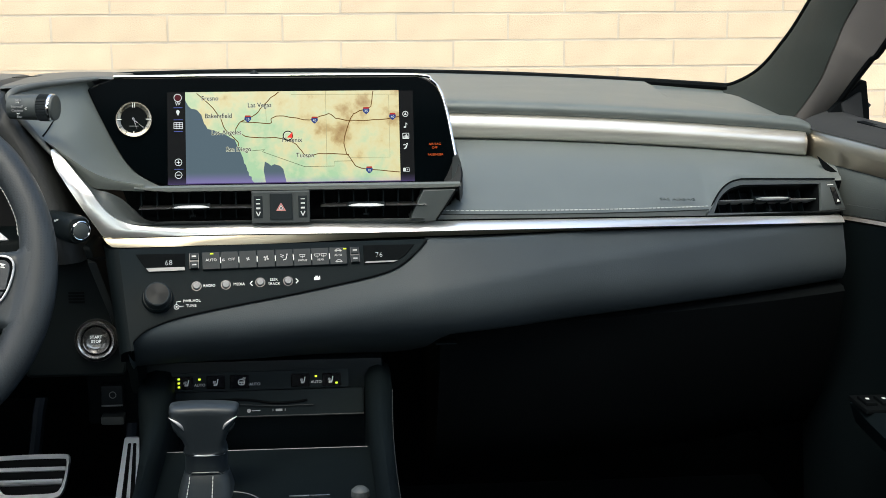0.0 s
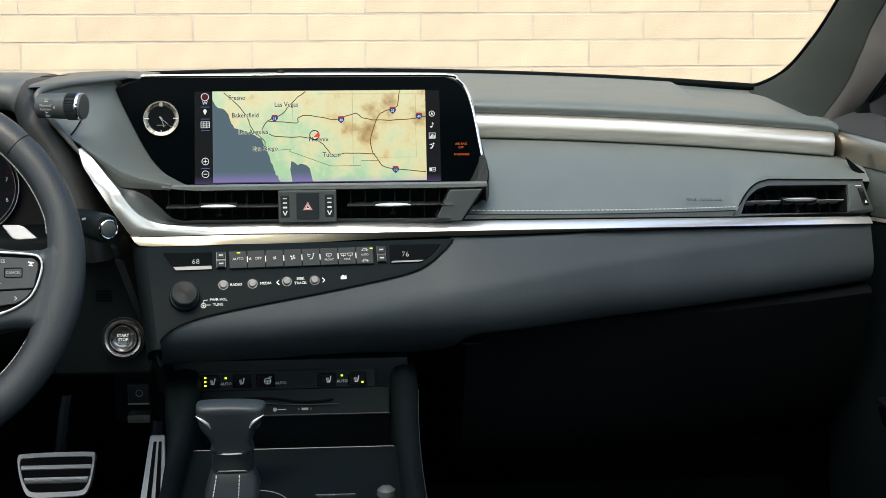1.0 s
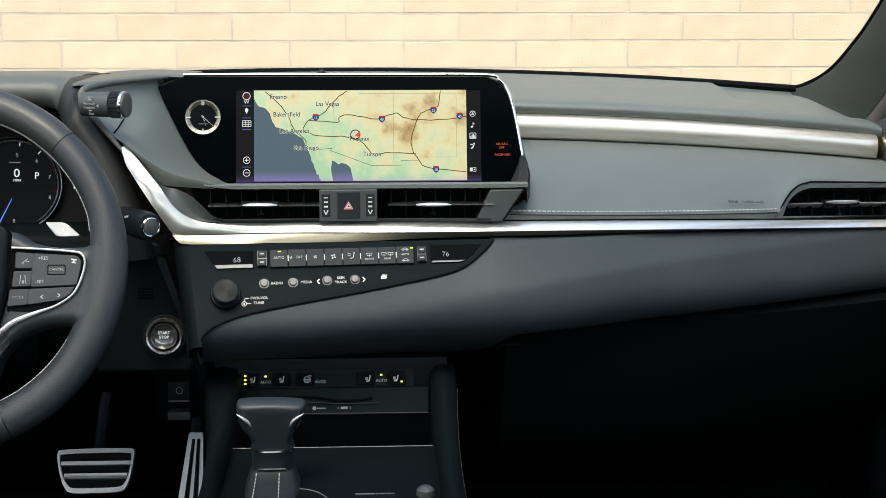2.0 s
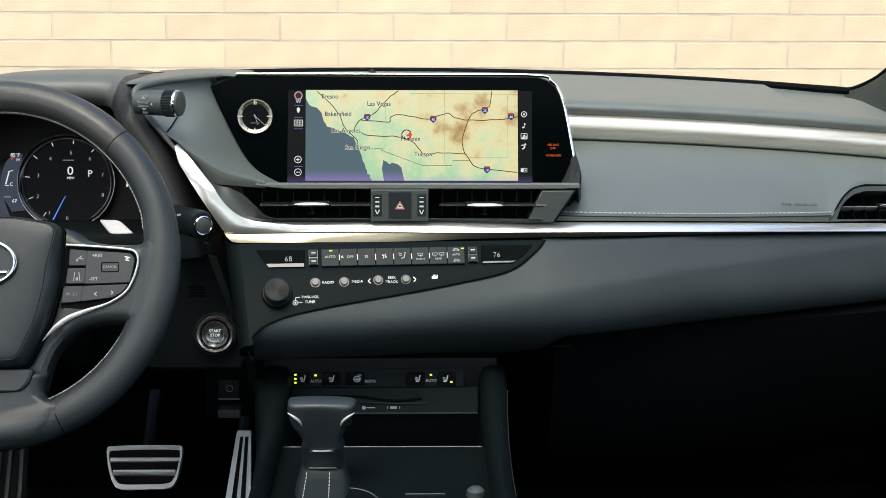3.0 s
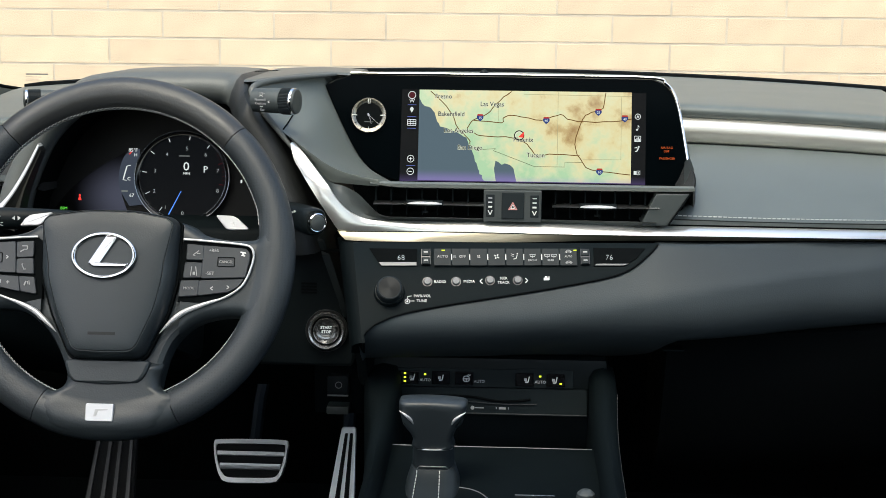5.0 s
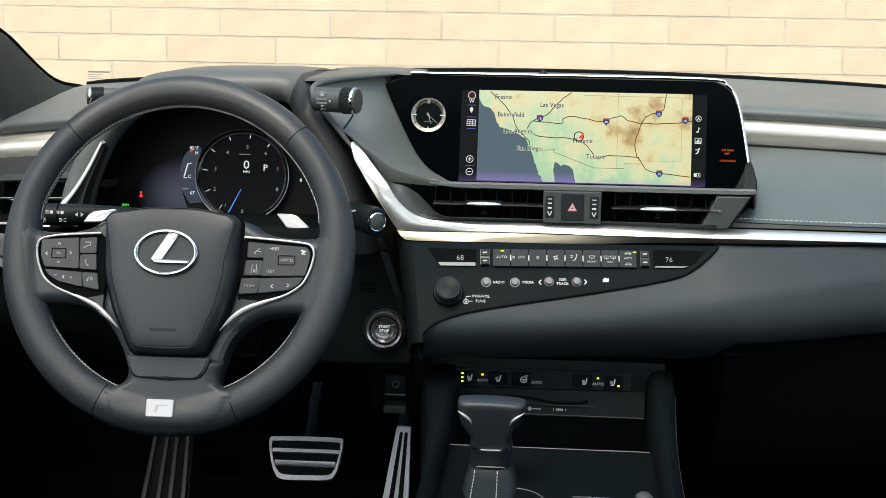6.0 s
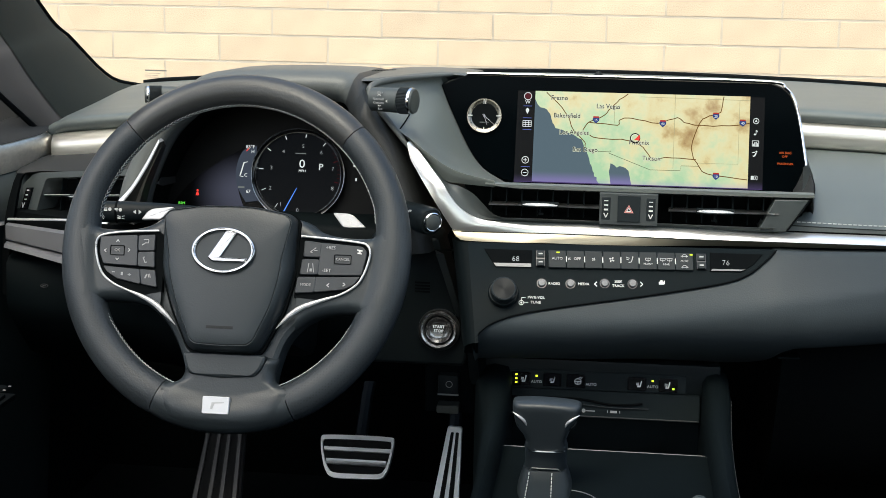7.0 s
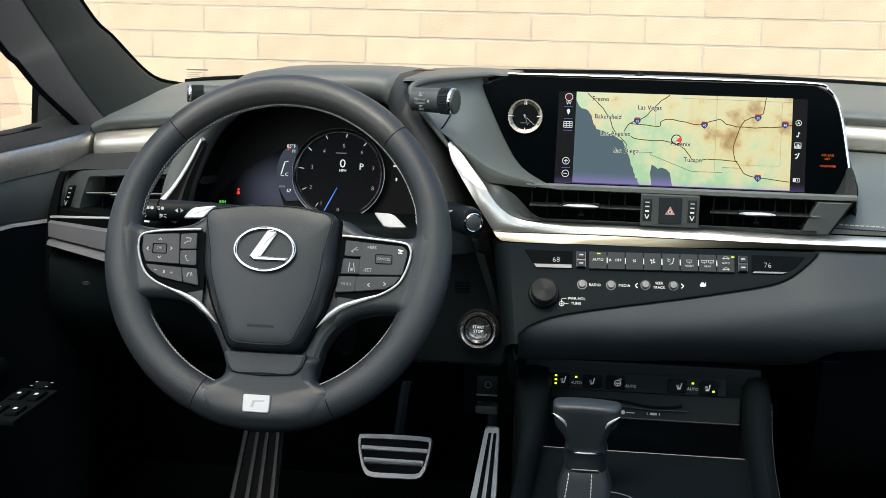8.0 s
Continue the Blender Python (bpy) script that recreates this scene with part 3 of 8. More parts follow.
def ribbon_skin(name, top, low, bow, depth, material, label):
    """A bowed strip between two edges, with thickness behind it."""
    rows = []
    for p, q in zip(top, low):
        p, q = Vector(p), Vector(q)
        w = (p - q).length
        out = Vector((0, -bow * w, bow * w * 0.4))
        rows.append([p + Vector((0, 0.003, -0.0002)), p, p * 0.72 + q * 0.28 + out * 0.8, p * 0.4 + q * 0.6 + out, p * 0.12 + q * 0.88 + out * 0.4, q, q + Vector((0, depth, 0.001)), p + Vector((0, depth, -0.001))])
    part(name, loft(rows), material, dashboard, label, world_space=True, sharp=40)


ribbon_skin("trim_strip", inner, crease, 0.10, 0.008, M_STRIP, "satin silver blade and strip")
lip, low = [Vector(p) + Vector((0, -0.0012, -0.0008)) for p in crease[48:73]], list(outer)
for x in span(-0.12, 0.692, 48)[1:]:
    zt, y, h = strip_at(x)
    z = float(np.interp(x, [-0.12, -0.06, 0.064, 0.19, 0.308, 0.435, 0.608, 0.692], [0.8545, 0.8553, 0.8576, 0.8564, 0.8545, 0.8496, 0.8398, 0.8345]))
    under = max(0.0, min(1.0, (x + 0.02) / 0.17))
    f = max(0.0, min(1.0, (x + 0.12) / 0.24))
    lip.append((x, y - 0.0045 - 0.0067 * f * f * (3 - 2 * f), zt - h - 0.0006))
    low.append((x, y - 0.0085 + 0.0130 * under * under * (3 - 2 * under), min(z, zt - h - 0.0012)))
part("crease_line", tube([Vector(p) + Vector((0, -0.0012, -0.0003)) for p in crease[56:]], 0.0005, 6), M_PLASTIC, dashboard, "fine dark line along the crease", world_space=True)
ribbon_skin("champagne_bevel", lip, low, 0.05, 0.010, M_CHAMP, "champagne satin bevel under the strip")
rows = []
for x in span(-0.80, -0.60, 12):
    f = (x + 0.80) / 0.2
    y, z = -0.004 - 0.09 * f, 0.8200 + 0.0205 * f
    rows.append([(x, y + 0.004, z + 0.0026), (x, y, z + 0.0026), (x, y - 0.001, z + 0.0010), (x, y, z), (x, y + 0.004, z)])
part("trim_strip", loft(rows), M_RING, dashboard, "bright satin strip", world_space=True)
rows = []
for x in span(-0.195, 0.692, 40):
    zt, y = 0.8655 - 0.074 * x * x + 0.0015 * (x > 0.2), -0.188 + 0.4 * x * x
    rows.append([(x, y, zt), (x, y + 0.05, zt), (x, y + 0.05, zt - 0.016), (x, y, zt - 0.016)])
part("strip_gap", loft(rows), M_DEEP, dashboard, world_space=True)


def blade(name, outer, inner, material, parent):
    """The satin blade on the driver's side of the instruments."""
    a, b = curve_through(outer, 8), curve_through(inner, 8)
    rows = []
    for p, q in zip(a, b):
        p, q = Vector(p), Vector(q)
        m1, m2 = p * 0.8 + q * 0.2 + Vector((0, -0.0012, 0.0005)), p * 0.2 + q * 0.8 + Vector((0, -0.0012, 0.0005))
        back = Vector((0, 0.03, 0))
        rows.append([p, m1, m2, q, q + back, p + back])
    part(name, loft(rows), material, parent, "satin silver blade", world_space=True, sharp=45)


edge_b = [(-0.6330, -0.1010, 0.838), (-0.6160, -0.0945, 0.8625), (-0.6015, -0.0900, 0.8818), (-0.5864, -0.0849, 0.9073), (-0.5718, -0.0795, 0.9369)]
blade("trim_blade", [(-0.6430, -0.0990, 0.838), (-0.6252, -0.0926, 0.8621), (-0.6078, -0.0881, 0.8816), (-0.5907, -0.0826, 0.9092), (-0.5741, -0.0780, 0.9402)], edge_b, M_TAB, dashboard)
ridge = [(-0.6000, -0.0985, 0.838), (-0.5953, -0.0926, 0.8620), (-0.5908, -0.0879, 0.8823), (-0.5828, -0.0834, 0.9041), (-0.5709, -0.0795, 0.9302)]
rows = []
for p, q in zip(curve_through(edge_b, 8), curve_through(ridge, 8)):
    p, q = Vector(p), Vector(q)
    dip = Vector((0, 0.45, 0)) * (p - q).length
    rows.append([p, p * 0.75 + q * 0.25 + dip * 0.8, p * 0.4 + q * 0.6 + dip, q, q + Vector((0, 0.03, 0)), p + Vector((0, 0.03, 0))])
part("blade_flank", loft(rows), mat("olive satin flank", (0.045, 0.045, 0.040), 0.4, 0.5, vary=0.05), dashboard, "dim satin hollow beside the blade", world_space=True, sharp=45)


# lower pad: sweeps from under the climate panel to the glove box
SWEEP = curve_through([(-0.1700, 0.7560), (-0.1685, 0.7660), (-0.1640, 0.7735), (-0.1510, 0.7818), (-0.1242, 0.7905), (-0.0778, 0.7989), (-0.0031, 0.8094), (0.0500, 0.8176), (0.0905, 0.8246), (0.1154, 0.8324), (0.1357, 0.8462), (0.1473, 0.8578)], 6)


def low_top(x):
    """Height of the upper edge of the padded sweep."""
    if x >= 0.1473:
        return float(np.interp(x, [0.1473, 0.19, 0.308, 0.435, 0.608, 0.692], [0.8578, 0.8562, 0.8540, 0.8490, 0.8395, 0.8340]))
    return float(np.interp(x, [p[0] for p in SWEEP], [p[1] for p in SWEEP]))


def panel_y(x, z):
    """Depth of the plane of the climate panel."""
    return -0.232 + (0.0851 * x + 0.5150 * (z - 0.85)) / 0.8529


HEM = curve_through([(-0.20, 0.7330), (-0.05, 0.7325), (0.012, 0.7305), (0.060, 0.7265), (0.096, 0.7235), (0.121, 0.7250), (0.142, 0.7305), (0.1515, 0.7380), (0.158, 0.7460), (0.168, 0.7520), (0.185, 0.7548), (0.30, 0.7575), (0.48, 0.7625), (0.72, 0.7625)], 8)


def low_bottom(x):
    """Height of the lower edge of the padded sweep: it dips to the console and rises to the glove box."""
    for (x0, z0), (x1, z1) in zip(HEM, HEM[1:]):
        if x0 <= x <= x1:
            return z0 + (z1 - z0) * (x - x0) / (x1 - x0)
    return HEM[-1][1]


rows = []
for x in [-0.1698, -0.1694, -0.1688, -0.1680, -0.1668, -0.1650, -0.162, -0.158, -0.152] + span(-0.145, 0.085, 30) + span(0.089, 0.195, 36) + span(0.205, 0.690, 48):
    zt, zb = low_top(x), low_bottom(x)
    h = zt - zb
    crown = 0.8578 if x < 0.1473 else zt
    tall = crown - float(np.interp(x, [-0.17, -0.05, 0.30, 0.69], [0.7300, 0.7300, 0.7575, 0.7625]))
    f = max(0.0, min(1.0, (x - 0.13) / 0.22))
    f = f * f * (3 - 2 * f)
    yt = panel_y(x, zt) * (1 - f) + (-0.2035 + 0.4 * x * x) * f + 0.0012
    turn = max(0.0, 1 - (x + 0.1700) / 0.020)
    yt += 0.014 * (1 - math.sqrt(max(0.0, 1 - turn * turn)))
    # a soft crease runs from the foot of the panel up to the far end of the strip
    g = max(0.0, min(1.0, (x - 0.02) / 0.65))
    crease, wide = 0.60 - 0.56 * g ** 0.85, 0.30 - 0.22 * min(1.0, g * 3)
    upper, lower = 0.50 + 0.42 * min(1.0, 2 * g), 0.10 + 0.34 * g
    prof, y = [], yt
    n = 22
    for i in range(n + 1):
        q = i / n
        prof.append((x, y, zt - h * q))
        q = (crown - zt + h * q) / tall
        k = max(0.0, min(1.0, (q + 0.5 / n - crease) / wide + 0.5))
        start = 0.53 - 0.13 * min(1.0, 2 * g)
        under = min(1.1, max(0.0, (q - start) / (1 - start)))
        y -= h / n * (upper + (lower - upper) * k * k * (3 - 2 * k) - max(1.65, 2.2 - 2.2 * g) * under ** (1.2 + 0.5 * min(1.0, 2 * g)))
    rows.append([(x, yt + 0.05, zt - 0.004), (x, yt + 0.003, zt + 0.0004)] + prof + [(x, y + 0.006, zb - 0.0022), (x, y + 0.020, zb - 0.003), (x, y + 0.09, zb - 0.004)])
part("lower_pad", loft(rows), M_PAD_SHADED, dashboard, "charcoal padded lower sweep, darkened by painted shade", world_space=True, sharp=60)
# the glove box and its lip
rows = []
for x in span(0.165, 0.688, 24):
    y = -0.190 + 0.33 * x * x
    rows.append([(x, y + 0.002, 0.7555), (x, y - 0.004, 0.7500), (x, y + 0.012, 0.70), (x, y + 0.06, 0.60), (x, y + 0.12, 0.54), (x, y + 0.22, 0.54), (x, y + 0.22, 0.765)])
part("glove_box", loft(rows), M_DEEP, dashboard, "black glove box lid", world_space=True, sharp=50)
part("glove_box_handle", box(0.157, 0.181, -0.206, -0.185, 0.7370, 0.7392, 0.001), M_DECK, dashboard, world_space=True)

# underside and the driver's knee panel
rows = []
for x in span(-0.80, -0.255, 20):
    y = -0.075 + 0.16 * (x + 0.35) ** 2
    f = min(1.0, max(0.0, (x + 0.62) / 0.08))
    zk = 0.766 + 0.069 * f * f * (3 - 2 * f)
    y += 0.03 * (1 - f)
    rows.append([(x, y + 0.01, zk + 0.008), (x, y, zk), (x, y - 0.004, zk - 0.05), (x, y + 0.01, 0.69), (x, y + 0.07, 0.63), (x, y + 0.25, 0.60), (x, y + 0.3, 0.84)])
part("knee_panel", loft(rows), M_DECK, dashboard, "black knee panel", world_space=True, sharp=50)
bm = add_ring(bmesh.new(), ellipse(-0.7462, 0.7404, 0.0052, 0.0024, 24), ellipse(-0.7462, 0.7404, 0.0045, 0.0018, 24), -0.0240, -0.0222)
add_prism(bm, bar(-0.7482, 0.7404, -0.7442, 0.7404, 0.0010), -0.0240, -0.0222)
part("release_sign", bm, M_DIMTHREAD, dashboard, "small grey release sign", world_space=True, smooth=False)
rows = []
for x in span(-0.80, -0.60, 10):
    f = (x + 0.80) / 0.2
    y = -0.008 - 0.09 * f
    rows.append([(x, y + 0.006, 0.8170), (x, y, 0.8165 - 0.001 * f), (x, y - 0.003, 0.8150 - 0.001 * f), (x, y - 0.004, 0.7975 - 0.014 * f), (x, y - 0.002, 0.7960 - 0.014 * f), (x, y + 0.006, 0.7950 - 0.014 * f)])
part("side_panel", loft(rows), M_SIDE, dashboard, "dark grey satin panel", world_space=True)
rows = []
for x in span(-0.80, -0.60, 8):
    f = (x + 0.80) / 0.2
    y, z = -0.010 - 0.09 * f, 0.7935 - 0.0145 * f
    rows.append([(x, y + 0.03, z), (x, y, z), (x, y - 0.006, z - 0.002), (x, y - 0.009, z - 0.006 - 0.005 * f), (x, y + 0.03, z - 0.010 - 0.006 * f)])
part("side_strip", loft(rows), M_SIDE, dashboard, "satin strip", world_space=True)
rows = [[(x, 0.012 - 0.09 * f, z) for z in (0.83, 0.77)] + [(x, 0.06, z) for z in (0.77, 0.83)] for f, x in ((0.0, -0.80), (1.0, -0.60))]
part("side_backing", loft(rows), M_DEEP, dashboard, world_space=True)
# black sheets added to read as the dark gap beside the doors
part("door_gap", prism([(0.668, 0.912), (0.6762, 0.8968), (0.686, 0.8785), (0.7015, 0.838), (0.7084, 0.8085), (0.7138, 0.7638), (0.713, 0.7), (0.733, 0.7), (0.7311, 0.7635), (0.726, 0.8008), (0.7198, 0.8304), (0.7025, 0.8746), (0.6926, 0.8929)], 0.024, 0.030), M_DEEP, dashboard, "black sheet drawn as the shaded gap by the door", world_space=True)
part("door_gap", prism([(-0.7880, 0.8800), (-0.7932, 0.8694), (-0.8009, 0.8454), (-0.8072, 0.8191), (-0.8117, 0.7776), (-0.8140, 0.72), (-0.8040, 0.72), (-0.8024, 0.7781), (-0.7947, 0.8233), (-0.7891, 0.8533), (-0.7840, 0.8720), (-0.7800, 0.8790)], 0.004, 0.012), M_DEEP, dashboard, "black sheet drawn as the shaded gap by the door", world_space=True)
# pad between the trim band and the vent, driver side
rows = []
for x in span(-0.80, -0.585, 12):
    yt, zt, yb, zb = 0.042 + 0.08 * x * x, 0.9425 - 0.08 * x * x, min(0.028, -0.185 + 0.4 * x * x), 0.884
    zb = min(zb, zt - 0.012)
    rows.append([(x, yt + 0.05, zt - 0.01), (x, yt, zt), (x, yt * 0.6 + yb * 0.4, zt * 0.6 + zb * 0.4 + 0.004), (x, yb + 0.01, zb + 0.003), (x, yb, zb - 0.003), (x, yb + 0.02, zb - 0.008), (x, yt + 0.06, zb - 0.02)])
part("side_pad", loft(rows), M_LEDGE, dashboard, "charcoal padded cover", world_space=True, sharp=50)


# ---- infotainment screen ----
screen_unit = thing("infotainment_screen", "wide glossy black infotainment screen showing a coloured road map", "screen", pose(0, -0.015, 0.95, -15.4))
left_curve = curve_through([(-0.2416, 0.0606), (-0.2296, 0.0330), (-0.2051, -0.0144), (-0.1864, -0.0377), (-0.1631, -0.0520), (-0.1461, -0.0564)], 6)
right_curve = curve_through([(0.1835, -0.0563), (0.1961, -0.0247), (0.1868, 0.0298), (0.1800, 0.0530), (0.1700, 0.0655), (0.1541, 0.0726)], 6)
outline = left_curve + [(-0.1461, -0.064), (0.184, -0.064)] + right_curve + [(-0.2103, 0.0739)]
part("glass_face", prism(outline, 0.0, 0.012, 0.0012), M_FACE, screen_unit, "glossy black glass face")
part("housing", prism([(x * 1.004, z + (0.0028 if z > 0.05 else 0)) for x, z in outline], 0.006, 0.05, 0.002), M_PLASTIC, screen_unit)
rail = [(-0.2103, 0.0752), (-0.10, 0.0754), (0.05, 0.0752), (0.1541, 0.0742), (0.1715, 0.0672), (0.1815, 0.0540), (0.1885, 0.0300), (0.1980, -0.0247)]
rail = [rail[0]] + curve_through(rail[1:], 8)
part("bright_edge", tube([(x, -0.0005, z) for x, z in rail], 0.0018, 8), M_CHROME, screen_unit, "thin bright metal edge")
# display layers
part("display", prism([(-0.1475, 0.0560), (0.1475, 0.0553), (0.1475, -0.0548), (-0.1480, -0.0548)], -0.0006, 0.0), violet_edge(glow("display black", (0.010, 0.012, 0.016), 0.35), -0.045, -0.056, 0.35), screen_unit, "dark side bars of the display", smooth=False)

m_land, nodes, links, b = node_mat("map land")
co = nodes.new("ShaderNodeTexCoord")
nz = nodes.new("ShaderNodeTexNoise")
nz.inputs["Scale"].default_value, nz.inputs["Detail"].default_value, nz.inputs["Roughness"].default_value = 26, 9, 0.64
links.new(co.outputs["Object"], nz.inputs["Vector"])
sep = nodes.new("ShaderNodeSeparateXYZ")
links.new(co.outputs["Object"], sep.inputs[0])
east = nodes.new("ShaderNodeMath")
east.operation = "MULTIPLY_ADD"
east.inputs[1].default_value, east.inputs[2].default_value = 0.75, -0.075
links.new(sep.outputs["X"], east.inputs[0])
north = nodes.new("ShaderNodeMath")
north.operation = "MULTIPLY_ADD"
north.inputs[1].default_value = 1.3
links.new(sep.outputs["Z"], north.inputs[0])
links.new(east.outputs[0], north.inputs[2])
add = nodes.new("ShaderNodeMath")
add.operation = "ADD"
links.new(nz.outputs[0], add.inputs[0])
links.new(north.outputs[0], add.inputs[1])
ramp = nodes.new("ShaderNodeValToRGB")
r = ramp.color_ramp
r.elements[0].position, r.elements[0].color = 0.28, (0.44, 0.64, 0.40, 1)
r.elements[1].position, r.elements[1].color = 0.78, (0.38, 0.22, 0.08, 1)
for at, c in ((0.38, (0.60, 0.69, 0.44)), (0.47, (0.76, 0.70, 0.42)), (0.575, (0.75, 0.63, 0.34)), (0.67, (0.56, 0.40, 0.18))):
    r.elements.new(at).color = (*c, 1)
height = add.outputs[0]
for hx, hz, reach, rise in ((-0.082, 0.048, 0.017, 0.20), (0.020, 0.020, 0.020, 0.10), (0.036, 0.010, 0.022, 0.15), (0.058, -0.002, 0.024, 0.16), (0.060, 0.036, 0.022, 0.14), (0.088, 0.042, 0.020, 0.19), (0.082, -0.018, 0.020, 0.10), (-0.012, 0.050, 0.018, 0.13), (-0.090, -0.02, 0.05, -0.06), (-0.020, -0.028, 0.045, -0.07)):
    hill, fall, lift = (nodes.new("ShaderNode" + k) for k in ("VectorMath", "MapRange", "Math"))
    hill.operation = "DISTANCE"
    hill.inputs[1].default_value = (hx, -0.001, hz)
    links.new(co.outputs["Object"], hill.inputs[0])
    fall.interpolation_type = "SMOOTHSTEP"
    fall.inputs[1].default_value, fall.inputs[2].default_value = 0.0, reach
    fall.inputs[3].default_value, fall.inputs[4].default_value = rise, 0.0
    links.new(hill.outputs["Value"], fall.inputs[0])
    lift.operation = "ADD"
    links.new(height, lift.inputs[0])
    links.new(fall.outputs[0], lift.inputs[1])
    height = lift.outputs[0]
links.new(height, ramp.inputs[0])
links.new(ramp.outputs[0], b.inputs["Emission Color"])
# violet glow along the lower edge, painted into the land's emission
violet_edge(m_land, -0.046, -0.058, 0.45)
b.inputs["Emission Strength"].default_value = LIT
b.inputs["Base Color"].default_value = (0.01, 0.01, 0.01, 1)
b.inputs["Roughness"].default_value = 0.2
MAP0, MAP1, MAPT, MAPB = -0.1262, 0.1302, 0.0560, -0.0546
part("map_land", prism([(MAP0, MAPB), (MAP1, MAPB), (MAP1, MAPT), (MAP0, MAPT)], -0.0010, -0.0006), m_land, screen_unit, "relief-shaded map land in green and tan", smooth=False)
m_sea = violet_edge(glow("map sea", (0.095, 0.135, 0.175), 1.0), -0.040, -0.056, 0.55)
coast = curve_through([(-0.1262, 0.047), (-0.1214, 0.0381), (-0.1096, 0.0310), (-0.1024, 0.0144), (-0.0906, 0.0074), (-0.0718, 0.0003), (-0.0647, -0.0103), (-0.0576, -0.0303), (-0.0528, -0.0421), (-0.0457, MAPB)], 4)
rnd = random.Random(3)
coast = [coast[0]] + [(x + rnd.uniform(-0.0012, 0.0012), z + rnd.uniform(-0.0010, 0.0010)) for x, z in coast[1:-1]] + [coast[-1]]
part("map_sea", prism([(MAP0, MAPB)] + coast[::-1], -0.0014, -0.0010), m_sea, screen_unit, "slate blue map sea", smooth=False)
gulf = [(-0.0317, MAPB), (-0.0341, -0.0397), (-0.0325, -0.0295), (-0.0285, -0.0315), (-0.0250, -0.0345), (-0.0213, -0.0326), (-0.0150, -0.0345), (-0.0107, -0.0384), (-0.0090, -0.046), (-0.0071, MAPB)]
part("map_sea", prism(gulf, -0.0014, -0.0010), m_sea, screen_unit, "slate blue map sea", smooth=False)
m_road = glow("map road", (0.17, 0.068, 0.012), 0.9)
m_border = glow("map border", (0.14, 0.15, 0.08), 0.7)
ROADS = [
    [(-0.1126, 0.0543), (-0.0885, 0.0299), (-0.0789, 0.0098), (-0.0648, -0.0044), (-0.0636, -0.0103)],
    [(-0.0672, 0.0098), (-0.0602, 0.0193), (-0.0415, 0.0289), (-0.0321, 0.0408), (-0.0146, 0.0551)],
    [(-0.0602, 0.0193), (-0.0262, 0.0171), (-0.0238, 0.0235), (-0.0090, 0.0254), (0.0227, 0.0208), (0.0450, 0.0280), (0.0579, 0.0210), (0.0979, 0.0194), (0.1300, 0.0236)],
    [(-0.0589, 0.0039), (-0.0484, 0.0004), (-0.0125, -0.0013), (0.0052, -0.0089), (0.0181, -0.0242), (0.0322, -0.0206), (0.0685, -0.0221)],
    [(0.0991, 0.0551), (0.0955, 0.0365), (0.0791, 0.0293), (0.0720, 0.0222), (0.0626, -0.0086), (0.0720, -0.0299), (0.0837, -0.0393), (0.1294, -0.0443)],
]
for road in ROADS:
    pts = curve_through(road, 4)
    rnd = random.Random(len(road))
    pts = [pts[0]] + [(x + rnd.uniform(-0.0005, 0.0005), z + rnd.uniform(-0.0006, 0.0006)) for x, z in pts[1:-1]] + [pts[-1]]
    ribbon("map_road", pts, 0.0010, m_road, screen_unit, -0.0018, "brown map road")
border = [(-0.0483, -0.0161), (-0.0326, -0.0149), (-0.0354, -0.0173), (0.0146, -0.0360), (0.0505, -0.0359), (0.0509, -0.0300), (0.0720, -0.0299)]
ribbon("map_border", border, 0.0005, m_border, screen_unit, -0.0016)
m_ink = glow("map ink", (0.004, 0.004, 0.003), 0.3)
m_halo = glow("map halo", (0.80, 0.80, 0.66), 1.0)
for word, x, z in (("Fresno", -0.0968, 0.0477), ("Bakersfield", -0.0870, 0.0263), ("Los Angeles", -0.0777, 0.0062), ("San Diego", -0.0635, -0.0143), ("Las Vegas", -0.0378, 0.0389), ("Phoenix", 0.0004, -0.0037), ("Tucson", 0.0157, -0.0225)):
    letters("map_name_halo", word, x, z, 0.0080, m_halo, screen_unit, -0.0020, wide=0.92, swell=0.00036)
    letters("map_name", word, x, z, 0.0080, m_ink, screen_unit, -0.0024, wide=0.92, swell=0.00004)
m_shield, m_shield_top = glow("shield blue", (0.03, 0.06, 0.25), 0.9), glow("shield red", (0.55, 0.04, 0.03), 0.9)
for num, x, z in (("15", -0.0520, 0.0227), ("40", 0.0278, 0.0204), ("25", 0.0903, 0.0313), ("40", 0.1221, 0.0238), ("10", 0.0926, -0.0411)):
    shape = round_poly([(x - 0.0040, z + 0.0022), (x + 0.0040, z + 0.0022), (x + 0.0040, z - 0.0010), (x, z - 0.0048), (x - 0.0040, z - 0.0010)], 0.0012, 3)
    badge = marks("road_shield", [shape], m_shield, screen_unit, -0.0024)
    marks("shield_top", [[(x - 0.0037, z + 0.0022), (x + 0.0037, z + 0.0022), (x + 0.0032, z + 0.0040), (x - 0.0032, z + 0.0040)]], m_shield_top, badge, -0.0024)
    letters("shield_number", num, x, z - 0.0008, 0.0042, M_WHITE_GLOW, badge, -0.0028)
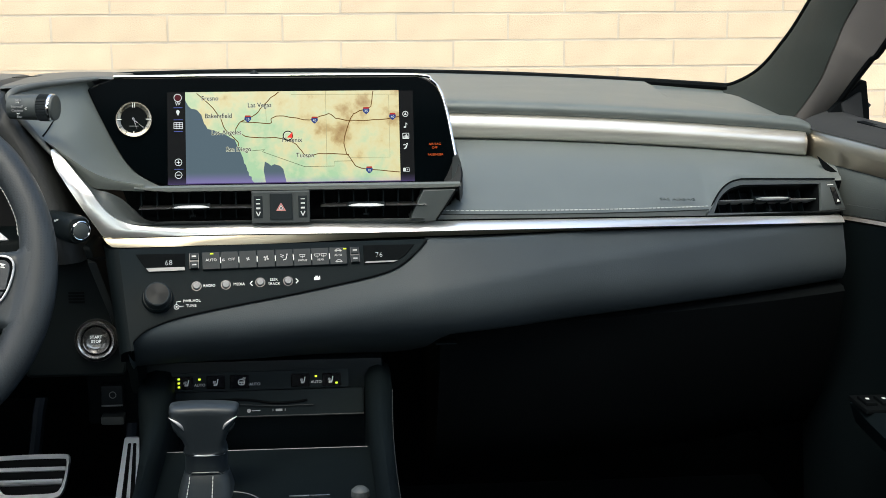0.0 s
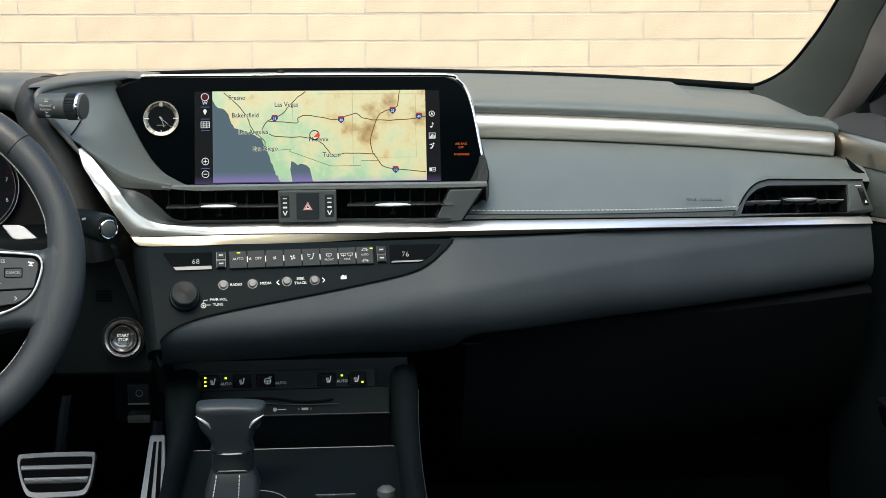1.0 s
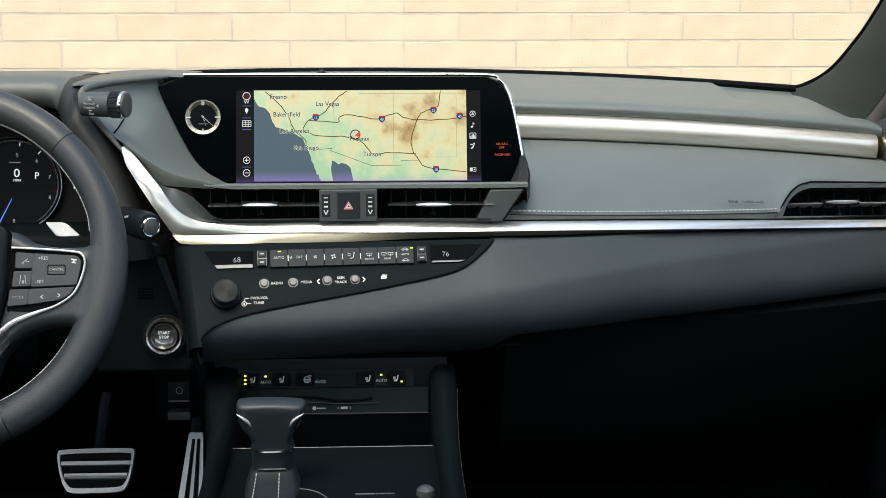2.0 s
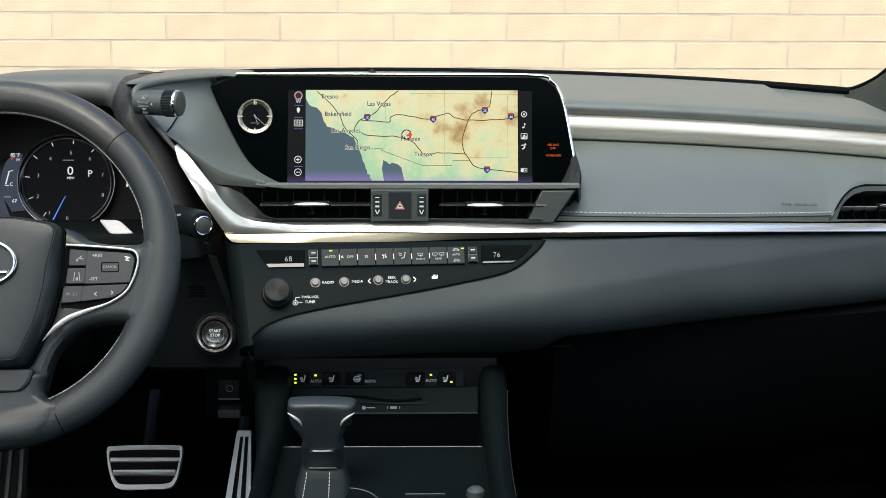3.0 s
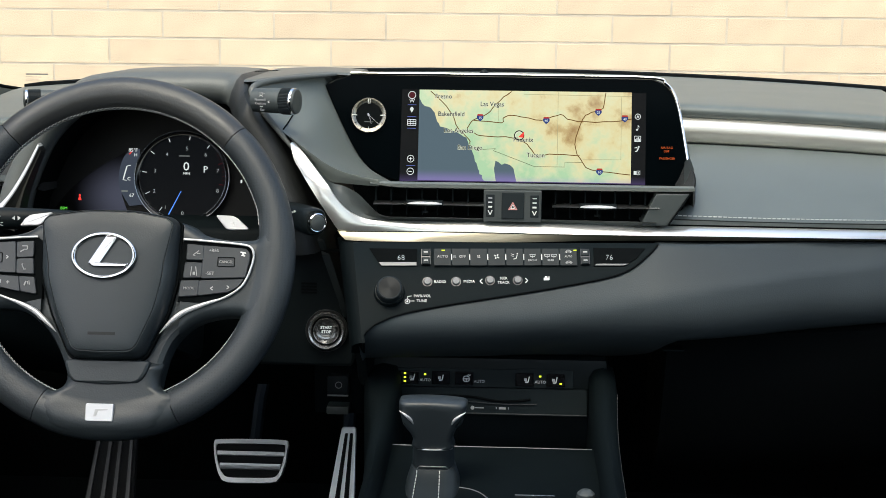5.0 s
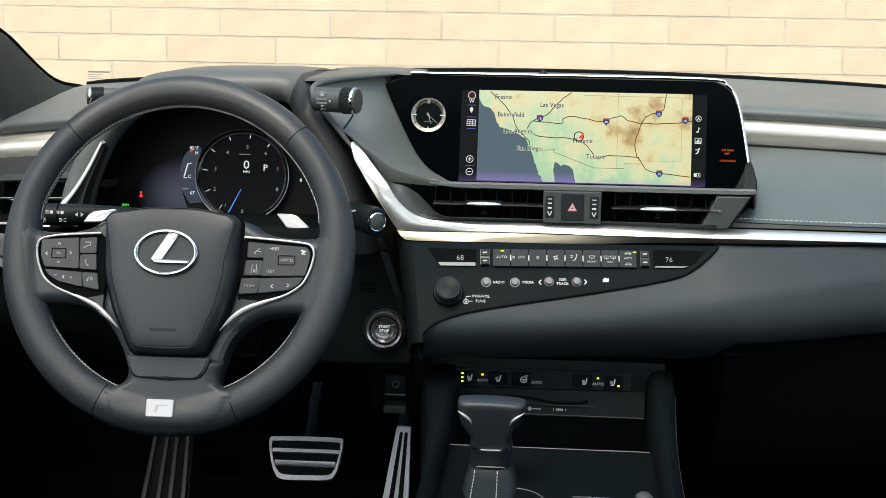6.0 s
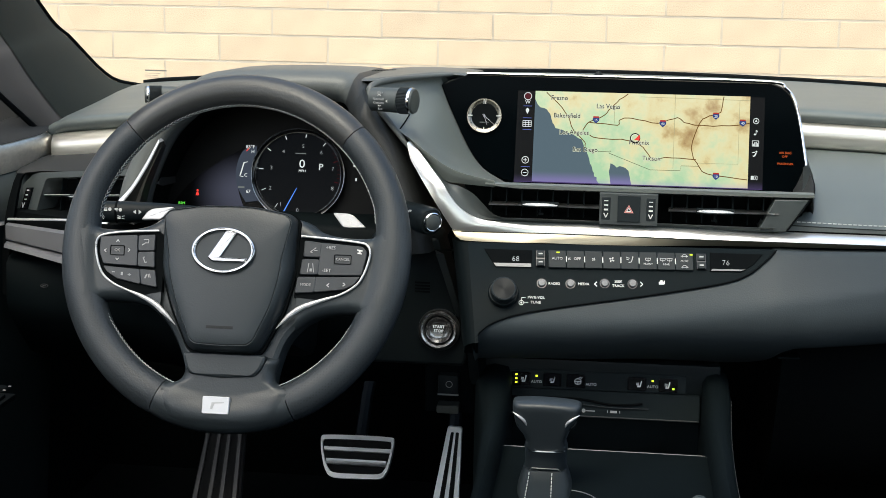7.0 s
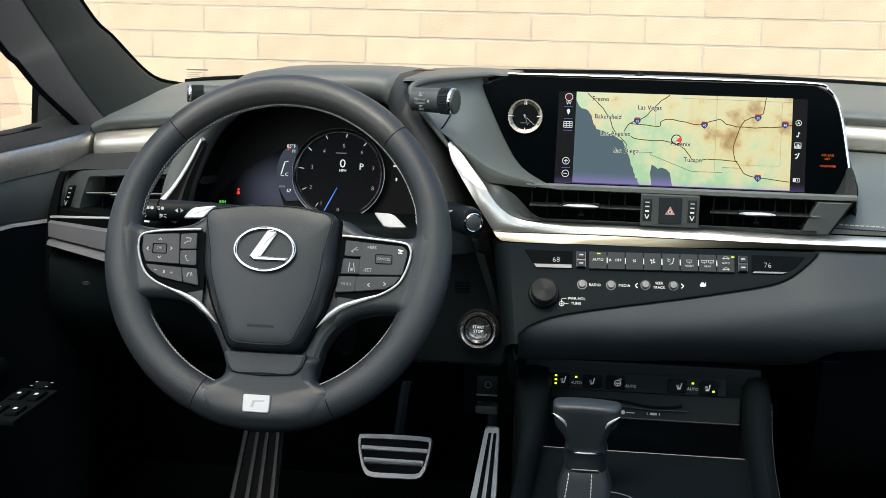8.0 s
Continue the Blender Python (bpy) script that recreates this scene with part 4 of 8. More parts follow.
# position mark
bm = add_ring(bmesh.new(), ellipse(-0.0045, 0.0015, 0.0062, 0.0062, 28), ellipse(-0.0045, 0.0015, 0.0050, 0.0050, 28), -0.0024, -0.0018)
part("position_ring", bm, m_ink, screen_unit, smooth=False)
marks("position_arrow", [[(-0.0056, -0.0006), (0.0012, 0.0062), (0.0006, -0.0014)]], M_RED, screen_unit, -0.0032)
part("position_halo", add_ring(bmesh.new(), ellipse(-0.0045, 0.0015, 0.0050, 0.0050, 28), ellipse(-0.0045, 0.0015, 0.0040, 0.0040, 28), -0.0024, -0.0018), m_halo, screen_unit, smooth=False)
m_state = glow("map state line", (0.42, 0.40, 0.24), 0.9)
for line in ([(0.0417, 0.0556), (0.0417, -0.0345)], [(0.1180, 0.050), (0.1180, -0.026), (0.066, -0.026)], [(-0.0305, 0.0360), (-0.0300, 0.0190)], [(0.0, 0.0520), (0.1300, 0.0510)]):
    ribbon("map_state_line", line, 0.0004, m_state, screen_unit, -0.0014)
# violet glow low on the display, added as a thin emissive bar
m_violet = glow("painted violet glow", (0.16, 0.10, 0.34), 0.35)
part("violet_bar", prism([(-0.1480, -0.0556), (0.1475, -0.0556), (0.1475, -0.0546), (-0.1480, -0.0546)], -0.0020, -0.0002), m_violet, screen_unit, "line of painted violet glow", smooth=False)
# icons of the side bars
bm = add_ring(bmesh.new(), ellipse(-0.1351, 0.0492, 0.0048, 0.0048, 28), ellipse(-0.1351, 0.0492, 0.0041, 0.0041, 28), -0.0012, -0.0006)
part("compass_icon", bm, M_WHITE_GLOW, screen_unit, smooth=False)
marks("compass_core", [ellipse(-0.1351, 0.0492, 0.0040, 0.0040, 24)], glow("maroon", (0.10, 0.012, 0.02), 0.8), screen_unit, -0.0010)
letters("compass_letter", "W", -0.1351, 0.0418, 0.0062, M_WHITE_GLOW, screen_unit, -0.0012)
marks("pin_icon", [round_poly([(-0.1375, 0.0325), (-0.1351, 0.0352), (-0.1327, 0.0325), (-0.1351, 0.0272)], 0.0012, 4)], M_WHITE_GLOW, screen_unit, -0.0012)
grid = [bar(-0.1400, z, -0.1298, z, 0.0006) for z in (0.0120, 0.0143, 0.0167, 0.0192)] + [bar(x, 0.0120, x, 0.0192, 0.0006) for x in (-0.1400, -0.1366, -0.1332, -0.1298)]
marks("grid_icon", grid, M_WHITE_GLOW, screen_unit, -0.0012)
m_under = glow("blue underline", (0.18, 0.22, 0.65), 0.7)
for z in (0.0372, 0.0226, 0.0085, -0.0370):
    marks("underline", [bar(-0.1402, z, -0.1296, z, 0.0006)], m_under, screen_unit, -0.0012)
for z, plus in ((-0.0287, True), (-0.0441, False)):
    bm = add_ring(bmesh.new(), ellipse(-0.1352, z, 0.0044, 0.0044, 28), ellipse(-0.1352, z, 0.0037, 0.0037, 28), -0.0012, -0.0006)
    add_prism(bm, bar(-0.1374, z, -0.1330, z, 0.0008), -0.0012, -0.0006)
    if plus:
        add_prism(bm, bar(-0.1352, z - 0.0022, -0.1352, z + 0.0022, 0.0008), -0.0013, -0.0006)
    part("zoom_icon", bm, M_WHITE_GLOW, screen_unit, smooth=False)
bm = add_ring(bmesh.new(), ellipse(0.1378, 0.0267, 0.0036, 0.0036, 24), ellipse(0.1378, 0.0267, 0.0029, 0.0029, 24), -0.0012, -0.0006)
add_prism(bm, [(0.1360, 0.0250), (0.1378, 0.0288), (0.1396, 0.0250), (0.1378, 0.0260)], -0.0012, -0.0006)
part("nav_icon", bm, M_WHITE_GLOW, screen_unit, smooth=False)
marks("note_icon", [ellipse(0.1368, 0.0106, 0.0014, 0.0010, 12), bar(0.1381, 0.0106, 0.1381, 0.0160, 0.0006), bar(0.1381, 0.0158, 0.1398, 0.0138, 0.0008)], M_WHITE_GLOW, screen_unit, -0.0012)
marks("chart_icon", [bar(0.1341, -0.0034, 0.1415, -0.0034, 0.0008), bar(0.1341, 0.0030, 0.1415, 0.0030, 0.0006), bar(0.1341, -0.0034, 0.1341, 0.0030, 0.0006), bar(0.1415, -0.0034, 0.1415, 0.0030, 0.0006)]
      + [bar(0.1354 + i * 0.0016, -0.0032, 0.1354 + i * 0.0016, -0.0012 + h * 0.001, 0.0011) for i, h in enumerate((0.5, 2.2, 3.0, 1.2))], M_WHITE_GLOW, screen_unit, -0.0012)
marks("seat_icon", [ellipse(0.1392, -0.0100, 0.0011, 0.0011, 12), bar(0.1388, -0.0116, 0.1374, -0.0150, 0.0015), bar(0.1374, -0.0150, 0.1352, -0.0158, 0.0013), bar(0.1344, -0.0112, 0.1372, -0.0112, 0.0008), bar(0.1362, -0.0102, 0.1374, -0.0112, 0.0007)], M_WHITE_GLOW, screen_unit, -0.0012)
marks("split_icon", [[(0.1336, -0.0437), (0.1370, -0.0437), (0.1370, -0.0393), (0.1336, -0.0393)], bar(0.1372, -0.0437, 0.1410, -0.0437, 0.0005), bar(0.1372, -0.0393, 0.1410, -0.0393, 0.0005), bar(0.1410, -0.0437, 0.1410, -0.0393, 0.0005), bar(0.1384, -0.0415, 0.1396, -0.0415, 0.0014)], M_WHITE_GLOW, screen_unit, -0.0012)
letters("airbag_legend", "AIR BAG", 0.1729, -0.0106, 0.0039, M_AMBER, screen_unit, -0.0006)
letters("airbag_legend", "OFF", 0.1725, -0.0150, 0.0039, M_AMBER, screen_unit, -0.0006)
letters("airbag_legend", "PASSENGER", 0.1734, -0.0236, 0.0036, M_AMBER, screen_unit, -0.0006)

# ---- analogue clock in the black face ----
clock = thing("analogue_clock", "round analogue clock with a pale gold ring and black dial", "clock", pose(0, -0.015, 0.95, -15.4) @ pose(-0.1871, 0, 0.0235))
M_GOLD = mat("pale gold ring", (0.30, 0.275, 0.225), 0.24, 1.0, vary=0.06, patch=120)
part("bezel", lathe([(0.0218, 0.001), (0.0218, -0.0015), (0.0210, -0.0028), (0.0196, -0.0028), (0.0160, -0.0006), (0.0155, 0.001)], n=64), M_GOLD, clock, "pale gold bevelled ring")
part("dial", lathe([(0.0, -0.0004), (0.0158, -0.0004), (0.0158, 0.001)], n=48), M_DEEP, clock, "black dial")
M_BUTTON_MARK = mat("silver mark", (0.5, 0.5, 0.48), 0.4, 0.3, vary=0.03)
marks("hour_mark", [bar(dx, 0.0142, dx, 0.0200, 0.0008) for dx in (-0.0011, 0.0011)], M_BUTTON_MARK, clock, -0.0032)
for i in range(1, 12):
    a = math.radians(30 * i)
    r0 = 0.0152 if i % 3 else 0.0142
    marks("hour_mark", [bar(r0 * math.sin(a), r0 * math.cos(a), 0.0200 * math.sin(a), 0.0200 * math.cos(a), 0.0005 if i % 3 else 0.0010)], M_BUTTON_MARK if i % 3 == 0 else M_PLASTIC, clock, -0.0032)
for name, ang, ln in (("hour_hand", 163, 0.011), ("minute_hand", 131, 0.016)):
    a = math.radians(ang)
    marks(name, [bar(-0.003 * math.sin(a), -0.003 * math.cos(a), ln * math.sin(a), ln * math.cos(a), 0.0010)], M_CHROME, clock, -0.0016)
part("hand_hub", lathe([(0.0, -0.0024), (0.0014, -0.0024), (0.0016, -0.0004)], n=16), M_CHROME, clock)
marks("maker_bar", [bar(-0.0055, -0.0078, 0.0055, -0.0078, 0.0010)], M_DIM_GLOW, clock, -0.0009)

# ---- grey wing and ledge round the screen ----
wing = thing("screen_surround", "charcoal moulded wing and ledge round the screen", "dashboard trim", pose(-0.2, -0.1, 0.9))
pick = lambda q, n: [q[round(i * (len(q) - 1) / n)] for i in range(n + 1)]
A = pick(curve_through([(-0.2380, 0.003, 1.0200), (-0.2425, 0.001, 1.0100), (-0.2305, -0.010, 0.982), (-0.2062, -0.020, 0.936), (-0.1875, -0.028, 0.913), (-0.164, -0.033, 0.899), (-0.150, -0.035, 0.893)], 10), 28)
B = pick(curve_through([(-0.3060, -0.113, 1.0205), (-0.301, -0.127, 0.9980), (-0.2712, -0.1503, 0.9686), (-0.2579, -0.1643, 0.9620), (-0.2451, -0.1725, 0.9537), (-0.2317, -0.1768, 0.9448), (-0.2165, -0.1810, 0.9354), (-0.2001, -0.1853, 0.9285), (-0.1811, -0.1902, 0.9243), (-0.1579, -0.1950, 0.9212)], 10), 28)
C = pick(curve_through([(-0.3060, -0.110, 1.0170), (-0.301, -0.123, 0.9945), (-0.2694, -0.1470, 0.9660), (-0.2592, -0.1575, 0.9585), (-0.2462, -0.1660, 0.9477), (-0.2336, -0.1702, 0.9345), (-0.2248, -0.1727, 0.9248), (-0.2148, -0.1755, 0.9164), (-0.2007, -0.1800, 0.9145), (-0.1582, -0.1930, 0.9135)], 10), 28)
rows = []
for i, (p, q, lip) in enumerate(zip(A, B, C)):
    p, q, lip = Vector(p), Vector(q), Vector(lip)
    bow = Vector((0.003, 0.009, -0.004)) * min(1.0, i / 9)
    rows.append([p.lerp(q, s) + bow * math.sin(math.pi * s ** 0.8) for s in span(0, 1, 9)] + [q.lerp(lip, 0.08) + Vector((0, -0.0006, 0)), q.lerp(lip, 0.5) + Vector((0, -0.0008, 0)), lip, lip + Vector((0.004, 0.03, 0.0)), p + Vector((0.01, 0.04, -0.02))])
part("wing", loft(rows), M_GREY, wing, "charcoal concave wing", world_space=True, sharp=50)
part("seam", tube([(-0.2655, -0.1050, 0.9818), (-0.2670, -0.1140, 0.9784), (-0.2684, -0.1300, 0.9739), (-0.2703, -0.1470, 0.9700)], 0.0009, 6), M_DEEP, wing, "dark seam by the knob pocket", world_space=True)
rows = []
for x in span(-0.168, 0.186, 20):
    f = max(0.0, 1 - (0.186 - x) / 0.01)
    g = max(0.0, 1 - (x + 0.168) / 0.03)
    rows.append([(x, 0.0, 0.882), (x, -0.05, 0.888), (x, -0.17, 0.9140), (x, -0.190, 0.9190), (x, -0.196, 0.9175), (x, -0.196, 0.9135 + 0.001 * f + 0.0036 * g), (x, -0.190, 0.9125 + 0.0040 * g), (x, 0.0, 0.875)])
part("ledge", loft(rows), M_GREY, wing, "charcoal ledge under the screen", world_space=True, sharp=40)
# concave band that sweeps from the tip of the blade down and under the vent
top = curve_through([(-0.2565, -0.161, 0.9575), (-0.2462, -0.1664, 0.9470), (-0.2336, -0.1705, 0.9338), (-0.2148, -0.1760, 0.9158), (-0.1980, -0.1860, 0.9125), (-0.1820, -0.1940, 0.9060), (-0.1700, -0.1995, 0.8960), (-0.1610, -0.200, 0.8870), (-0.1480, -0.200, 0.8816), (-0.120, -0.200, 0.8814), (0.0260, -0.200, 0.8812), (0.1450, -0.2015, 0.8808)], 8)
low = curve_through([(-0.2557, -0.1650, 0.9570), (-0.2448, -0.1700, 0.9473), (-0.2314, -0.1800, 0.9330), (-0.2155, -0.1913, 0.9159), (-0.2081, -0.1932, 0.9050), (-0.2035, -0.1934, 0.8990), (-0.1985, -0.1935, 0.8931), (-0.1865, -0.1927, 0.8836), (-0.1690, -0.1912, 0.8772), (-0.120, -0.1880, 0.8748), (0.0260, -0.1920, 0.8750), (0.1450, -0.1925, 0.8745)], 8)
rows = []
for p, q in zip(top, low):
    p, q = Vector(p), Vector(q)
    dip = Vector((0.0, 0.22, 0.0)) * (p - q).length
    rows.append([p, p * 0.9 + q * 0.1 + dip * 0.25, p * 0.65 + q * 0.35 + dip, p * 0.3 + q * 0.7 + dip * 0.9, q, q + Vector((0.004, 0.03, -0.004)), p + Vector((0.005, 0.03, -0.013))])
# same skin as the wing; the darker grey paints the shade underneath
part("vent_surround", loft(rows), M_VENT, wing, "charcoal concave band, darker than the wing by painted shade", world_space=True, sharp=50)
crest = curve_through([(0.1954, -0.020, 0.9246), (0.1979, -0.050, 0.9209), (0.1957, -0.100, 0.9183), (0.1902, -0.150, 0.9163), (0.1835, -0.190, 0.9146)], 6)
root = curve_through([(0.1940, -0.019, 0.9215), (0.1897, -0.021, 0.9110), (0.1833, -0.024, 0.8975), (0.1835, -0.120, 0.9050), (0.1822, -0.186, 0.9150)], 6)
rows = []
for p, q in zip(crest, root):
    p, q = Vector(p), Vector(q)
    rows.append([p + Vector((0.0035, 0.006, -0.02)), p + Vector((0.0018, 0.001, -0.0012)), p, p.lerp(q, 0.12), q, q + Vector((0.004, 0.02, -0.02))])
part("cheek", loft(rows), M_LEDGE, wing, "dark cheek beside the screen", world_space=True, sharp=50)
for run in ([Vector(p) + Vector((0.0018, 0.002, -0.0015)) for p in crest], curve_through([(0.1822, -0.1945, 0.9115), (0.1706, -0.1975, 0.8946), (0.1585, -0.2005, 0.8775)], 4)):
    part("cheek_gap", tube(run, 0.0010, 6), M_DEEP, wing, "black gap beside the cheek", world_space=True)

light_sensor = tagged(part("light_sensor", lathe([(0.0, -0.014), (0.003, -0.0132), (0.0065, -0.009), (0.0085, -0.002), (0.0088, 0.0)], pose(-0.0545, 0.30, 0.9945, -90)), M_PLASTIC), "small black domed light sensor on the dashboard", "sensor")

# ---- centre air vents ----
VT = pose(-0.012, -0.2, 0.896)


def air_vent(label, m, opening, fins, slat_z, tab, fascia, group="air vents", slope=0.0):
    """A vent: fascia pieces, dark duct, upright fins, one cross slat with a bright tab."""
    v = thing("air_vent", label, "air vent", m, group)
    for f in fascia:
        part("frame", prism(f, 0.0035, 0.05, 0.0012), M_VENT, v, "charcoal frame")
    xs, zs = [p[0] for p in opening], [p[1] for p in opening]
    part("duct", prism([(x, z) for x, z in opening], 0.030, 0.036), M_DEEP, v, "black duct")
    span_z = max(zs) - min(zs) - abs(slope) * (max(xs) - min(xs))
    for x in fins:
        zc = (max(zs) + min(zs)) / 2 + slope * x
        part("fin", box(x - 0.0007, x + 0.0007, 0.012, 0.029 if slope == 0 else 0.020, zc - span_z / 2, zc + span_z / 2), M_DECK, v)
    x0, x1 = min(xs) + (0.011 if slope < 0 else -0.004 if slope else 0.012), max(xs) + 0.004
    rows = [[(x, 0.003, slat_z + slope * x + 0.0009), (x, 0.0015, slat_z + slope * x), (x, 0.003, slat_z + slope * x - 0.0009), (x, 0.02, slat_z + slope * x - 0.0012), (x, 0.02, slat_z + slope * x + 0.0012)] for x in (x0, x1)]
    part("slat", loft(rows), M_RING if slope else M_STEEL, v, "thin bright cross slat")
    tx, tz, tw = tab
    rows = []
    for s in span(-1, 1, 10):
        tz = tab[1] + slope * s * tw
        h = 0.0028 * math.sqrt(max(0.03, 1 - abs(s) ** 2.6))
        rows.append([(tx + s * tw, 0.002, tz - h), (tx + s * tw, -0.004, tz - h * 0.6), (tx + s * tw, -0.006, tz), (tx + s * tw, -0.004, tz + h * 0.6), (tx + s * tw, 0.002, tz + h)])
    part("tab", loft(rows), M_TAB, v, "bright oval tab")
    zc = [tab[1] + slope * q * tw for q in (-1.08, 1.08)]
    part("tab_body", loft([[(tx + q * tw, 0.004, z - 0.0032), (tx + q * tw, -0.0012, z - 0.0031), (tx + q * tw, -0.0020, z), (tx + q * tw, -0.0012, z + 0.0031), (tx + q * tw, 0.004, z + 0.0032)] for q, z in zip((-1.04, 1.04), zc)]), M_PLASTIC, v, "dark tab body")
    bm = add_box(bmesh.new(), tx - 0.003, tx + 0.003, 0.006, 0.012, tz - 0.012, tz - 0.010)
    add_box(bm, tx - 0.0008, tx + 0.0008, 0.006, 0.012, tz - 0.010, tz - 0.004)
    part("fin_clip", bm, M_PLASTIC, v)
    return v


open_l = [(-0.1637, 0.0150), (-0.0308, 0.0153), (-0.0308, -0.0144), (-0.1426, -0.0144)]
air_vent("black slatted centre vent with a bright oval tab", VT, open_l, span(-0.150, -0.048, 6), -0.0010, (-0.0950, 0.0008, 0.0190), [])
open_r = [(0.0322, 0.0150), (0.1572, 0.0150), (0.1430, -0.0153), (0.0322, -0.0153)]
air_vent("black slatted centre vent with a bright oval tab", VT, open_r, span(0.048, 0.146, 6), -0.0010, (0.0940, 0.0000, 0.0195),
         [[(0.1572, 0.0150), (0.1925, 0.0152), (0.1700, -0.0203), (0.143, -0.0203), (0.143, -0.0153)]])

hazard = thing("hazard_switch", "charcoal centre block with a red-triangle hazard button", "switch", VT)
part("block", prism(round_rect(0.0009, -0.0006, 0.0630, 0.0345, 0.001), -0.002, 0.05, 0.001), M_BLOCK, hazard)
part("button", prism(round_rect(0.0012, 0.0003, 0.0245, 0.0292, 0.001), -0.0035, 0.0, 0.0008), M_KEY, hazard, "dark square button")
tri = lambda s, c: [(c[0] - s, c[1] - s * 0.62), (c[0] + s, c[1] - s * 0.62), (c[0], c[1] + s * 1.1)]
bm = add_ring(bmesh.new(), tri(0.0052, (0.0012, -0.001)), tri(0.0036, (0.0012, -0.001)), -0.0039, -0.0034)
part("triangle", bm, mat("red print", (0.68, 0.27, 0.25), 0.5), hazard, "red warning triangle", smooth=False)
part("triangle_core", add_ring(bmesh.new(), tri(0.0030, (0.0012, -0.001)), tri(0.0016, (0.0012, -0.001)), -0.0039, -0.0034), M_PRINT, hazard, smooth=False)
for x in (-0.0234, 0.0248):
    roll = part("vent_wheel", prism(round_rect(x, 0.0, 0.0096, 0.0252, 0.001), -0.0026, 0.0, 0.001), M_KEY, hazard, "ribbed black vent wheel")
    marks("wheel_mark", [bar(x - 0.0022, 0.0085, x + 0.0022, 0.0085, 0.0009), bar(x - 0.0022, 0.0038, x + 0.0022, 0.0038, 0.0014), bar(x - 0.0022, -0.0012, x + 0.0022, -0.0012, 0.0019),
                         bar(x - 0.0022, -0.0050, x, -0.0098, 0.0011), bar(x + 0.0022, -0.0050, x, -0.0098, 0.0011)], M_PRINT, roll, -0.0036)

# side vents
side = air_vent("black slatted passenger side vent with a curved charcoal frame", RV, open_s, [-0.0891, -0.0702, -0.0514, -0.0306, -0.0099, 0.0106, 0.0295, 0.048], 0.0018, (-0.0130, 0.0030, 0.0265), [], slope=-0.072)
part("frame", add_ring(bmesh.new(), out_s, open_s, -0.003, 0.05), M_VENT, side, "charcoal curved frame")
throat = [(x * 0.975 - 0.0005, z * 0.92) for x, z in open_s]
part("throat", add_ring(bmesh.new(), [(x, z) for x, z in open_s], throat, -0.0012, 0.05), M_DEEP, side, "black throat")
part("gap", tube([(x, -0.0035, z + 0.0008) for x, z in out_s[1:-1]], 0.0011, 6), M_DEEP, side, "black shadow gap")
part("wheel_block", prism([(0.0715, 0.0155), (0.0960, 0.0150), (0.1045, -0.0205), (0.0620, -0.0195)], -0.0045, 0.03, 0.001), M_VENT, side)
part("vent_wheel", prism([(0.0850, 0.0085), (0.0925, 0.0080), (0.0970, -0.0142), (0.0880, -0.0142)], -0.0065, 0.0, 0.001), M_GLOSS, side)
marks("wheel_mark", [[(0.0900, -0.0112), (0.0945, -0.0112), (0.0920, -0.0075)], bar(0.080, 0.0118, 0.090, 0.0114, 0.0010)], M_PRINT, side, -0.0069)
letters("airbag_mark", "SRS AIRBAG", 0, 0, 0.0062, M_EMBOSS, dashboard, 0, 0.0005, m=dashboard.matrix_basis.inverted() @ pose(0.4555, -0.0965, 0.8797, -58, 4, 17), wide=1.5)

LV = pose(-0.753, 0.02, 0.850, -10, 0, -24)
side = air_vent("black slatted driver side vent with a charcoal frame", LV, [(-0.0175, -0.0272), (-0.0130, -0.0065), (-0.0047, 0.0220), (0.145, 0.038), (0.145, -0.014)], [0.010, 0.035, 0.060, 0.085, 0.110], 0.0012, (0.060, 0.004, 0.022), [], slope=0.09)
part("frame", add_ring(bmesh.new(), round_poly([(-0.0545, -0.0345), (-0.0470, 0.0090), (-0.0260, 0.0275), (0.16, 0.049), (0.16, -0.016)], 0.010), round_poly([(-0.0175, -0.0279), (-0.0130, -0.0065), (-0.0047, 0.0225), (0.152, 0.040), (0.152, -0.012)], 0.006), -0.003, 0.03), M_VENT, side, "charcoal frame")
part("vent_wheel", prism([(-0.0345, 0.0072), (-0.0250, 0.0082), (-0.0323, -0.0231), (-0.0430, -0.0240)], -0.007, 0.0, 0.001), M_GLOSS, side)
marks("wheel_mark", [bar(-0.0325, 0.0038, -0.0285, 0.0042, 0.0012), bar(-0.0340, -0.0025, -0.0300, -0.0020, 0.0016), bar(-0.0352, -0.0085, -0.0315, -0.0080, 0.0018), bar(-0.0390, -0.0130, -0.0372, -0.0195, 0.0012), bar(-0.0345, -0.0126, -0.0372, -0.0195, 0.0012)], M_PRINT, side, -0.0075)

# ---- climate and audio panel ----
HV = pose(0, -0.232, 0.85, -31, 0, 5.7)
climate = thing("climate_panel", "black climate and audio panel with lit legends", "control panel", HV)
foot = curve_through([(-0.1716, -0.1020), (-0.1690, -0.0905), (-0.1540, -0.0778), (-0.1284, -0.0682), (-0.0812, -0.0586), (-0.0055, -0.0464), (0.0400, -0.0384), (0.0894, -0.0287), (0.1149, -0.0196), (0.1362, -0.0034), (0.1470, 0.0078), (0.1500, 0.0108)], 5)
rows = []
for x, z in foot:
    head = 0.0124 - 0.0014 * (x + 0.182) / 0.332
    x0 = x - 0.0100 * max(0.0, (-0.150 - x) / 0.0216)
    rows.append([(x0, 0.02, head), (x0, 0.0005, head), (x0, 0.0, head - 0.0005), (x, 0.0, z + 0.0003), (x, 0.0005, z), (x, 0.02, z)])
part("plate", loft(rows), M_PANEL, climate, "black satin plate", sharp=50)
rows = []
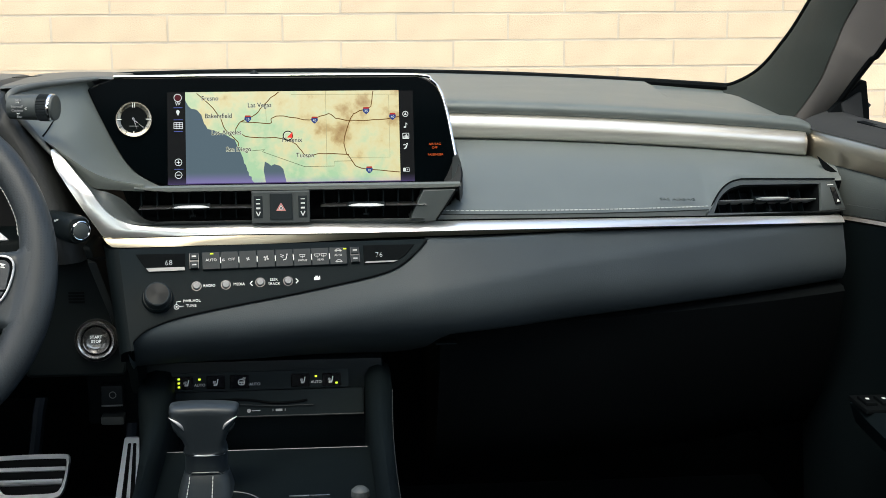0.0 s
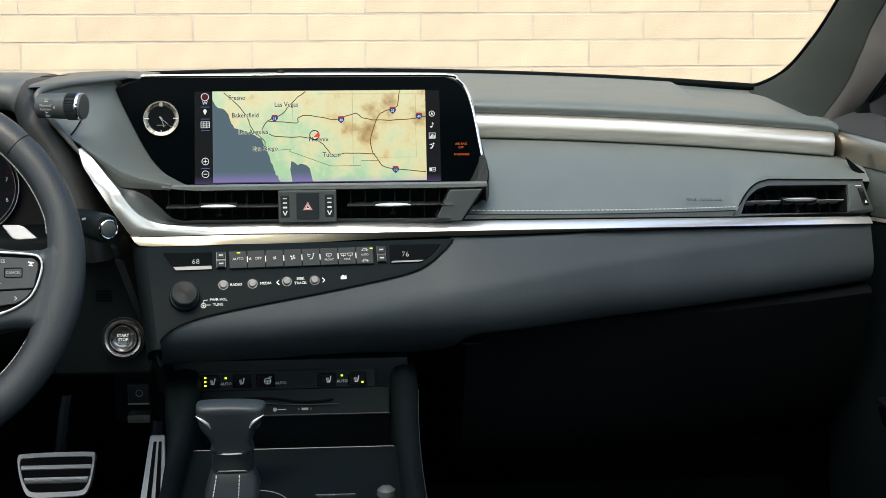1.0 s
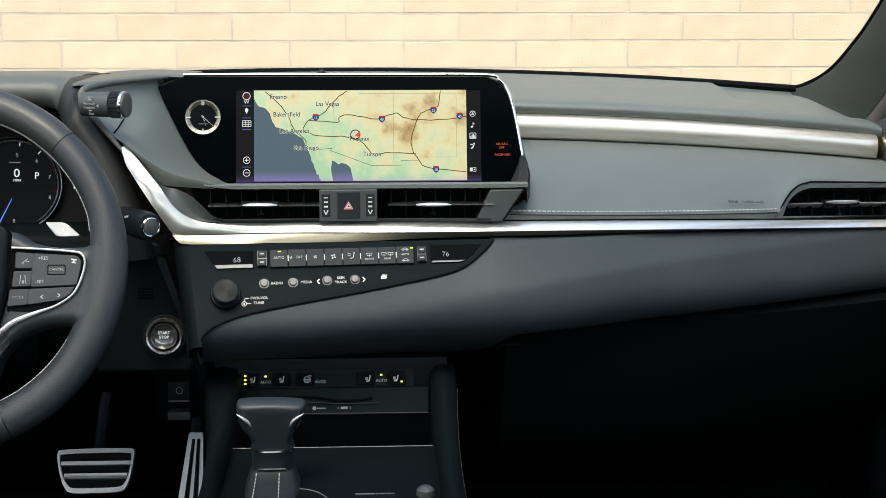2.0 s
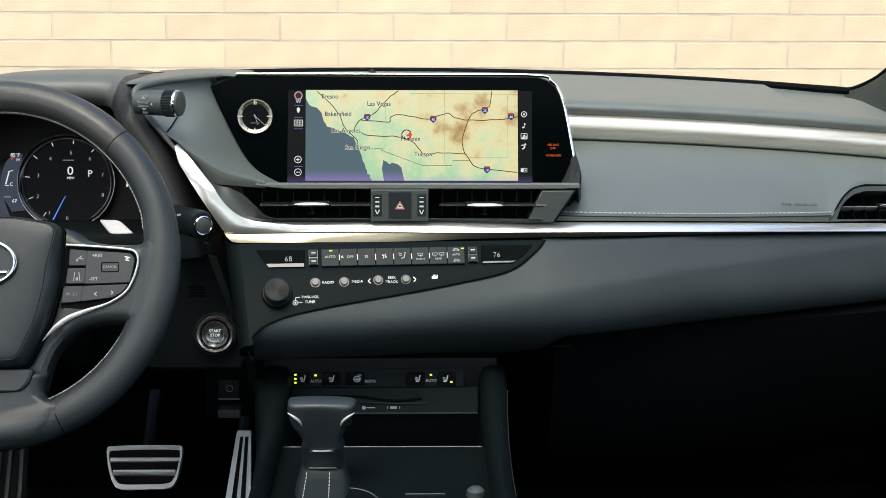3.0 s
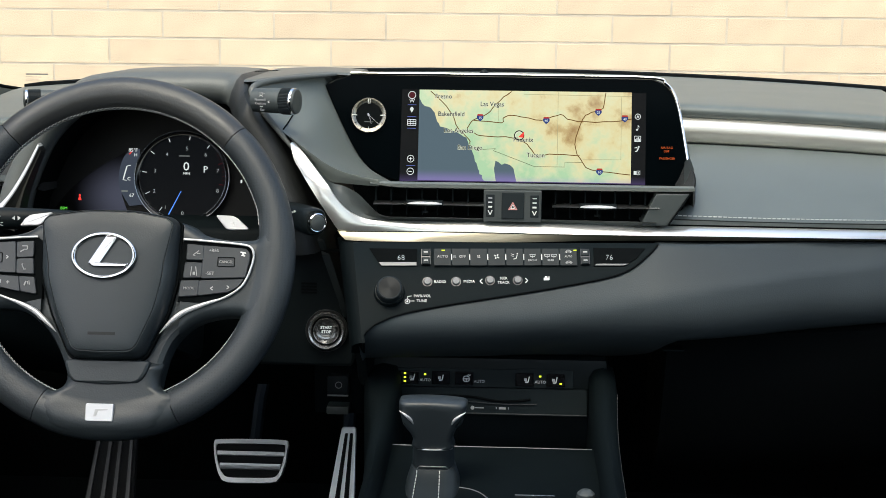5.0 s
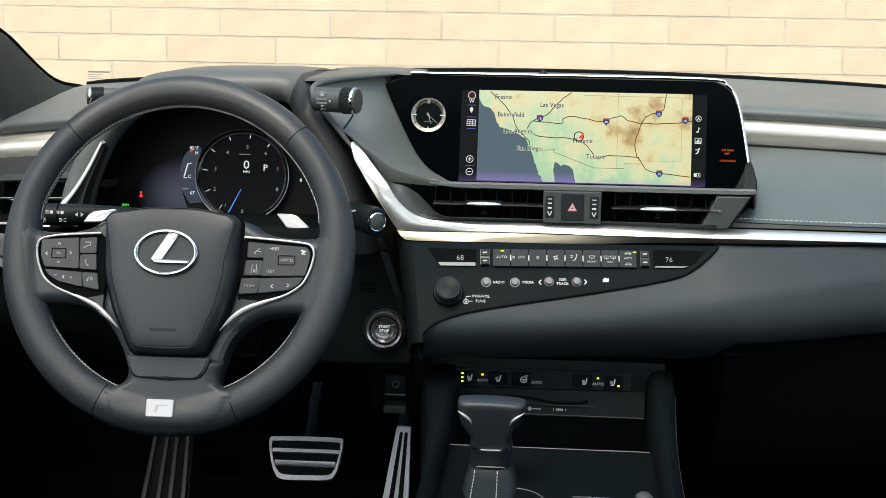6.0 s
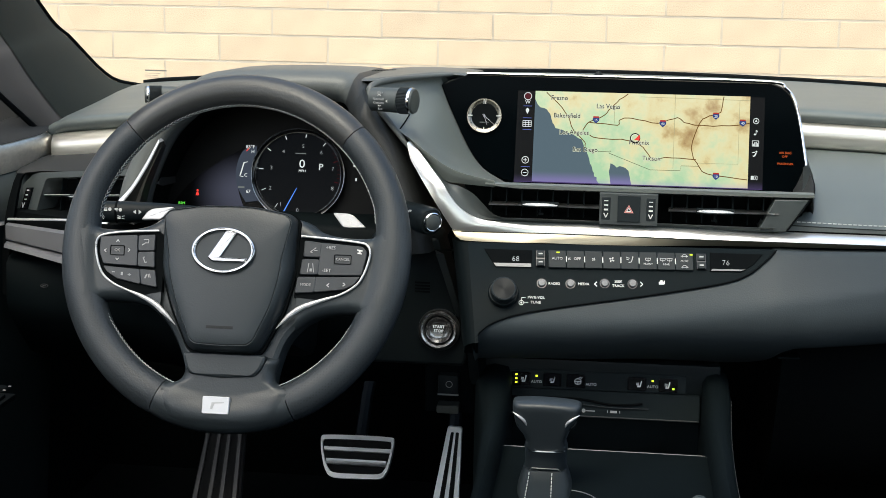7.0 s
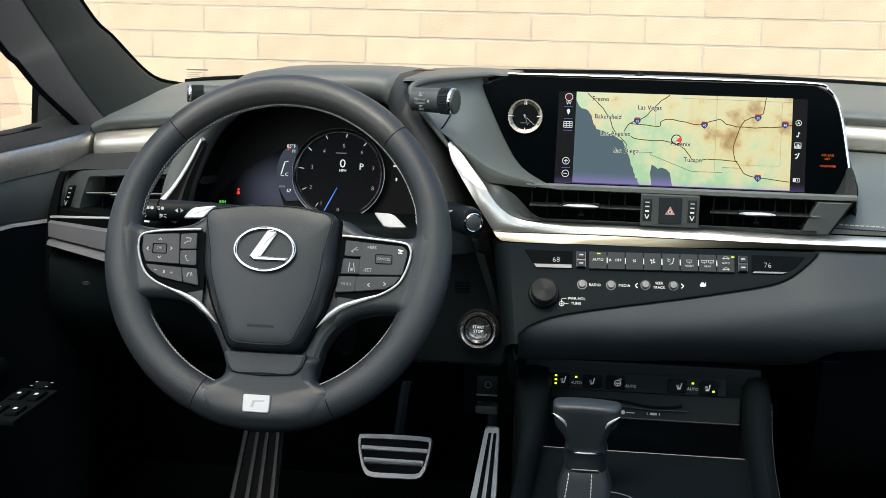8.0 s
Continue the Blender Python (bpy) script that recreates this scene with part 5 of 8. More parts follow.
for s in span(0, 1, 6):
    x, z = -0.1816 + 0.0130 * s, 0.0125 - 0.1125 * s
    rows.append([(x, 0.0002, z), (x - 0.0050, 0.0012, z), (x - 0.0100, 0.0050, z), (x - 0.0135, 0.0120, z), (x - 0.0150, 0.040, z), (x, 0.040, z)])
part("flank", loft(rows), M_DECK, climate, "black rounded flank", sharp=60)
rim = curve_through([(0.1478, 0.0085), (0.1362, -0.0037), (0.1149, -0.0200), (0.0894, -0.0291), (0.0400, -0.0388), (-0.0055, -0.0468), (-0.0812, -0.0590), (-0.1284, -0.0686), (-0.1550, -0.0788), (-0.1680, -0.0890)], 6)
part("rim", tube([(x, -0.0004, z) for x, z in rim], 0.0011, 8), M_DEEP, climate, "black rim")
M_SYM_ = mat("soft grey print", (0.42, 0.42, 0.42), 0.5, vary=0.03)
M_SILL = mat("grey sill", (0.16, 0.165, 0.17), 0.4, 0.3, vary=0.05)
M_BUTTON = mat("satin silver button", (0.15, 0.153, 0.16), 0.5, 0.4, vary=0.04)
for name, shape, txt, tx in (("temperature_display", [(-0.1640, 0.0050), (-0.1128, 0.0042), (-0.1132, -0.0150), (-0.1520, -0.0150)], "68", -0.1302), ("temperature_display", [(0.0776, 0.0056), (0.1340, 0.0048), (0.1235, -0.0070), (0.1100, -0.0158), (0.0770, -0.0158)], "76", 0.0940)):
    d = part(name, prism(shape, -0.0012, 0.001, 0.0006), M_DEEP, climate, "black temperature window")
    letters("digits", txt, tx, -0.0062, 0.0084, M_WHITE_GLOW, d, -0.0016, swell=-0.00022)
    lo, hi = (shape[-1][0] - 0.004 if txt == "68" else 0.0778), (-0.1138 if txt == "68" else 0.1150)
    marks("sill", [[(lo + 0.002, -0.0112 if txt == "68" else -0.0132), (hi, -0.0112 if txt == "68" else -0.0132), (hi - (0.006 if txt == "76" else 0), -0.0150), (lo + 0.005 if txt == "68" else lo, -0.0150)]], M_SILL, d, -0.0018)
for x in (-0.1037, 0.0678):
    rock = part("temperature_rocker", prism(round_rect(x, -0.0052, 0.0104, 0.0185, 0.001), -0.0025, 0.0, 0.0008), M_GLOSS, climate)
    for z in (-0.0006, -0.0100):
        part("rocker_key", prism(round_rect(x, z, 0.0088, 0.0080, 0.0012), -0.0040, -0.002, 0.0012), M_KEY, rock)
        marks("rocker_mark", [bar(x - 0.0022, z, x + 0.0022, z, 0.0014)], M_SYM_, rock, -0.0044)


def fan(x, z, s):
    return [bar(x + s * 0.3 * math.cos(a), z + s * 0.3 * math.sin(a), x + s * math.cos(a + 0.5), z + s * math.sin(a + 0.5), s * 0.5) for a in (0.6, 2.17, 3.74, 5.31)]


WORDS = ["AUTO", "OFF", "", "", "", "FRONT", "REAR", "AUTO"]
for i in range(8):
    x = -0.0955 + 0.01935 * (i + 0.5)
    key = part("climate_key", prism(round_rect(x, -0.0058, 0.0188, 0.0196, 0.0008, 2), -0.003, 0.0, 0.0008), M_KEY, climate)
    if i < 7:
        marks("key_mark", [bar(x + 0.0097, -0.0094, x + 0.0097, -0.0030, 0.0010)], M_PRINT, key, -0.0040)
    y = -0.0034
    if WORDS[i]:
        big = i in (0, 1)
        letters("legend", WORDS[i], x + (0.002 if i == 1 else 0), -0.0055 if big or i == 7 else -0.0098, 0.0042 if big else 0.0030, M_SYM_, key, y)
    if i == 1:
        marks("fan_icon", fan(x - 0.0066, -0.0055, 0.0016), M_SYM_, key, y)
    if i == 2:
        marks("fan_icon", fan(x, -0.0055, 0.0019), M_SYM_, key, y)
    if i == 3:
        marks("fan_icon", fan(x, -0.0055, 0.0029), M_SYM_, key, y)
    if i == 4:
        marks("flow_icon", [ellipse(x + 0.003, -0.0022, 0.0008, 0.0008, 10), bar(x + 0.0028, -0.0034, x + 0.0016, -0.0076, 0.0009), bar(x + 0.0016, -0.0076, x - 0.0014, -0.0084, 0.0008), bar(x - 0.0040, -0.0022, x - 0.0004, -0.0036, 0.0006), bar(x - 0.0040, -0.0044, x - 0.0012, -0.0054, 0.0006)], M_SYM_, key, y)
    if i in (5, 6):
        for k in ((0,) if i == 5 else (-1, 1)):
            c = x + k * 0.0036
            marks("defrost_icon", [bar(c - 0.003, -0.0030, c + 0.003, -0.0030, 0.0005), bar(c - 0.003, -0.0030, c - 0.0022, -0.0056, 0.0005), bar(c + 0.003, -0.0030, c + 0.0022, -0.0056, 0.0005), bar(c - 0.0022, -0.0056, c + 0.0022, -0.0056, 0.0005), bar(c, -0.0042, c, -0.0072, 0.0005)], M_SYM_, key, y)
    if i == 7:
        for z in (0.0006, -0.0118):
            marks("car_icon", [bar(x - 0.0036, z - 0.0008, x + 0.0040, z - 0.0008, 0.0006), bar(x - 0.0026, z, x - 0.0010, z + 0.0012, 0.0005), bar(x - 0.0010, z + 0.0012, x + 0.0016, z + 0.0011, 0.0005), bar(x + 0.0016, z + 0.0011, x + 0.0032, z - 0.0004, 0.0005), ellipse(x - 0.0020, z - 0.0010, 0.0008, 0.0008, 8), ellipse(x + 0.0024, z - 0.0010, 0.0008, 0.0008, 8)], M_SYM_, key, y)
    if i in (0, 7):
        marks("indicator_lamp", [bar(x + (0.0058 if i else -0.0010), 0.0017, x + (0.0092 if i else 0.0026), 0.0017, 0.0012)], M_LIME, key, y, label="lime indicator lamp")
for x, z in ((-0.1023, -0.0328), (-0.0717, -0.0327), (-0.0354, -0.0315), (-0.0058, -0.0314)):
    part("audio_button", lathe([(0.0, -0.0034), (0.0034, -0.0032), (0.0039, -0.0026), (0.0040, 0.0)], pose(x, 0, z), 28), M_BUTTON, climate, "round satin silver button")
    part("button_well", lathe([(0.0044, -0.0004), (0.0053, -0.0004), (0.0053, 0.001), (0.0044, 0.001)], pose(x, 0, z), 28), M_GLOSS, climate)
for word, x, z, s in (("RADIO", -0.0890, -0.0331, 0.0041), ("MEDIA", -0.0578, -0.0328, 0.0041), ("SEEK", -0.0208, -0.0292, 0.0040), ("TRACK", -0.0210, -0.0340, 0.0040), ("PWR-VOL", -0.1080, -0.0490, 0.0042), ("TUNE", -0.1087, -0.0544, 0.0042)):
    letters("legend", word, x, z, s, M_PRINT, climate, -0.0006)
marks("seek_arrow", [bar(-0.0436, -0.0298, -0.0462, -0.0324, 0.0010), bar(-0.0462, -0.0324, -0.0436, -0.0350, 0.0010)], M_PRINT, climate, -0.0006)
marks("seek_arrow", [bar(0.0024, -0.0290, 0.0050, -0.0316, 0.0010), bar(0.0050, -0.0316, 0.0024, -0.0342, 0.0010)], M_PRINT, climate, -0.0006)
marks("lock_icon", [bar(0.0222, -0.0300, 0.0276, -0.0300, 0.0030), bar(0.0236, -0.0276, 0.0262, -0.0276, 0.0014), bar(0.0275, -0.0290, 0.0285, -0.0290, 0.0040)], M_PRINT, climate, -0.0006)
marks("tune_icon", [bar(-0.1239, -0.0500, -0.1239, -0.0525, 0.0006), bar(-0.1239, -0.0494, -0.1190, -0.0488, 0.0006), bar(-0.1215, -0.0544, -0.1166, -0.0544, 0.0006), ellipse(-0.1239, -0.0548, 0.0011, 0.0011, 12)], M_PRINT, climate, -0.0006)
part("tune_ring", add_ring(bmesh.new(), ellipse(-0.1239, -0.0548, 0.0028, 0.0028, 20), ellipse(-0.1239, -0.0548, 0.0022, 0.0022, 20), -0.0007, 0.0), M_PRINT, climate, smooth=False)
knob = thing("volume_knob", "large round black volume and tuning knob", "knob", HV @ pose(-0.1430, 0, -0.0445))
prof = [(0.0164, 0.0), (0.0161, -0.004), (0.0150, -0.0055)]
part("collar", lathe(prof + [(0.0140, -0.0055)], n=48), M_PLASTIC, knob, "black collar")
part("grip", lathe([(0.0141, -0.004), (0.0136, -0.0135), (0.0129, -0.0155), (0.0118, -0.0162), (0.0114, -0.0160)], n=72), M_KEY, knob, "ribbed black grip")
M_SPUN = mat("spun black metal", (0.008, 0.0087, 0.0095), 0.32, 0.9, vary=0.1)
tangent = M_SPUN.node_tree.nodes.new("ShaderNodeTangent")
tangent.direction_type, tangent.axis = 'RADIAL', 'Y'
for node in M_SPUN.node_tree.nodes:
    if node.type == 'BSDF_PRINCIPLED':
        node.inputs["Anisotropic"].default_value = 0.85
        M_SPUN.node_tree.links.new(tangent.outputs[0], node.inputs["Tangent"])
part("cap", lathe([(0.0115, -0.0160), (0.0, -0.0161)], n=48), M_SPUN, knob, "spun dark metal cap")

# dark shoulder beside the climate panel
rows = [[(-0.205, -0.186, 0.854), (-0.199, -0.203, 0.8535), (-0.185, -0.208, 0.8530), (-0.185, -0.16, 0.854)],
        [(-0.198, -0.17, 0.800), (-0.191, -0.225, 0.800), (-0.170, -0.250, 0.800), (-0.17, -0.17, 0.800)],
        [(-0.188, -0.17, 0.735), (-0.182, -0.225, 0.735), (-0.168, -0.245, 0.735), (-0.16, -0.17, 0.735)],
        [(-0.184, -0.17, 0.690), (-0.178, -0.20, 0.690), (-0.168, -0.21, 0.690), (-0.16, -0.17, 0.690)]]
part("shoulder", loft(rows), M_DECK, dashboard, world_space=True, sharp=60)


# ---- steering wheel ----
ease = lambda s: (lambda c: c * c * (3 - 2 * c))(max(0.0, min(1.0, s)))
SW = pose(-0.424, -0.31, 0.846, -20)
wheel = thing("steering_wheel", "black leather three-spoke steering wheel with silver accents", "steering wheel", SW)


def rim_arc(name, a0, a1, material, label, n):
    rows = []
    for i in range(n + 1):
        a = radians(a0 + (a1 - a0) * i / n)
        deg = math.degrees(a)
        grip = sum(math.exp(-((deg - g + 180) % 360 - 180) ** 2 / 200) for g in (-16, 196)) * 0.0016
        up = max(0.0, min(1.0, (88 - abs((deg - 90 + 180) % 360 - 180)) / 16))
        rt = 0.0198 - 0.0030 * up
        rc = 0.1872 - rt
        ends = 0.0008 * (math.exp(-(i / 1.2) ** 2) + math.exp(-((n - i) / 1.2) ** 2))
        ring = []
        for j in range(16):
            b = 2 * math.pi * j / 16
            rr = rc + (rt - ends) * math.cos(b) - (grip * 1.6 if math.cos(b) < -0.2 else 0.0)
            ring.append((rr * math.cos(a) + 0.003, (0.0165 + grip * 0.5 - ends) * math.sin(b), rr * math.sin(a) * 1.0217 + 0.0078))
        rows.append(ring)
    return part(name, loft(rows), material, wheel, label, sharp=60)


rim_arc("rim_top", 46.3, 133.7, M_RIMTOP_LIT, "smooth black leather", 40)
rim_arc("rim_side", -65.5, 46, M_PERF, "finely perforated black leather", 50)
rim_arc("rim_side", 134, 245.5, M_PERF, "finely perforated black leather", 50)
rim_arc("rim_bottom", 245.8, 294.2, M_LEATHER, "smooth black leather", 24)
# braided stitching along the inner side
bm = bmesh.new()
for a0, a1 in ((-67, -25), (13, 167), (205, 248)):
    n = int((a1 - a0) / 1.55)
    for k in range(n + 1):
        deg = a0 + (a1 - a0) * k / n
        a = radians(deg)
        up = max(0.0, min(1.0, (88 - abs((deg - 90 + 180) % 360 - 180)) / 16))
        r = 0.1872 - 1.985 * (0.0198 - 0.0030 * up)
        at = lambda rr, aa, yy: (rr * math.cos(aa) + 0.003, yy, rr * math.sin(aa) * 1.0217 + 0.0078)
        add_tube(bm, [at(r - 0.0004, a, 0.0010), at(r - 0.0005, a + 0.011, -0.0002), at(r, a + 0.023, -0.0030)], 0.00042, 5)
        add_tube(bm, [at(r, a, -0.0050), at(r - 0.0002, a + 0.012, -0.0044), at(r - 0.0003, a + 0.023, -0.0022)], 0.00042, 5)
tagged(part("stitching", bm, M_THREAD, wheel, "pale braided stitching"), kind="stuff")

hub = [(-0.158, 0.028), (-0.135, 0.0245), (-0.110, 0.0255), (-0.090, 0.0310), (-0.074, 0.0410), (-0.030, 0.049), (0.036, 0.049), (0.080, 0.0410), (0.096, 0.0310), (0.116, 0.0255), (0.141, 0.0245), (0.164, 0.028)]
right_side = [(0.167, 0.018), (0.166, -0.010), (0.158, -0.045), (0.142, -0.0525), (0.128, -0.0530), (0.108, -0.0555), (0.088, -0.0630), (0.072, -0.0775), (0.0640, -0.0920), (0.0590, -0.1090), (0.0560, -0.1250), (0.0555, -0.1360), (0.0620, -0.1420), (0.076, -0.1430), (0.080, -0.158), (0.040, -0.170), (0.003, -0.173)]
left_side = [(-0.161, 0.018), (-0.160, -0.010), (-0.152, -0.042), (-0.136, -0.0485), (-0.118, -0.0495), (-0.0912, -0.0510), (-0.0670, -0.0675), (-0.0535, -0.0855), (-0.0435, -0.1060), (-0.0400, -0.1190), (-0.0405, -0.1320), (-0.0460, -0.1395), (-0.0580, -0.1410), (-0.074, -0.158), (-0.034, -0.170), (0.003, -0.173)]
hub = curve_through(hub, 3) + curve_through(right_side, 3) + curve_through(left_side, 3)[::-1][1:]
part("spoke_plate", prism(hub, -0.006, 0.020, 0.007), M_LEATHER, wheel, "black moulded spokes")
part("column_shroud", box(-0.055, 0.06, 0.02, 0.20, -0.085, 0.03, 0.015), M_PLASTIC, wheel, "black column shroud")


def dome(outline, y_edge, y_top):
    """A cushion with the outline: sloping shoulders, a fine groove along its sides and foot, a gently domed middle."""
    k = len(outline)
    cx, cz = sum(p[0] for p in outline) / k, sum(p[1] for p in outline) / k
    inner = []
    for x, z in outline:
        q = 0.05 + 0.11 * ease((0.040 - z) / 0.030)
        inner.append((x + (cx - x) * q, z + (cz - z) * min(q, 0.09)))
    mix = lambda a, b, s: [(p[0] + (q[0] - p[0]) * s, p[1] + (q[1] - p[1]) * s) for p, q in zip(a, b)]
    grow = lambda s: [(cx + (x - cx) * s, cz + (z - cz) * s) for x, z in inner]
    seq = [(outline, -0.5), (outline, 0.0), (mix(outline, inner, 0.10), 0.30), (mix(outline, inner, 0.35), 0.60), (mix(outline, inner, 0.75), 0.79), (grow(1.012), 0.835), (grow(1.004), 0.80), (grow(0.997), 0.80), (grow(0.988), 0.855), (grow(0.95), 0.89), (grow(0.80), 0.945), (grow(0.5), 0.985), (grow(0.2), 1.0)]
    bm = bmesh.new()
    rings = [[bm.verts.new((x, y_edge + (y_top - y_edge) * h, z)) for x, z in ring] for ring, h in seq]
    for a, b in zip(rings, rings[1:]):
        for i in range(k):
            bm.faces.new((a[i - 1], a[i], b[i], b[i - 1]))
    bm.faces.new(rings[-1])
    return bm


cover = [(-0.0690, 0.0400), (-0.0640, 0.0460), (-0.0236, 0.0525), (0.0290, 0.0525), (0.0655, 0.0460), (0.0715, 0.0400), (0.0710, -0.0141), (0.0620, -0.0540), (0.0430, -0.0950), (0.0360, -0.1000), (0.0030, -0.1015), (-0.0290, -0.1000), (-0.0360, -0.0950), (-0.0560, -0.0540), (-0.0690, -0.0141)]
part("airbag_cover", dome(round_poly(cover, 0.012, 4), -0.012, -0.036), M_LEATHER, wheel, "domed black airbag cover")
part("cover_gap", prism(round_poly([(x * 1.035, z * 1.02 - 0.001) for x, z in cover], 0.012, 4), -0.0125, -0.004), M_DEEP, wheel)
lower = [(-0.0405, -0.1015), (0.0500, -0.1015), (0.0445, -0.1165), (0.0380, -0.1240), (0.003, -0.1268), (-0.0310, -0.1240), (-0.0365, -0.1165)]
part("lower_step", prism(round_poly(lower, 0.006, 4), -0.0172, 0.0, 0.004), M_LEATHER, wheel, "dark step under the cover")
marks("cover_mark", [bar(-0.012, -0.0765, 0.016, -0.0765, 0.0030)], M_LEDGE, wheel, -0.0352)
# emblem: an oval ring with a slanted bent bar
rows = []
for i in range(64):
    c, q = math.cos(2 * math.pi * i / 64), math.sin(2 * math.pi * i / 64)
    rows.append([(0.0005 + (0.0312 + 0.0023 * math.cos(b)) * c, -0.0382 - 0.0020 * math.sin(b), 0.0021 + (0.0222 + 0.0023 * math.cos(b)) * q) for b in span(0, 2 * math.pi * 11 / 12, 11)])
emblem = part("emblem", loft(rows, wrap=True), M_EMBLEM, wheel, "chrome oval ring", sharp=60)
part("emblem_field", prism(ellipse(0.0005, 0.0021, 0.0300, 0.0204, 48), -0.0372, -0.034), M_LEATHER, emblem)
part("emblem_bar", prism(round_poly([(0.0020, 0.0222), (0.0148, 0.0222), (-0.0022, -0.0050), (0.0268, -0.0050), (0.0240, -0.0098), (-0.0100, -0.0098), (-0.0152, -0.0056)], 0.0010, 2), -0.0402, -0.036, 0.0014), M_EMBLEM, emblem, "chrome bent bar")
flare = curve_through([(-0.0440, 0.0590, -0.0990), (-0.0425, 0.0600, -0.1070), (-0.0396, 0.0570, -0.1160), (-0.0400, 0.0568, -0.1230), (-0.0430, 0.0588, -0.1285), (-0.0490, 0.0645, -0.1322), (-0.0545, 0.0690, -0.1350), (-0.0595, 0.0715, -0.1400), (-0.0615, 0.0705, -0.1500), (-0.0590, 0.0660, -0.1600), (-0.0550, 0.0610, -0.1670), (-0.0440, 0.0500, -0.1730), (-0.0280, 0.0340, -0.1780)], 4)


def spoke_height(x, z, xl, xr):
    """How far the leather stands out: the rim's round and the spoke's pad, flowing into one another."""
    rr = math.hypot(x - 0.003, (z - 0.0078) / 1.0217)
    rim = 0.0165 * math.sqrt(max(0.0, 1 - ((rr - 0.1674) / 0.0198) ** 2))
    d = max(0.0, 1 - min(x - xl, xr - x) / 0.015)
    pad = 0.0128 * math.sqrt(max(0.0, 1 - d * d)) * ease((-0.0975 - z) / 0.012) * ease((z + 0.172) / 0.030)
    inside = ease(min(x - xl, xr - x) / 0.012) * ease((z + 0.179) / 0.010) if z < -0.141 else 1.0
    return max(rim, pad) + max(0.008 - abs(rim - pad), 0.0) ** 2 / 0.032 * min(1.0, min(rim, pad) / 0.004) - 0.0010 + 0.0016 * inside


rows = []
for xl, xr, z in flare:
    cols = [xl + (xr - xl) * (0.5 - 0.5 * math.cos(math.pi * i / 40)) for i in range(41)]
    rows.append([(xl + 0.004, 0.010, z)] + [(x, -spoke_height(x, z, xl, xr), z) for x in cols] + [(xr - 0.004, 0.010, z)])
part("lower_spoke", loft(rows), M_LEATHER, wheel, "smooth black leather lower spoke", sharp=70)


def side_spoke(sgn, top, bottom):
    """Leather of a side spoke: it swells out of the rim and thins towards the switches."""
    tx, tz = [p[0] for p in top], [p[1] for p in top]
    bx, bz = [p[0] for p in bottom], [p[1] for p in bottom]
    rows = []
    for x in span(0.072, 0.1655, 44):
        z1, z0 = float(np.interp(x, tx, tz)), float(np.interp(x, bx, bz))
        row = [(sgn * x + 0.003, 0.010, z0)]
        for i in range(33):
            z = z0 + (z1 - z0) * (0.5 - 0.5 * math.cos(math.pi * i / 32))
            rr = math.hypot(x, (z - 0.0078) / 1.0217)
            rim = 0.0165 * math.sqrt(max(0.0, 1 - ((rr - 0.1674) / 0.0198) ** 2))
            d = max(0.0, 1 - min(z - z0, z1 - z) / 0.012)
            pad = 0.0118 * math.sqrt(max(0.0, 1 - d * d))
            y = max(rim, pad) + max(0.008 - abs(rim - pad), 0.0) ** 2 / 0.032 * min(1.0, min(rim, pad) / 0.004)
            row.append((sgn * x + 0.003, -y - 0.0005 + 0.0012 * max(0.0, d) * (rim > pad) + 0.0012 * ease((x - 0.154) / 0.010), z))
        rows.append(row + [(sgn * x + 0.003, 0.010, z1)])
    part("side_spoke", loft(rows), M_LEATHER, wheel, "smooth black leather spoke", sharp=70)


side_spoke(1, curve_through([(0.070, 0.0430), (0.077, 0.0400), (0.093, 0.0310), (0.113, 0.0262), (0.134, 0.0256), (0.150, 0.0275), (0.158, 0.0310), (0.1655, 0.0370)], 4),
           curve_through([(0.0690, -0.0775), (0.085, -0.0635), (0.105, -0.0560), (0.125, -0.0535), (0.139, -0.0545), (0.150, -0.0575), (0.158, -0.0620), (0.1655, -0.0680)], 4))
side_spoke(-1, curve_through([(0.070, 0.0430), (0.077, 0.0400), (0.093, 0.0310), (0.113, 0.0262), (0.134, 0.0256), (0.150, 0.0275), (0.158, 0.0310), (0.1655, 0.0370)], 4),
           curve_through([(0.0690, -0.0690), (0.080, -0.0590), (0.0942, -0.0520), (0.121, -0.0500), (0.139, -0.0510), (0.150, -0.0545), (0.158, -0.0600), (0.1655, -0.0670)], 4))
badge = part("badge", prism(round_rect(0.0001, -0.1550, 0.0284, 0.0180, 0.002), -0.0190, -0.012, 0.001), mat("badge silver", (0.60, 0.60, 0.61), 0.4, 0.35, vary=0.04), wheel, "bright metal badge")
part("badge_bar", prism([(-0.0054, -0.1590), (-0.0029, -0.1590), (-0.0009, -0.1535), (0.0086, -0.1525), (0.0091, -0.1512), (-0.0039, -0.1518)], -0.0193, -0.0184), M_SYM_, badge)

# switch pads
bez_l = [(-0.0760, 0.0240), (-0.0980, 0.0227), (-0.1219, 0.0205), (-0.1373, 0.0171), (-0.1422, 0.0117), (-0.1424, 0.0014), (-0.1385, -0.0128), (-0.1320, -0.0247), (-0.1207, -0.0334), (-0.1054, -0.0397), (-0.0903, -0.0451), (-0.0750, -0.0524), (-0.0655, -0.0600), (-0.0580, -0.0665), (-0.0504, -0.0740)]
bez_r = [(0.0760, 0.0241), (0.0960, 0.0230), (0.1122, 0.0219), (0.1362, 0.0198), (0.1452, 0.0174), (0.1491, 0.0101), (0.1476, -0.0018), (0.1427, -0.0158), (0.1355, -0.0259), (0.1205, -0.0355), (0.1012, -0.0424), (0.0820, -0.0502), (0.0710, -0.0578), (0.0635, -0.0650), (0.0560, -0.0735)]
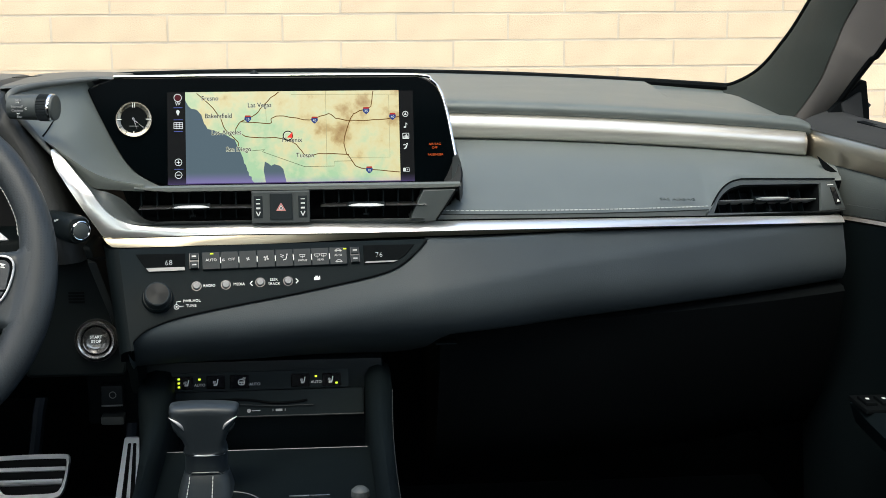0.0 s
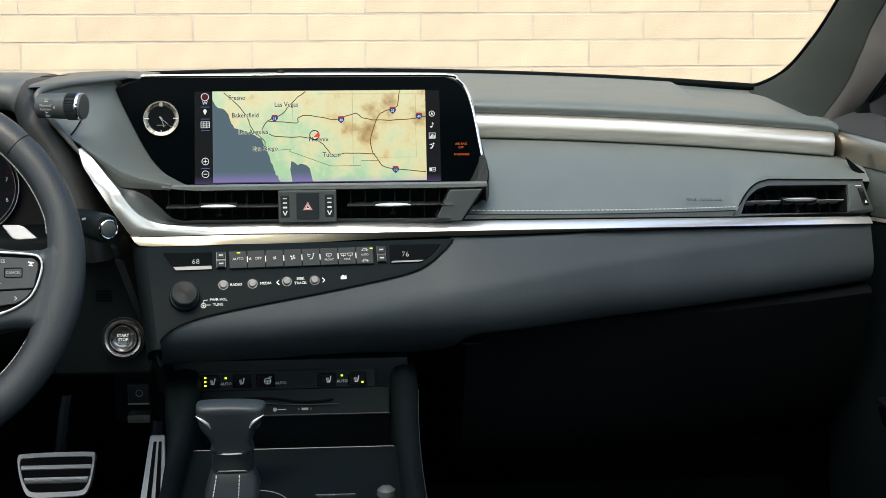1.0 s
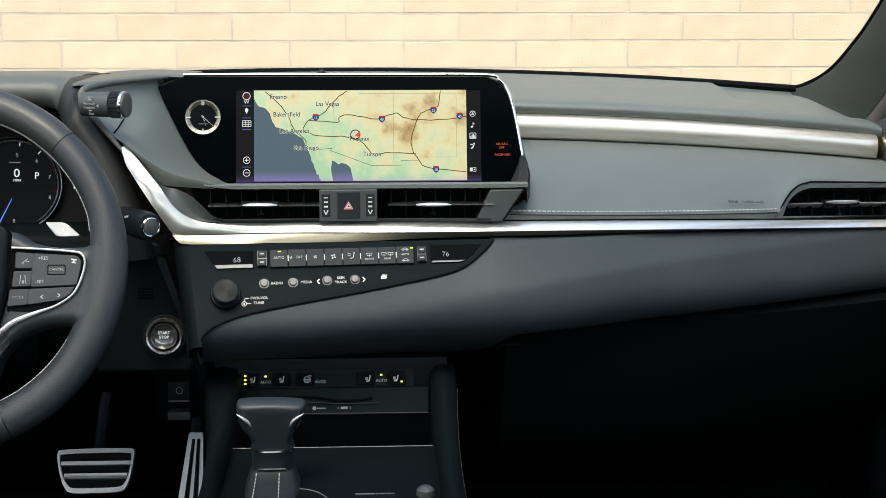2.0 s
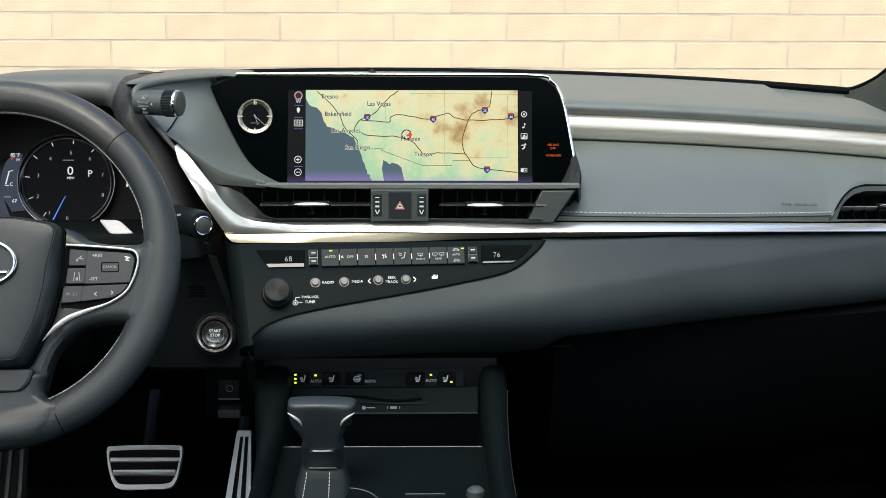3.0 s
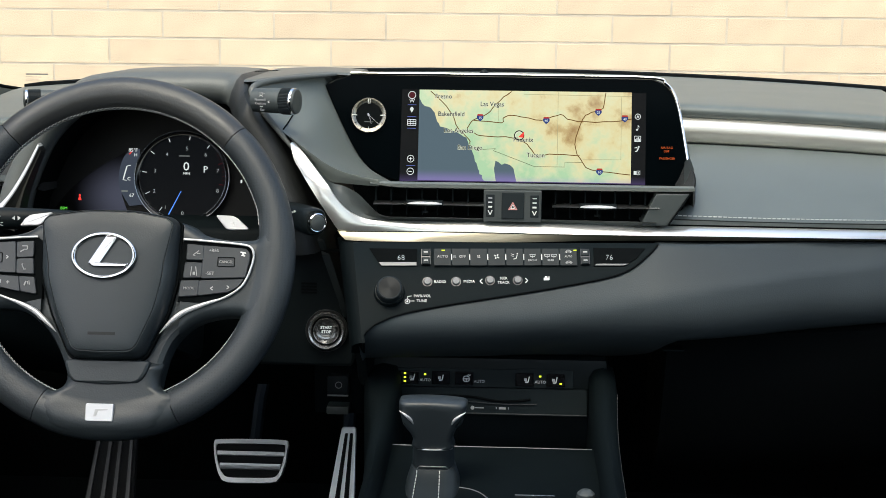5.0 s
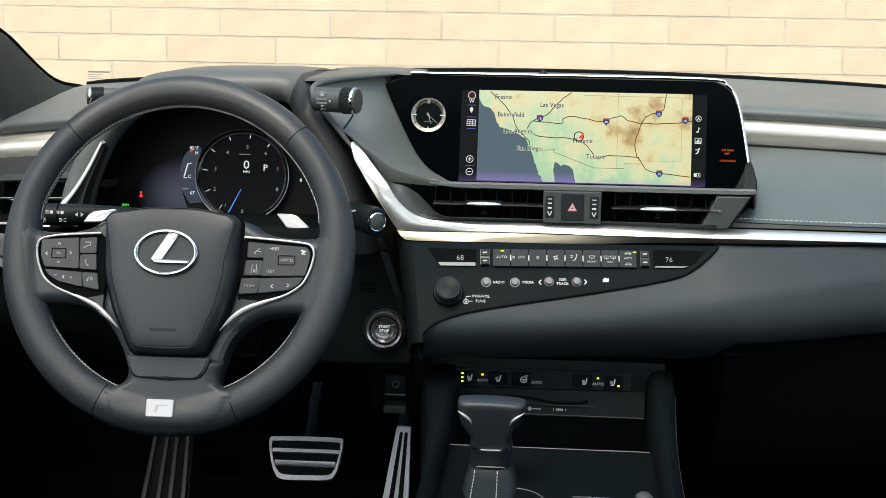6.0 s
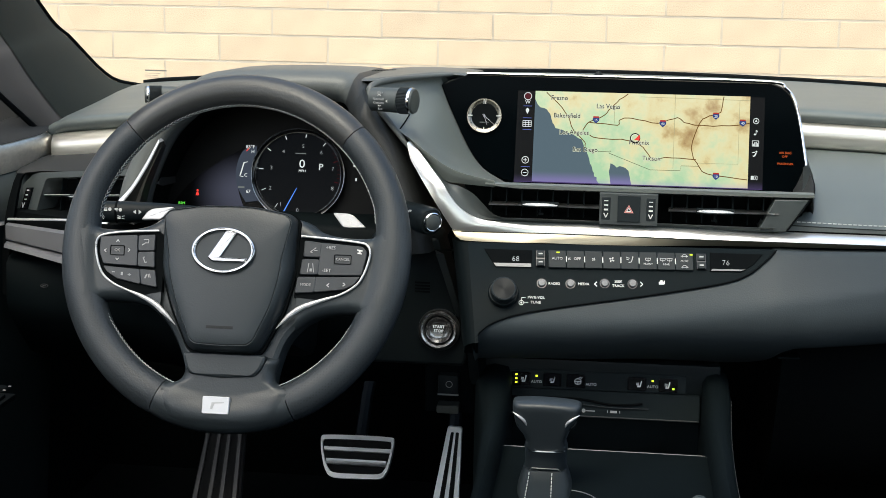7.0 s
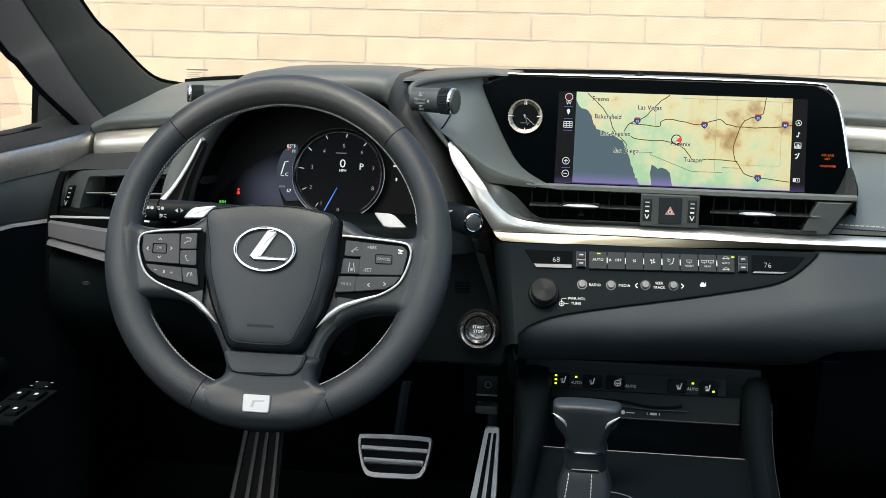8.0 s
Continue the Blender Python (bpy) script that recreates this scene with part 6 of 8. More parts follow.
for sgn, bez in ((-1, bez_l), (1, bez_r)):
    pts = [(x, -0.0150, z) for x, z in curve_through(bez, 5)]
    part("bezel", tube(pts, lambda s: 0.0012 if s < 0.66 else 0.0012 + 0.0022 * math.sin(math.pi * min(1.0, (s - 0.66) / 0.34)) - 0.0009 * (s - 0.66) / 0.34, 10), M_RING, wheel, "bright curved bezel")
    plate = curve_through(bez[:11], 4) + [(sgn * 0.070 + 0.002, -0.040), (sgn * 0.072 + 0.002, 0.020)]
    part("switch_pad", prism(plate, -0.0125, 0.0, 0.001), M_DEEP, wheel, "black switch pad")
PAD_SHAPES = [[(-0.1374, 0.0149), (-0.1002, 0.0176), (-0.0979, -0.0130), (-0.1325, -0.0122), (-0.1373, -0.0006)],
              [(-0.0971, 0.0177), (-0.0800, 0.0192), (-0.0795, 0.0031), (-0.0963, 0.0024)], [(-0.0962, 0.0002), (-0.0795, 0.0012), (-0.0780, -0.0146), (-0.0955, -0.0139)],
              [(-0.1320, -0.0157), (-0.0946, -0.0178), (-0.0922, -0.0325), (-0.1167, -0.0282), (-0.1275, -0.0215)], [(-0.0928, -0.0180), (-0.0770, -0.0184), (-0.0740, -0.0352), (-0.0900, -0.0328)],
              [(0.0805, 0.0191), (0.0973, 0.0175), (0.0969, 0.0032), (0.0800, 0.0032)], [(0.0790, -0.0002), (0.0963, -0.0002), (0.0955, -0.0150), (0.0775, -0.0155)],
              [(0.0993, 0.0172), (0.1400, 0.0146), (0.1443, 0.0100), (0.1443, 0.0048), (0.1407, -0.0135), (0.0978, -0.0148)], [(0.0755, -0.0190), (0.0938, -0.0185), (0.0926, -0.0335), (0.0736, -0.0350)], [(0.0957, -0.0184), (0.1388, -0.0165), (0.1336, -0.0240), (0.1242, -0.0296), (0.0944, -0.0332)]]
M_SWITCH = mat("steering key grey", (0.030, 0.034, 0.039), 0.45, grain=1500, bump=0.1, vary=0.05)
for i, k in enumerate(PAD_SHAPES):
    c = Vector((sum(p[0] for p in k) / len(k), sum(p[1] for p in k) / len(k)))
    k = [tuple(c + (Vector(p) - c) * 1.075) for p in k]
    part("steering_key", prism(round_poly(k, 0.002, 3), -0.0155, -0.012, 0.0010), M_SWITCH, wheel)
for x, z, w, h in ((-0.1190, 0.0016, 0.0156, 0.0106), (0.1212, 0.0012, 0.0180, 0.0100)):
    part("key_frame", add_ring(bmesh.new(), round_rect(x, z, w, h, 0.0015), round_rect(x, z, w - 0.0014, h - 0.0014, 0.0012), -0.0162, -0.0150), M_DEEP, wheel)
M_SYM = mat("grey print", (0.33, 0.33, 0.33), 0.5, vary=0.03)
y = -0.0160
letters("legend", "OK", -0.1190, 0.0016, 0.0042, M_SYM, wheel, y)
chev = lambda x, z, dx, dz, s: [bar(x - dx * s - dz * s, z - dz * s + dx * s, x + dx * s * 0.4, z + dz * s * 0.4, 0.0009), bar(x - dx * s + dz * s, z - dz * s - dx * s, x + dx * s * 0.4, z + dz * s * 0.4, 0.0009)]
marks("pad_arrows", chev(-0.1192, 0.0120, 0, 1, 0.0016) + chev(-0.1185, -0.0082, 0, -1, 0.0016) + chev(-0.1324, 0.0010, -1, 0, 0.0016) + chev(-0.1058, 0.0022, 1, 0, 0.0016), M_SYM_, wheel, y)
marks("volume_marks", [bar(-0.1228, -0.0215, -0.1196, -0.0215, 0.0008), bar(-0.1055, -0.0238, -0.1023, -0.0238, 0.0008), bar(-0.1039, -0.0254, -0.1039, -0.0222, 0.0008), bar(-0.1130, -0.0230, -0.1110, -0.0230, 0.0034)], M_SYM, wheel, y)
marks("phone_mark", [bar(-0.0905, -0.0050, -0.0880, -0.0105, 0.0010), bar(-0.0905, -0.0050, -0.0890, -0.0046, 0.0010), bar(-0.0880, -0.0105, -0.0862, -0.0098, 0.0010)], M_SYM, wheel, y)
marks("back_mark", [bar(-0.0915, 0.0140, -0.0860, 0.0140, 0.0009), bar(-0.0860, 0.0140, -0.0860, 0.0105, 0.0009), bar(-0.0900, 0.0105, -0.0860, 0.0105, 0.0009), bar(-0.0930, 0.0080, -0.0895, 0.0100, 0.0012)], M_SYM, wheel, y)
marks("voice_mark", [bar(-0.0868, -0.0270, -0.0850, -0.0225, 0.0014), bar(-0.0835, -0.0225, -0.0825, -0.0260, 0.0008), bar(-0.0820, -0.0220, -0.0810, -0.0262, 0.0008)], M_SYM, wheel, y)
for word, x, z, s in (("+RES", 0.1079, 0.0128, 0.0048), ("CANCEL", 0.1212, 0.0012, 0.0038), ("-SET", 0.1050, -0.0110, 0.0048), ("MODE", 0.0840, -0.0266, 0.0040)):
    letters("legend", word, x, z, s, M_SYM_ if s > 0.0045 else M_SYM, wheel, y)
marks("pad_arrows", chev(0.1069, -0.0262, -1, 0, 0.0018) + chev(0.1247, -0.0248, 1, 0, 0.0018), M_SYM_, wheel, y)
marks("distance_mark", [bar(0.1355, 0.0118, 0.1412, 0.0108, 0.0012), bar(0.1362, 0.0085, 0.1405, 0.0078, 0.0010), bar(0.1372, 0.0100, 0.1395, 0.0096, 0.0014)], M_PRINT, wheel, y)
marks("voice_mark", [bar(0.0868, 0.0080, 0.0925, 0.0125, 0.0008), bar(0.0868, 0.0080, 0.0890, 0.0072, 0.0010), bar(0.0905, 0.0096, 0.0940, 0.0096, 0.0008)], M_SYM, wheel, y)
marks("lane_mark", [bar(0.0850, -0.0135, 0.0860, -0.0040, 0.0008), bar(0.0915, -0.0135, 0.0900, -0.0040, 0.0008), bar(0.0872, -0.0110, 0.0895, -0.0110, 0.0030)], M_SYM, wheel, y)
# shift paddles
for sgn in (-1, 1):
    shape = [(0.0990, 0.0575), (0.1170, 0.0572), (0.1225, 0.0550), (0.1365, 0.0425), (0.1180, 0.0415), (0.1110, 0.0422)]
    if sgn < 0:
        shape = [(-0.1105, 0.0420), (-0.1046, 0.0510), (-0.0990, 0.0546), (-0.0770, 0.0575), (-0.0743, 0.0562), (-0.0801, 0.0520), (-0.0880, 0.0430)]
    pad = part("shift_paddle", prism(round_poly(shape, 0.003, 4), 0.026, 0.031, 0.0012), mat("satin paddle", (0.52, 0.52, 0.53), 0.35, 0.6, vary=0.03), wheel, "pale satin metal shift paddle")
    if sgn > 0:
        marks("paddle_mark", [bar(0.1155, 0.0495, 0.1215, 0.0480, 0.0008), bar(0.1180, 0.0515, 0.1190, 0.0460, 0.0008)], M_STEEL, pad, 0.0257)

# ---- instrument cluster ----
CL = pose(-0.424, 0.02, 0.89, -12)
cluster = thing("instrument_cluster", "dark instrument cluster with a lit round rev counter", "instrument cluster", CL)
part("face", prism(round_poly([(-0.185, 0.085), (0.115, 0.095), (0.150, 0.040), (0.155, -0.070), (-0.185, -0.070)], 0.03), 0.006, 0.03, 0.002), M_LENS, cluster, "matte black face")
m_hoop = mat("smoked ring", (0.34, 0.35, 0.37), 0.26, 0.9, vary=0.05)
oval = pose(0, 0, -0.0016) @ Matrix.Diagonal((1.0, 1.0, 0.972, 1.0))
part("dial_ring", lathe([(0.0606, 0.006), (0.0606, -0.004), (0.0600, -0.0052), (0.0592, -0.0048), (0.0588, -0.002), (0.0588, 0.006)], oval, 96), m_hoop, cluster, "smoked metal ring")
part("ring_channel", lathe([(0.0588, 0.000), (0.0566, 0.0012), (0.0548, 0.0012)], oval, 96), M_GLOSS, cluster, "glossy black channel")
part("inner_ring", lathe([(0.0552, 0.004), (0.0551, -0.0012), (0.0544, -0.0018), (0.0538, -0.0008), (0.0536, 0.005)], oval, 96), m_hoop, cluster, "thin smoked ring")
part("dial", lathe([(0.0, 0.0045), (0.0545, 0.0045), (0.0545, 0.008)], oval, 72), glow("dial face", (0.012, 0.014, 0.019), 0.3), cluster, "dark rev counter dial")
M_DIMRED = glow("dim red", (0.30, 0.02, 0.03), 0.25)
M_NUMERAL = glow("grey numeral", (0.78, 0.81, 0.84), 0.8)
for i in range(41):
    if i % 5 and i < 33:
        continue
    v = i / 5
    a = radians(236 - 30.9 * v)
    long = i % 5 == 0
    r0, r1 = (0.0465 if long else 0.0495), 0.0525
    if i >= 33:
        m_tick = M_DIMRED
    else:
        m_tick = M_WHITE_GLOW if 5 < i < 33 else M_NUMERAL
    marks("tick", [bar(r0 * math.cos(a), r0 * math.sin(a), r1 * math.cos(a), r1 * math.sin(a), 0.0008 if long else 0.0004)], m_tick, cluster, 0.0036)
for n, x, z in ((1, -0.0221, -0.0393), (2, -0.0364, -0.0191), (3, -0.0360, 0.0065), (4, -0.0211, 0.0274), (5, 0.0041, 0.0349), (6, 0.0277, 0.0275), (7, 0.0432, 0.0074), (8, 0.0436, -0.0176), (0, -0.0001, -0.0464)):
    letters("numeral", str(n), x, z, 0.0070, M_NUMERAL, cluster, 0.0036, swell=-0.00020)
letters("speed", "0", 0.0035, 0.0122, 0.0152, M_WHITE_GLOW, cluster, 0.0036, wide=1.1)
letters("unit", "MPH", 0.0039, 0.0036, 0.0046, M_WHITE_GLOW, cluster, 0.0036)
letters("gear", "P", 0.0278, 0.0090, 0.0118, M_WHITE_GLOW, cluster, 0.0036)
marks("needle", [[(-0.0193, -0.0500), (-0.0181, -0.0506), (-0.0021, -0.0185), (-0.0026, -0.0182)]], M_BLUE, cluster, 0.0034, label="blue needle")
marks("dial_word", [bar(-0.006, 0.0258, 0.008, 0.0258, 0.0012)], M_DIM_GLOW, cluster, 0.0036)
# side crescent with the temperature gauge
cres = curve_through([(-0.0560, 0.0340), (-0.0735, 0.0270), (-0.0815, 0.0060), (-0.0800, -0.0170), (-0.0680, -0.0380)], 6) + curve_through([(-0.0500, -0.0360), (-0.0590, -0.0180), (-0.0608, 0.0030), (-0.0570, 0.0230)], 6)
part("crescent", prism(cres, 0.0044, 0.006), glow("crescent grey", (0.055, 0.065, 0.095), 0.9), cluster, "blue-grey lit crescent", smooth=False)
# lens haze beside the crescent, painted as a fading emission
wedge = curve_through([(-0.0740, 0.0300), (-0.104, 0.012), (-0.140, -0.015), (-0.170, -0.052)], 5) + curve_through([(-0.066, -0.052), (-0.074, -0.036), (-0.080, -0.015), (-0.081, 0.005)], 5)
part("sheen", prism(wedge, 0.0048, 0.006), fading_glow("sheen", (0.060, 0.062, 0.095), 1.0, (-0.074, -0.026), (0.068, 0.056)), cluster, "faint blue-grey haze painted as a glow", smooth=False)
letters("legend", "85°F", -0.0620, 0.0313, 0.0062, M_WHITE_GLOW, cluster, -0.0056)
letters("legend", "H", -0.0585, 0.0253, 0.0056, M_WHITE_GLOW, cluster, -0.0056)
letters("legend", "C", -0.0665, -0.0047, 0.0060, M_WHITE_GLOW, cluster, -0.0056)
letters("legend", "67", -0.0625, -0.0253, 0.0060, M_WHITE_GLOW, cluster, -0.0056)
marks("gauge_bar", [bar(-0.0760, -0.0040, -0.0718, 0.0120, 0.0014), bar(-0.0718, 0.0120, -0.0670, 0.0130, 0.0008), bar(-0.0770, -0.0050, -0.0720, -0.0060, 0.0008)], M_WHITE_GLOW, cluster, 0.0036)
marks("gauge_bar", [bar(-0.0690, 0.0270, -0.0655, 0.0310, 0.0012)], M_RED, cluster, 0.0036)
marks("odometer_bar", [bar(-0.078, -0.0195, -0.070, -0.0195, 0.0022)], M_DIM_GLOW, cluster, 0.0036)
marks("belt_lamp", [ellipse(-0.1308, -0.0255, 0.0014, 0.0014, 12), [(-0.1330, -0.0318), (-0.1286, -0.0318), (-0.1298, -0.0272), (-0.1318, -0.0272)]], M_RED, cluster, 0.0036, label="red seat belt lamp")
letters("legend", "BSM", -0.1508, -0.0425, 0.0050, M_GREEN, cluster, 0.0036)
marks("side_mark", [bar(0.0690, 0.0120, 0.0725, 0.0120, 0.0022), bar(0.0725, -0.0050, 0.0745, -0.0050, 0.0040)], M_WHITE_GLOW, cluster, 0.0036)

# ---- hood over the instruments ----
hood = thing("instrument_hood", "black stitched leather hood over the instruments", "instrument hood", pose(-0.424, 0.1, 0.9))
outer = curve_through([(-0.640, 0.840), (-0.625, 0.900), (-0.585, 0.965), (-0.545, 1.004), (-0.520, 1.0185), (-0.480, 1.0235), (-0.417, 1.0255), (-0.349, 1.0250), (-0.3200, 1.0195), (-0.3060, 1.000), (-0.2790, 0.9680), (-0.2600, 0.935), (-0.2380, 0.880), (-0.224, 0.835)], 5)
inner = curve_through([(-0.600, 0.836), (-0.590, 0.880), (-0.565, 0.935), (-0.535, 0.968), (-0.510, 0.981), (-0.475, 0.988), (-0.417, 0.991), (-0.360, 0.989), (-0.336, 0.980), (-0.322, 0.962), (-0.308, 0.930), (-0.298, 0.900), (-0.282, 0.860), (-0.268, 0.832)], 5)
rows = []
for (xo, zo), (xi, zi) in zip(outer, inner):
    lift = max(0.0, zo - 0.84)
    g = min(1.0, max(0.0, (xo + 0.345) / 0.04))
    g = g * g * (3 - 2 * g)
    yf = g * (-0.188 + 0.24 * max(0.0, zo - 0.86)) + (1 - g) * min(-0.070, -0.075 + 0.10 * max(0.0, zo - 0.86))
    drop = 0.02 if zo > 0.99 else 0.0
    rows.append([(xi, 0.06, zi - 0.012), (xi, yf + 0.02, zi), (xi * 0.85 + xo * 0.15, yf + 0.006, zi * 0.85 + zo * 0.15), (xi * 0.5 + xo * 0.5, yf, zi * 0.5 + zo * 0.5), (xi * 0.15 + xo * 0.85, yf + 0.007, zi * 0.15 + zo * 0.85), (xo, yf + 0.03, zo), (xo, 0.10, zo - 0.004), (xo, 0.20, zo - drop * 1.3)])
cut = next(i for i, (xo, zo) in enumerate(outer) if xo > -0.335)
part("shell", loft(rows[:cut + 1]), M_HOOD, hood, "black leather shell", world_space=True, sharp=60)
# the leg continues the shell; its shade is in the darker leather colour
part("leg", loft(rows[cut:]), M_LEG_SHADED, hood, "leg beside the instruments, shade in its colour", world_space=True, sharp=60)
part("back_wall", box(-0.63, -0.25, 0.075, 0.085, 0.80, 0.985), M_DEEP, hood, world_space=True)
part("lower_wall", box(-0.62, -0.255, -0.03, 0.06, 0.800, 0.828, 0.004), M_PLASTIC, hood, world_space=True)
seam = [(-0.322 + 0.018 * s, -0.03 + 0.18 * s, 1.0255 - 0.010 * s) for s in span(0, 1, 12)]
part("stitching", stitches(bmesh.new(), seam, 0.004, 0.003, 0.0006), M_PLASTIC, hood, world_space=True)
# shoulder from the hood across to the screen
rows = []
for s in span(0, 1, 14):
    x = -0.322 + 0.118 * s
    zt = 1.0215 + 0.0025 * math.sin(math.pi * s)
    y0 = -0.106 - 0.005 * s / 0.144 if s < 0.144 else (-0.111 + 0.115 * (s - 0.144) / 0.568 if s < 0.712 else 0.004 + 0.005 * (s - 0.712) / 0.288)
    rows.append([(x, y0 + 0.03, zt - 0.004), (x, y0 + 0.002, zt - 0.0036), (x, y0, zt - 0.0024), (x, y0 + 0.003, zt - 0.0006), (x, y0 + 0.02, zt), (x, 0.14, zt - 0.004), (x, 0.22, zt - 0.02), (x, 0.16, zt - 0.03)])
part("shoulder", loft(rows), M_HOOD, hood, world_space=True, sharp=60)

rim = curve_through([(-0.2290, 0.002, 1.0210), (-0.2620, -0.043, 1.0205), (-0.2900, -0.090, 1.0198), (-0.3075, -0.115, 1.0150), (-0.3090, -0.123, 1.0040), (-0.2990, -0.132, 0.9925), (-0.2840, -0.144, 0.9775), (-0.2680, -0.156, 0.9610), (-0.2570, -0.164, 0.9500)], 6)
part("pocket_rim", tube(rim, lambda s: 0.0022 + 0.0022 * math.sin(math.pi * s), 10), M_HOOD, hood, "black rounded rim of the knob pocket", world_space=True, sharp=60)
# black skin added over the shell's inner side to darken it
liner = []
for xi, zi in inner:
    x, z = xi + (-0.435 - xi) * 0.012, zi + (0.89 - zi) * 0.012
    g = min(1.0, max(0.0, (xi + 0.345) / 0.04))
    liner.append([(x, -0.115 * g - 0.045 * (1 - g), z), (x, 0.06, z - 0.012)])
part("liner", loft(liner, closed=False), M_DEEP, hood, "black skin over the inner side of the hood", world_space=True)

# ---- drive mode and traction knobs on the hood ----
DK = pose(-0.2715, -0.165, 1.0033, 0, 0, -15)
k = thing("drive_mode_knob", "black ribbed drive mode knob with a chrome ring", "knob", DK, "knobs on the instrument hood")


def turned_x(profile, n=48):
    """Turned about the x axis: profile of (x, radius)."""
    rows = [[(x, r * math.cos(2 * math.pi * i / n), r * math.sin(2 * math.pi * i / n)) for i in range(n)] for x, r in profile]
    return loft(rows)


def ribbed_x(x0, x1, r, n=104):
    rows = []
    for x, s in ((x0, 0.93), (x0 + 0.001, 1.0), (x1, 1.0)):
        rows.append([(x, r * s * (1 if i % 4 < 2 else 0.94) * math.cos(math.pi * i / n), r * s * (1 if i % 4 < 2 else 0.94) * math.sin(math.pi * i / n)) for i in range(2 * n)])
    return loft(rows)


def drive_knob(k, r, x0, x1, x2):
    part("stem", turned_x([(x0, r * 0.88), (x1, r * 0.94)]), M_VENT, k, "charcoal stem")
    part("grip", ribbed_x(x1, x2, r), M_KEY, k, "ribbed black grip")
    part("ring", turned_x([(x2 - 0.001, r * 0.97), (x2, r * 1.0), (x2 + 0.0014, r * 1.0), (x2 + 0.0026, r * 0.955), (x2 + 0.0027, r * 0.93)]), M_CHROME, k, "chrome ring")
    part("cap", turned_x([(x2, r * 0.935), (x2 + 0.0040, r * 0.93), (x2 + 0.0050, r * 0.90), (x2 + 0.0053, r * 0.84), (x2 + 0.0050, r * 0.40)]), M_BLOCK, k, "smooth grey cap")


drive_knob(k, 0.0149, -0.030, 0.0035, 0.0165)
for word, x, z, s in (("S/S+", -0.0150, 0.0085, 0.0038), ("Normal/", -0.0165, 0.0018, 0.0040), ("Custom", -0.0165, -0.0022, 0.0040), ("Eco", -0.0150, -0.0092, 0.0036)):
    letters("legend", word, x, z, s, M_SYM, k, -0.0150 + abs(z) * 0.25)
marks("mode_arrow", [bar(-0.0175, 0.0058, -0.0155, 0.0070, 0.0006), bar(-0.0155, 0.0070, -0.0135, 0.0058, 0.0006), bar(-0.0075, 0.0, -0.0055, 0.0012, 0.0006), bar(-0.0075, 0.0, -0.0055, -0.0012, 0.0006), bar(-0.0170, -0.0048, -0.0152, -0.0060, 0.0006), bar(-0.0152, -0.0060, -0.0134, -0.0048, 0.0006)], M_PRINT, k, -0.0150)
k = thing("traction_knob", "black ribbed traction knob with a chrome ring", "knob", pose(-0.5985, 0.03, 0.984, 0, 0, 195), "knobs on the instrument hood")
drive_knob(k, 0.0115, -0.04, 0.004, 0.020)

# ---- wiper and light stalks ----
st = thing("wiper_stalk", "black wiper stalk with a chrome-ringed end cap", "stalk", pose(-0.2224, -0.232, 0.8790, 0, 0, -56))
rows = []
for x, s in ((-0.090, 0.80), (-0.040, 0.95), (-0.012, 1.0), (-0.003, 0.97), (-0.0005, 0.86)):
    rows.append([(x, 0.0135 * s * math.copysign(abs(math.cos(2 * math.pi * i / 32)) ** 0.7, math.cos(2 * math.pi * i / 32)), 0.0150 * s * math.copysign(abs(math.sin(2 * math.pi * i / 32)) ** 0.7, math.sin(2 * math.pi * i / 32))) for i in range(32)])
part("arm", loft(rows), M_PLASTIC, st, "black moulded arm", sharp=50)
part("ring", turned_x([(-0.002, 0.0105), (0.001, 0.0108), (0.0035, 0.0106), (0.0045, 0.0096), (0.0040, 0.0084)]), M_CHROME, st, "chrome ring")
part("end_cap", turned_x([(0.000, 0.0084), (0.0046, 0.0083), (0.0054, 0.0070), (0.0056, 0.001)]), M_BLOCK, st, "dark grey cap")
marks("wiper_mark", [ellipse(-0.0300, 0.0080, 0.0022, 0.0012, 12), ellipse(-0.0255, 0.0092, 0.0018, 0.0012, 12), bar(-0.031, 0.0082, -0.022, 0.0102, 0.0010)], M_PRINT, st, -0.0138)
st = thing("light_stalk", "black light stalk with white lamp symbols", "stalk", pose(-0.575, -0.185, 0.869, 0, 0, 4))
part("arm", loft([[(x, 0.012 * s * math.cos(2 * math.pi * i / 20), 0.0125 * s * math.sin(2 * math.pi * i / 20)) for i in range(20)] for x, s in ((-0.055, 0.92), (-0.05, 1.0), (0.0, 1.0), (0.04, 0.9), (0.08, 0.7))]), M_PLASTIC, st)
part("collar", turned_x([(-0.0155, 0.0128), (-0.0145, 0.0130), (-0.0135, 0.0128)]), M_DEEP, st)
sig = []
for x, z in ((-0.0205, 0.0048), (-0.0085, 0.0045)):
    sig += [ellipse(x, z, 0.0020, 0.0020, 12)] + [bar(x - 0.0065, z + d, x - 0.0030, z + d, 0.0007) for d in (-0.0014, 0, 0.0014)]
sig += [ellipse(-0.0300, -0.0042, 0.0014, 0.0014, 12)] + [bar(-0.0300 + 0.002 * math.cos(a), -0.0042 + 0.002 * math.sin(a), -0.0300 + 0.0032 * math.cos(a), -0.0042 + 0.0032 * math.sin(a), 0.0006) for a in span(0, 5.5, 7)]
sig += [bar(-0.0120, -0.0042 + d, -0.0085, -0.0042 + d * 0.6, 0.0007) for d in (-0.0018, 0, 0.0018)] + [bar(-0.0070, -0.0042 + d * 0.6, -0.0040, -0.0042 + d, 0.0007) for d in (-0.0018, 0.0018)]
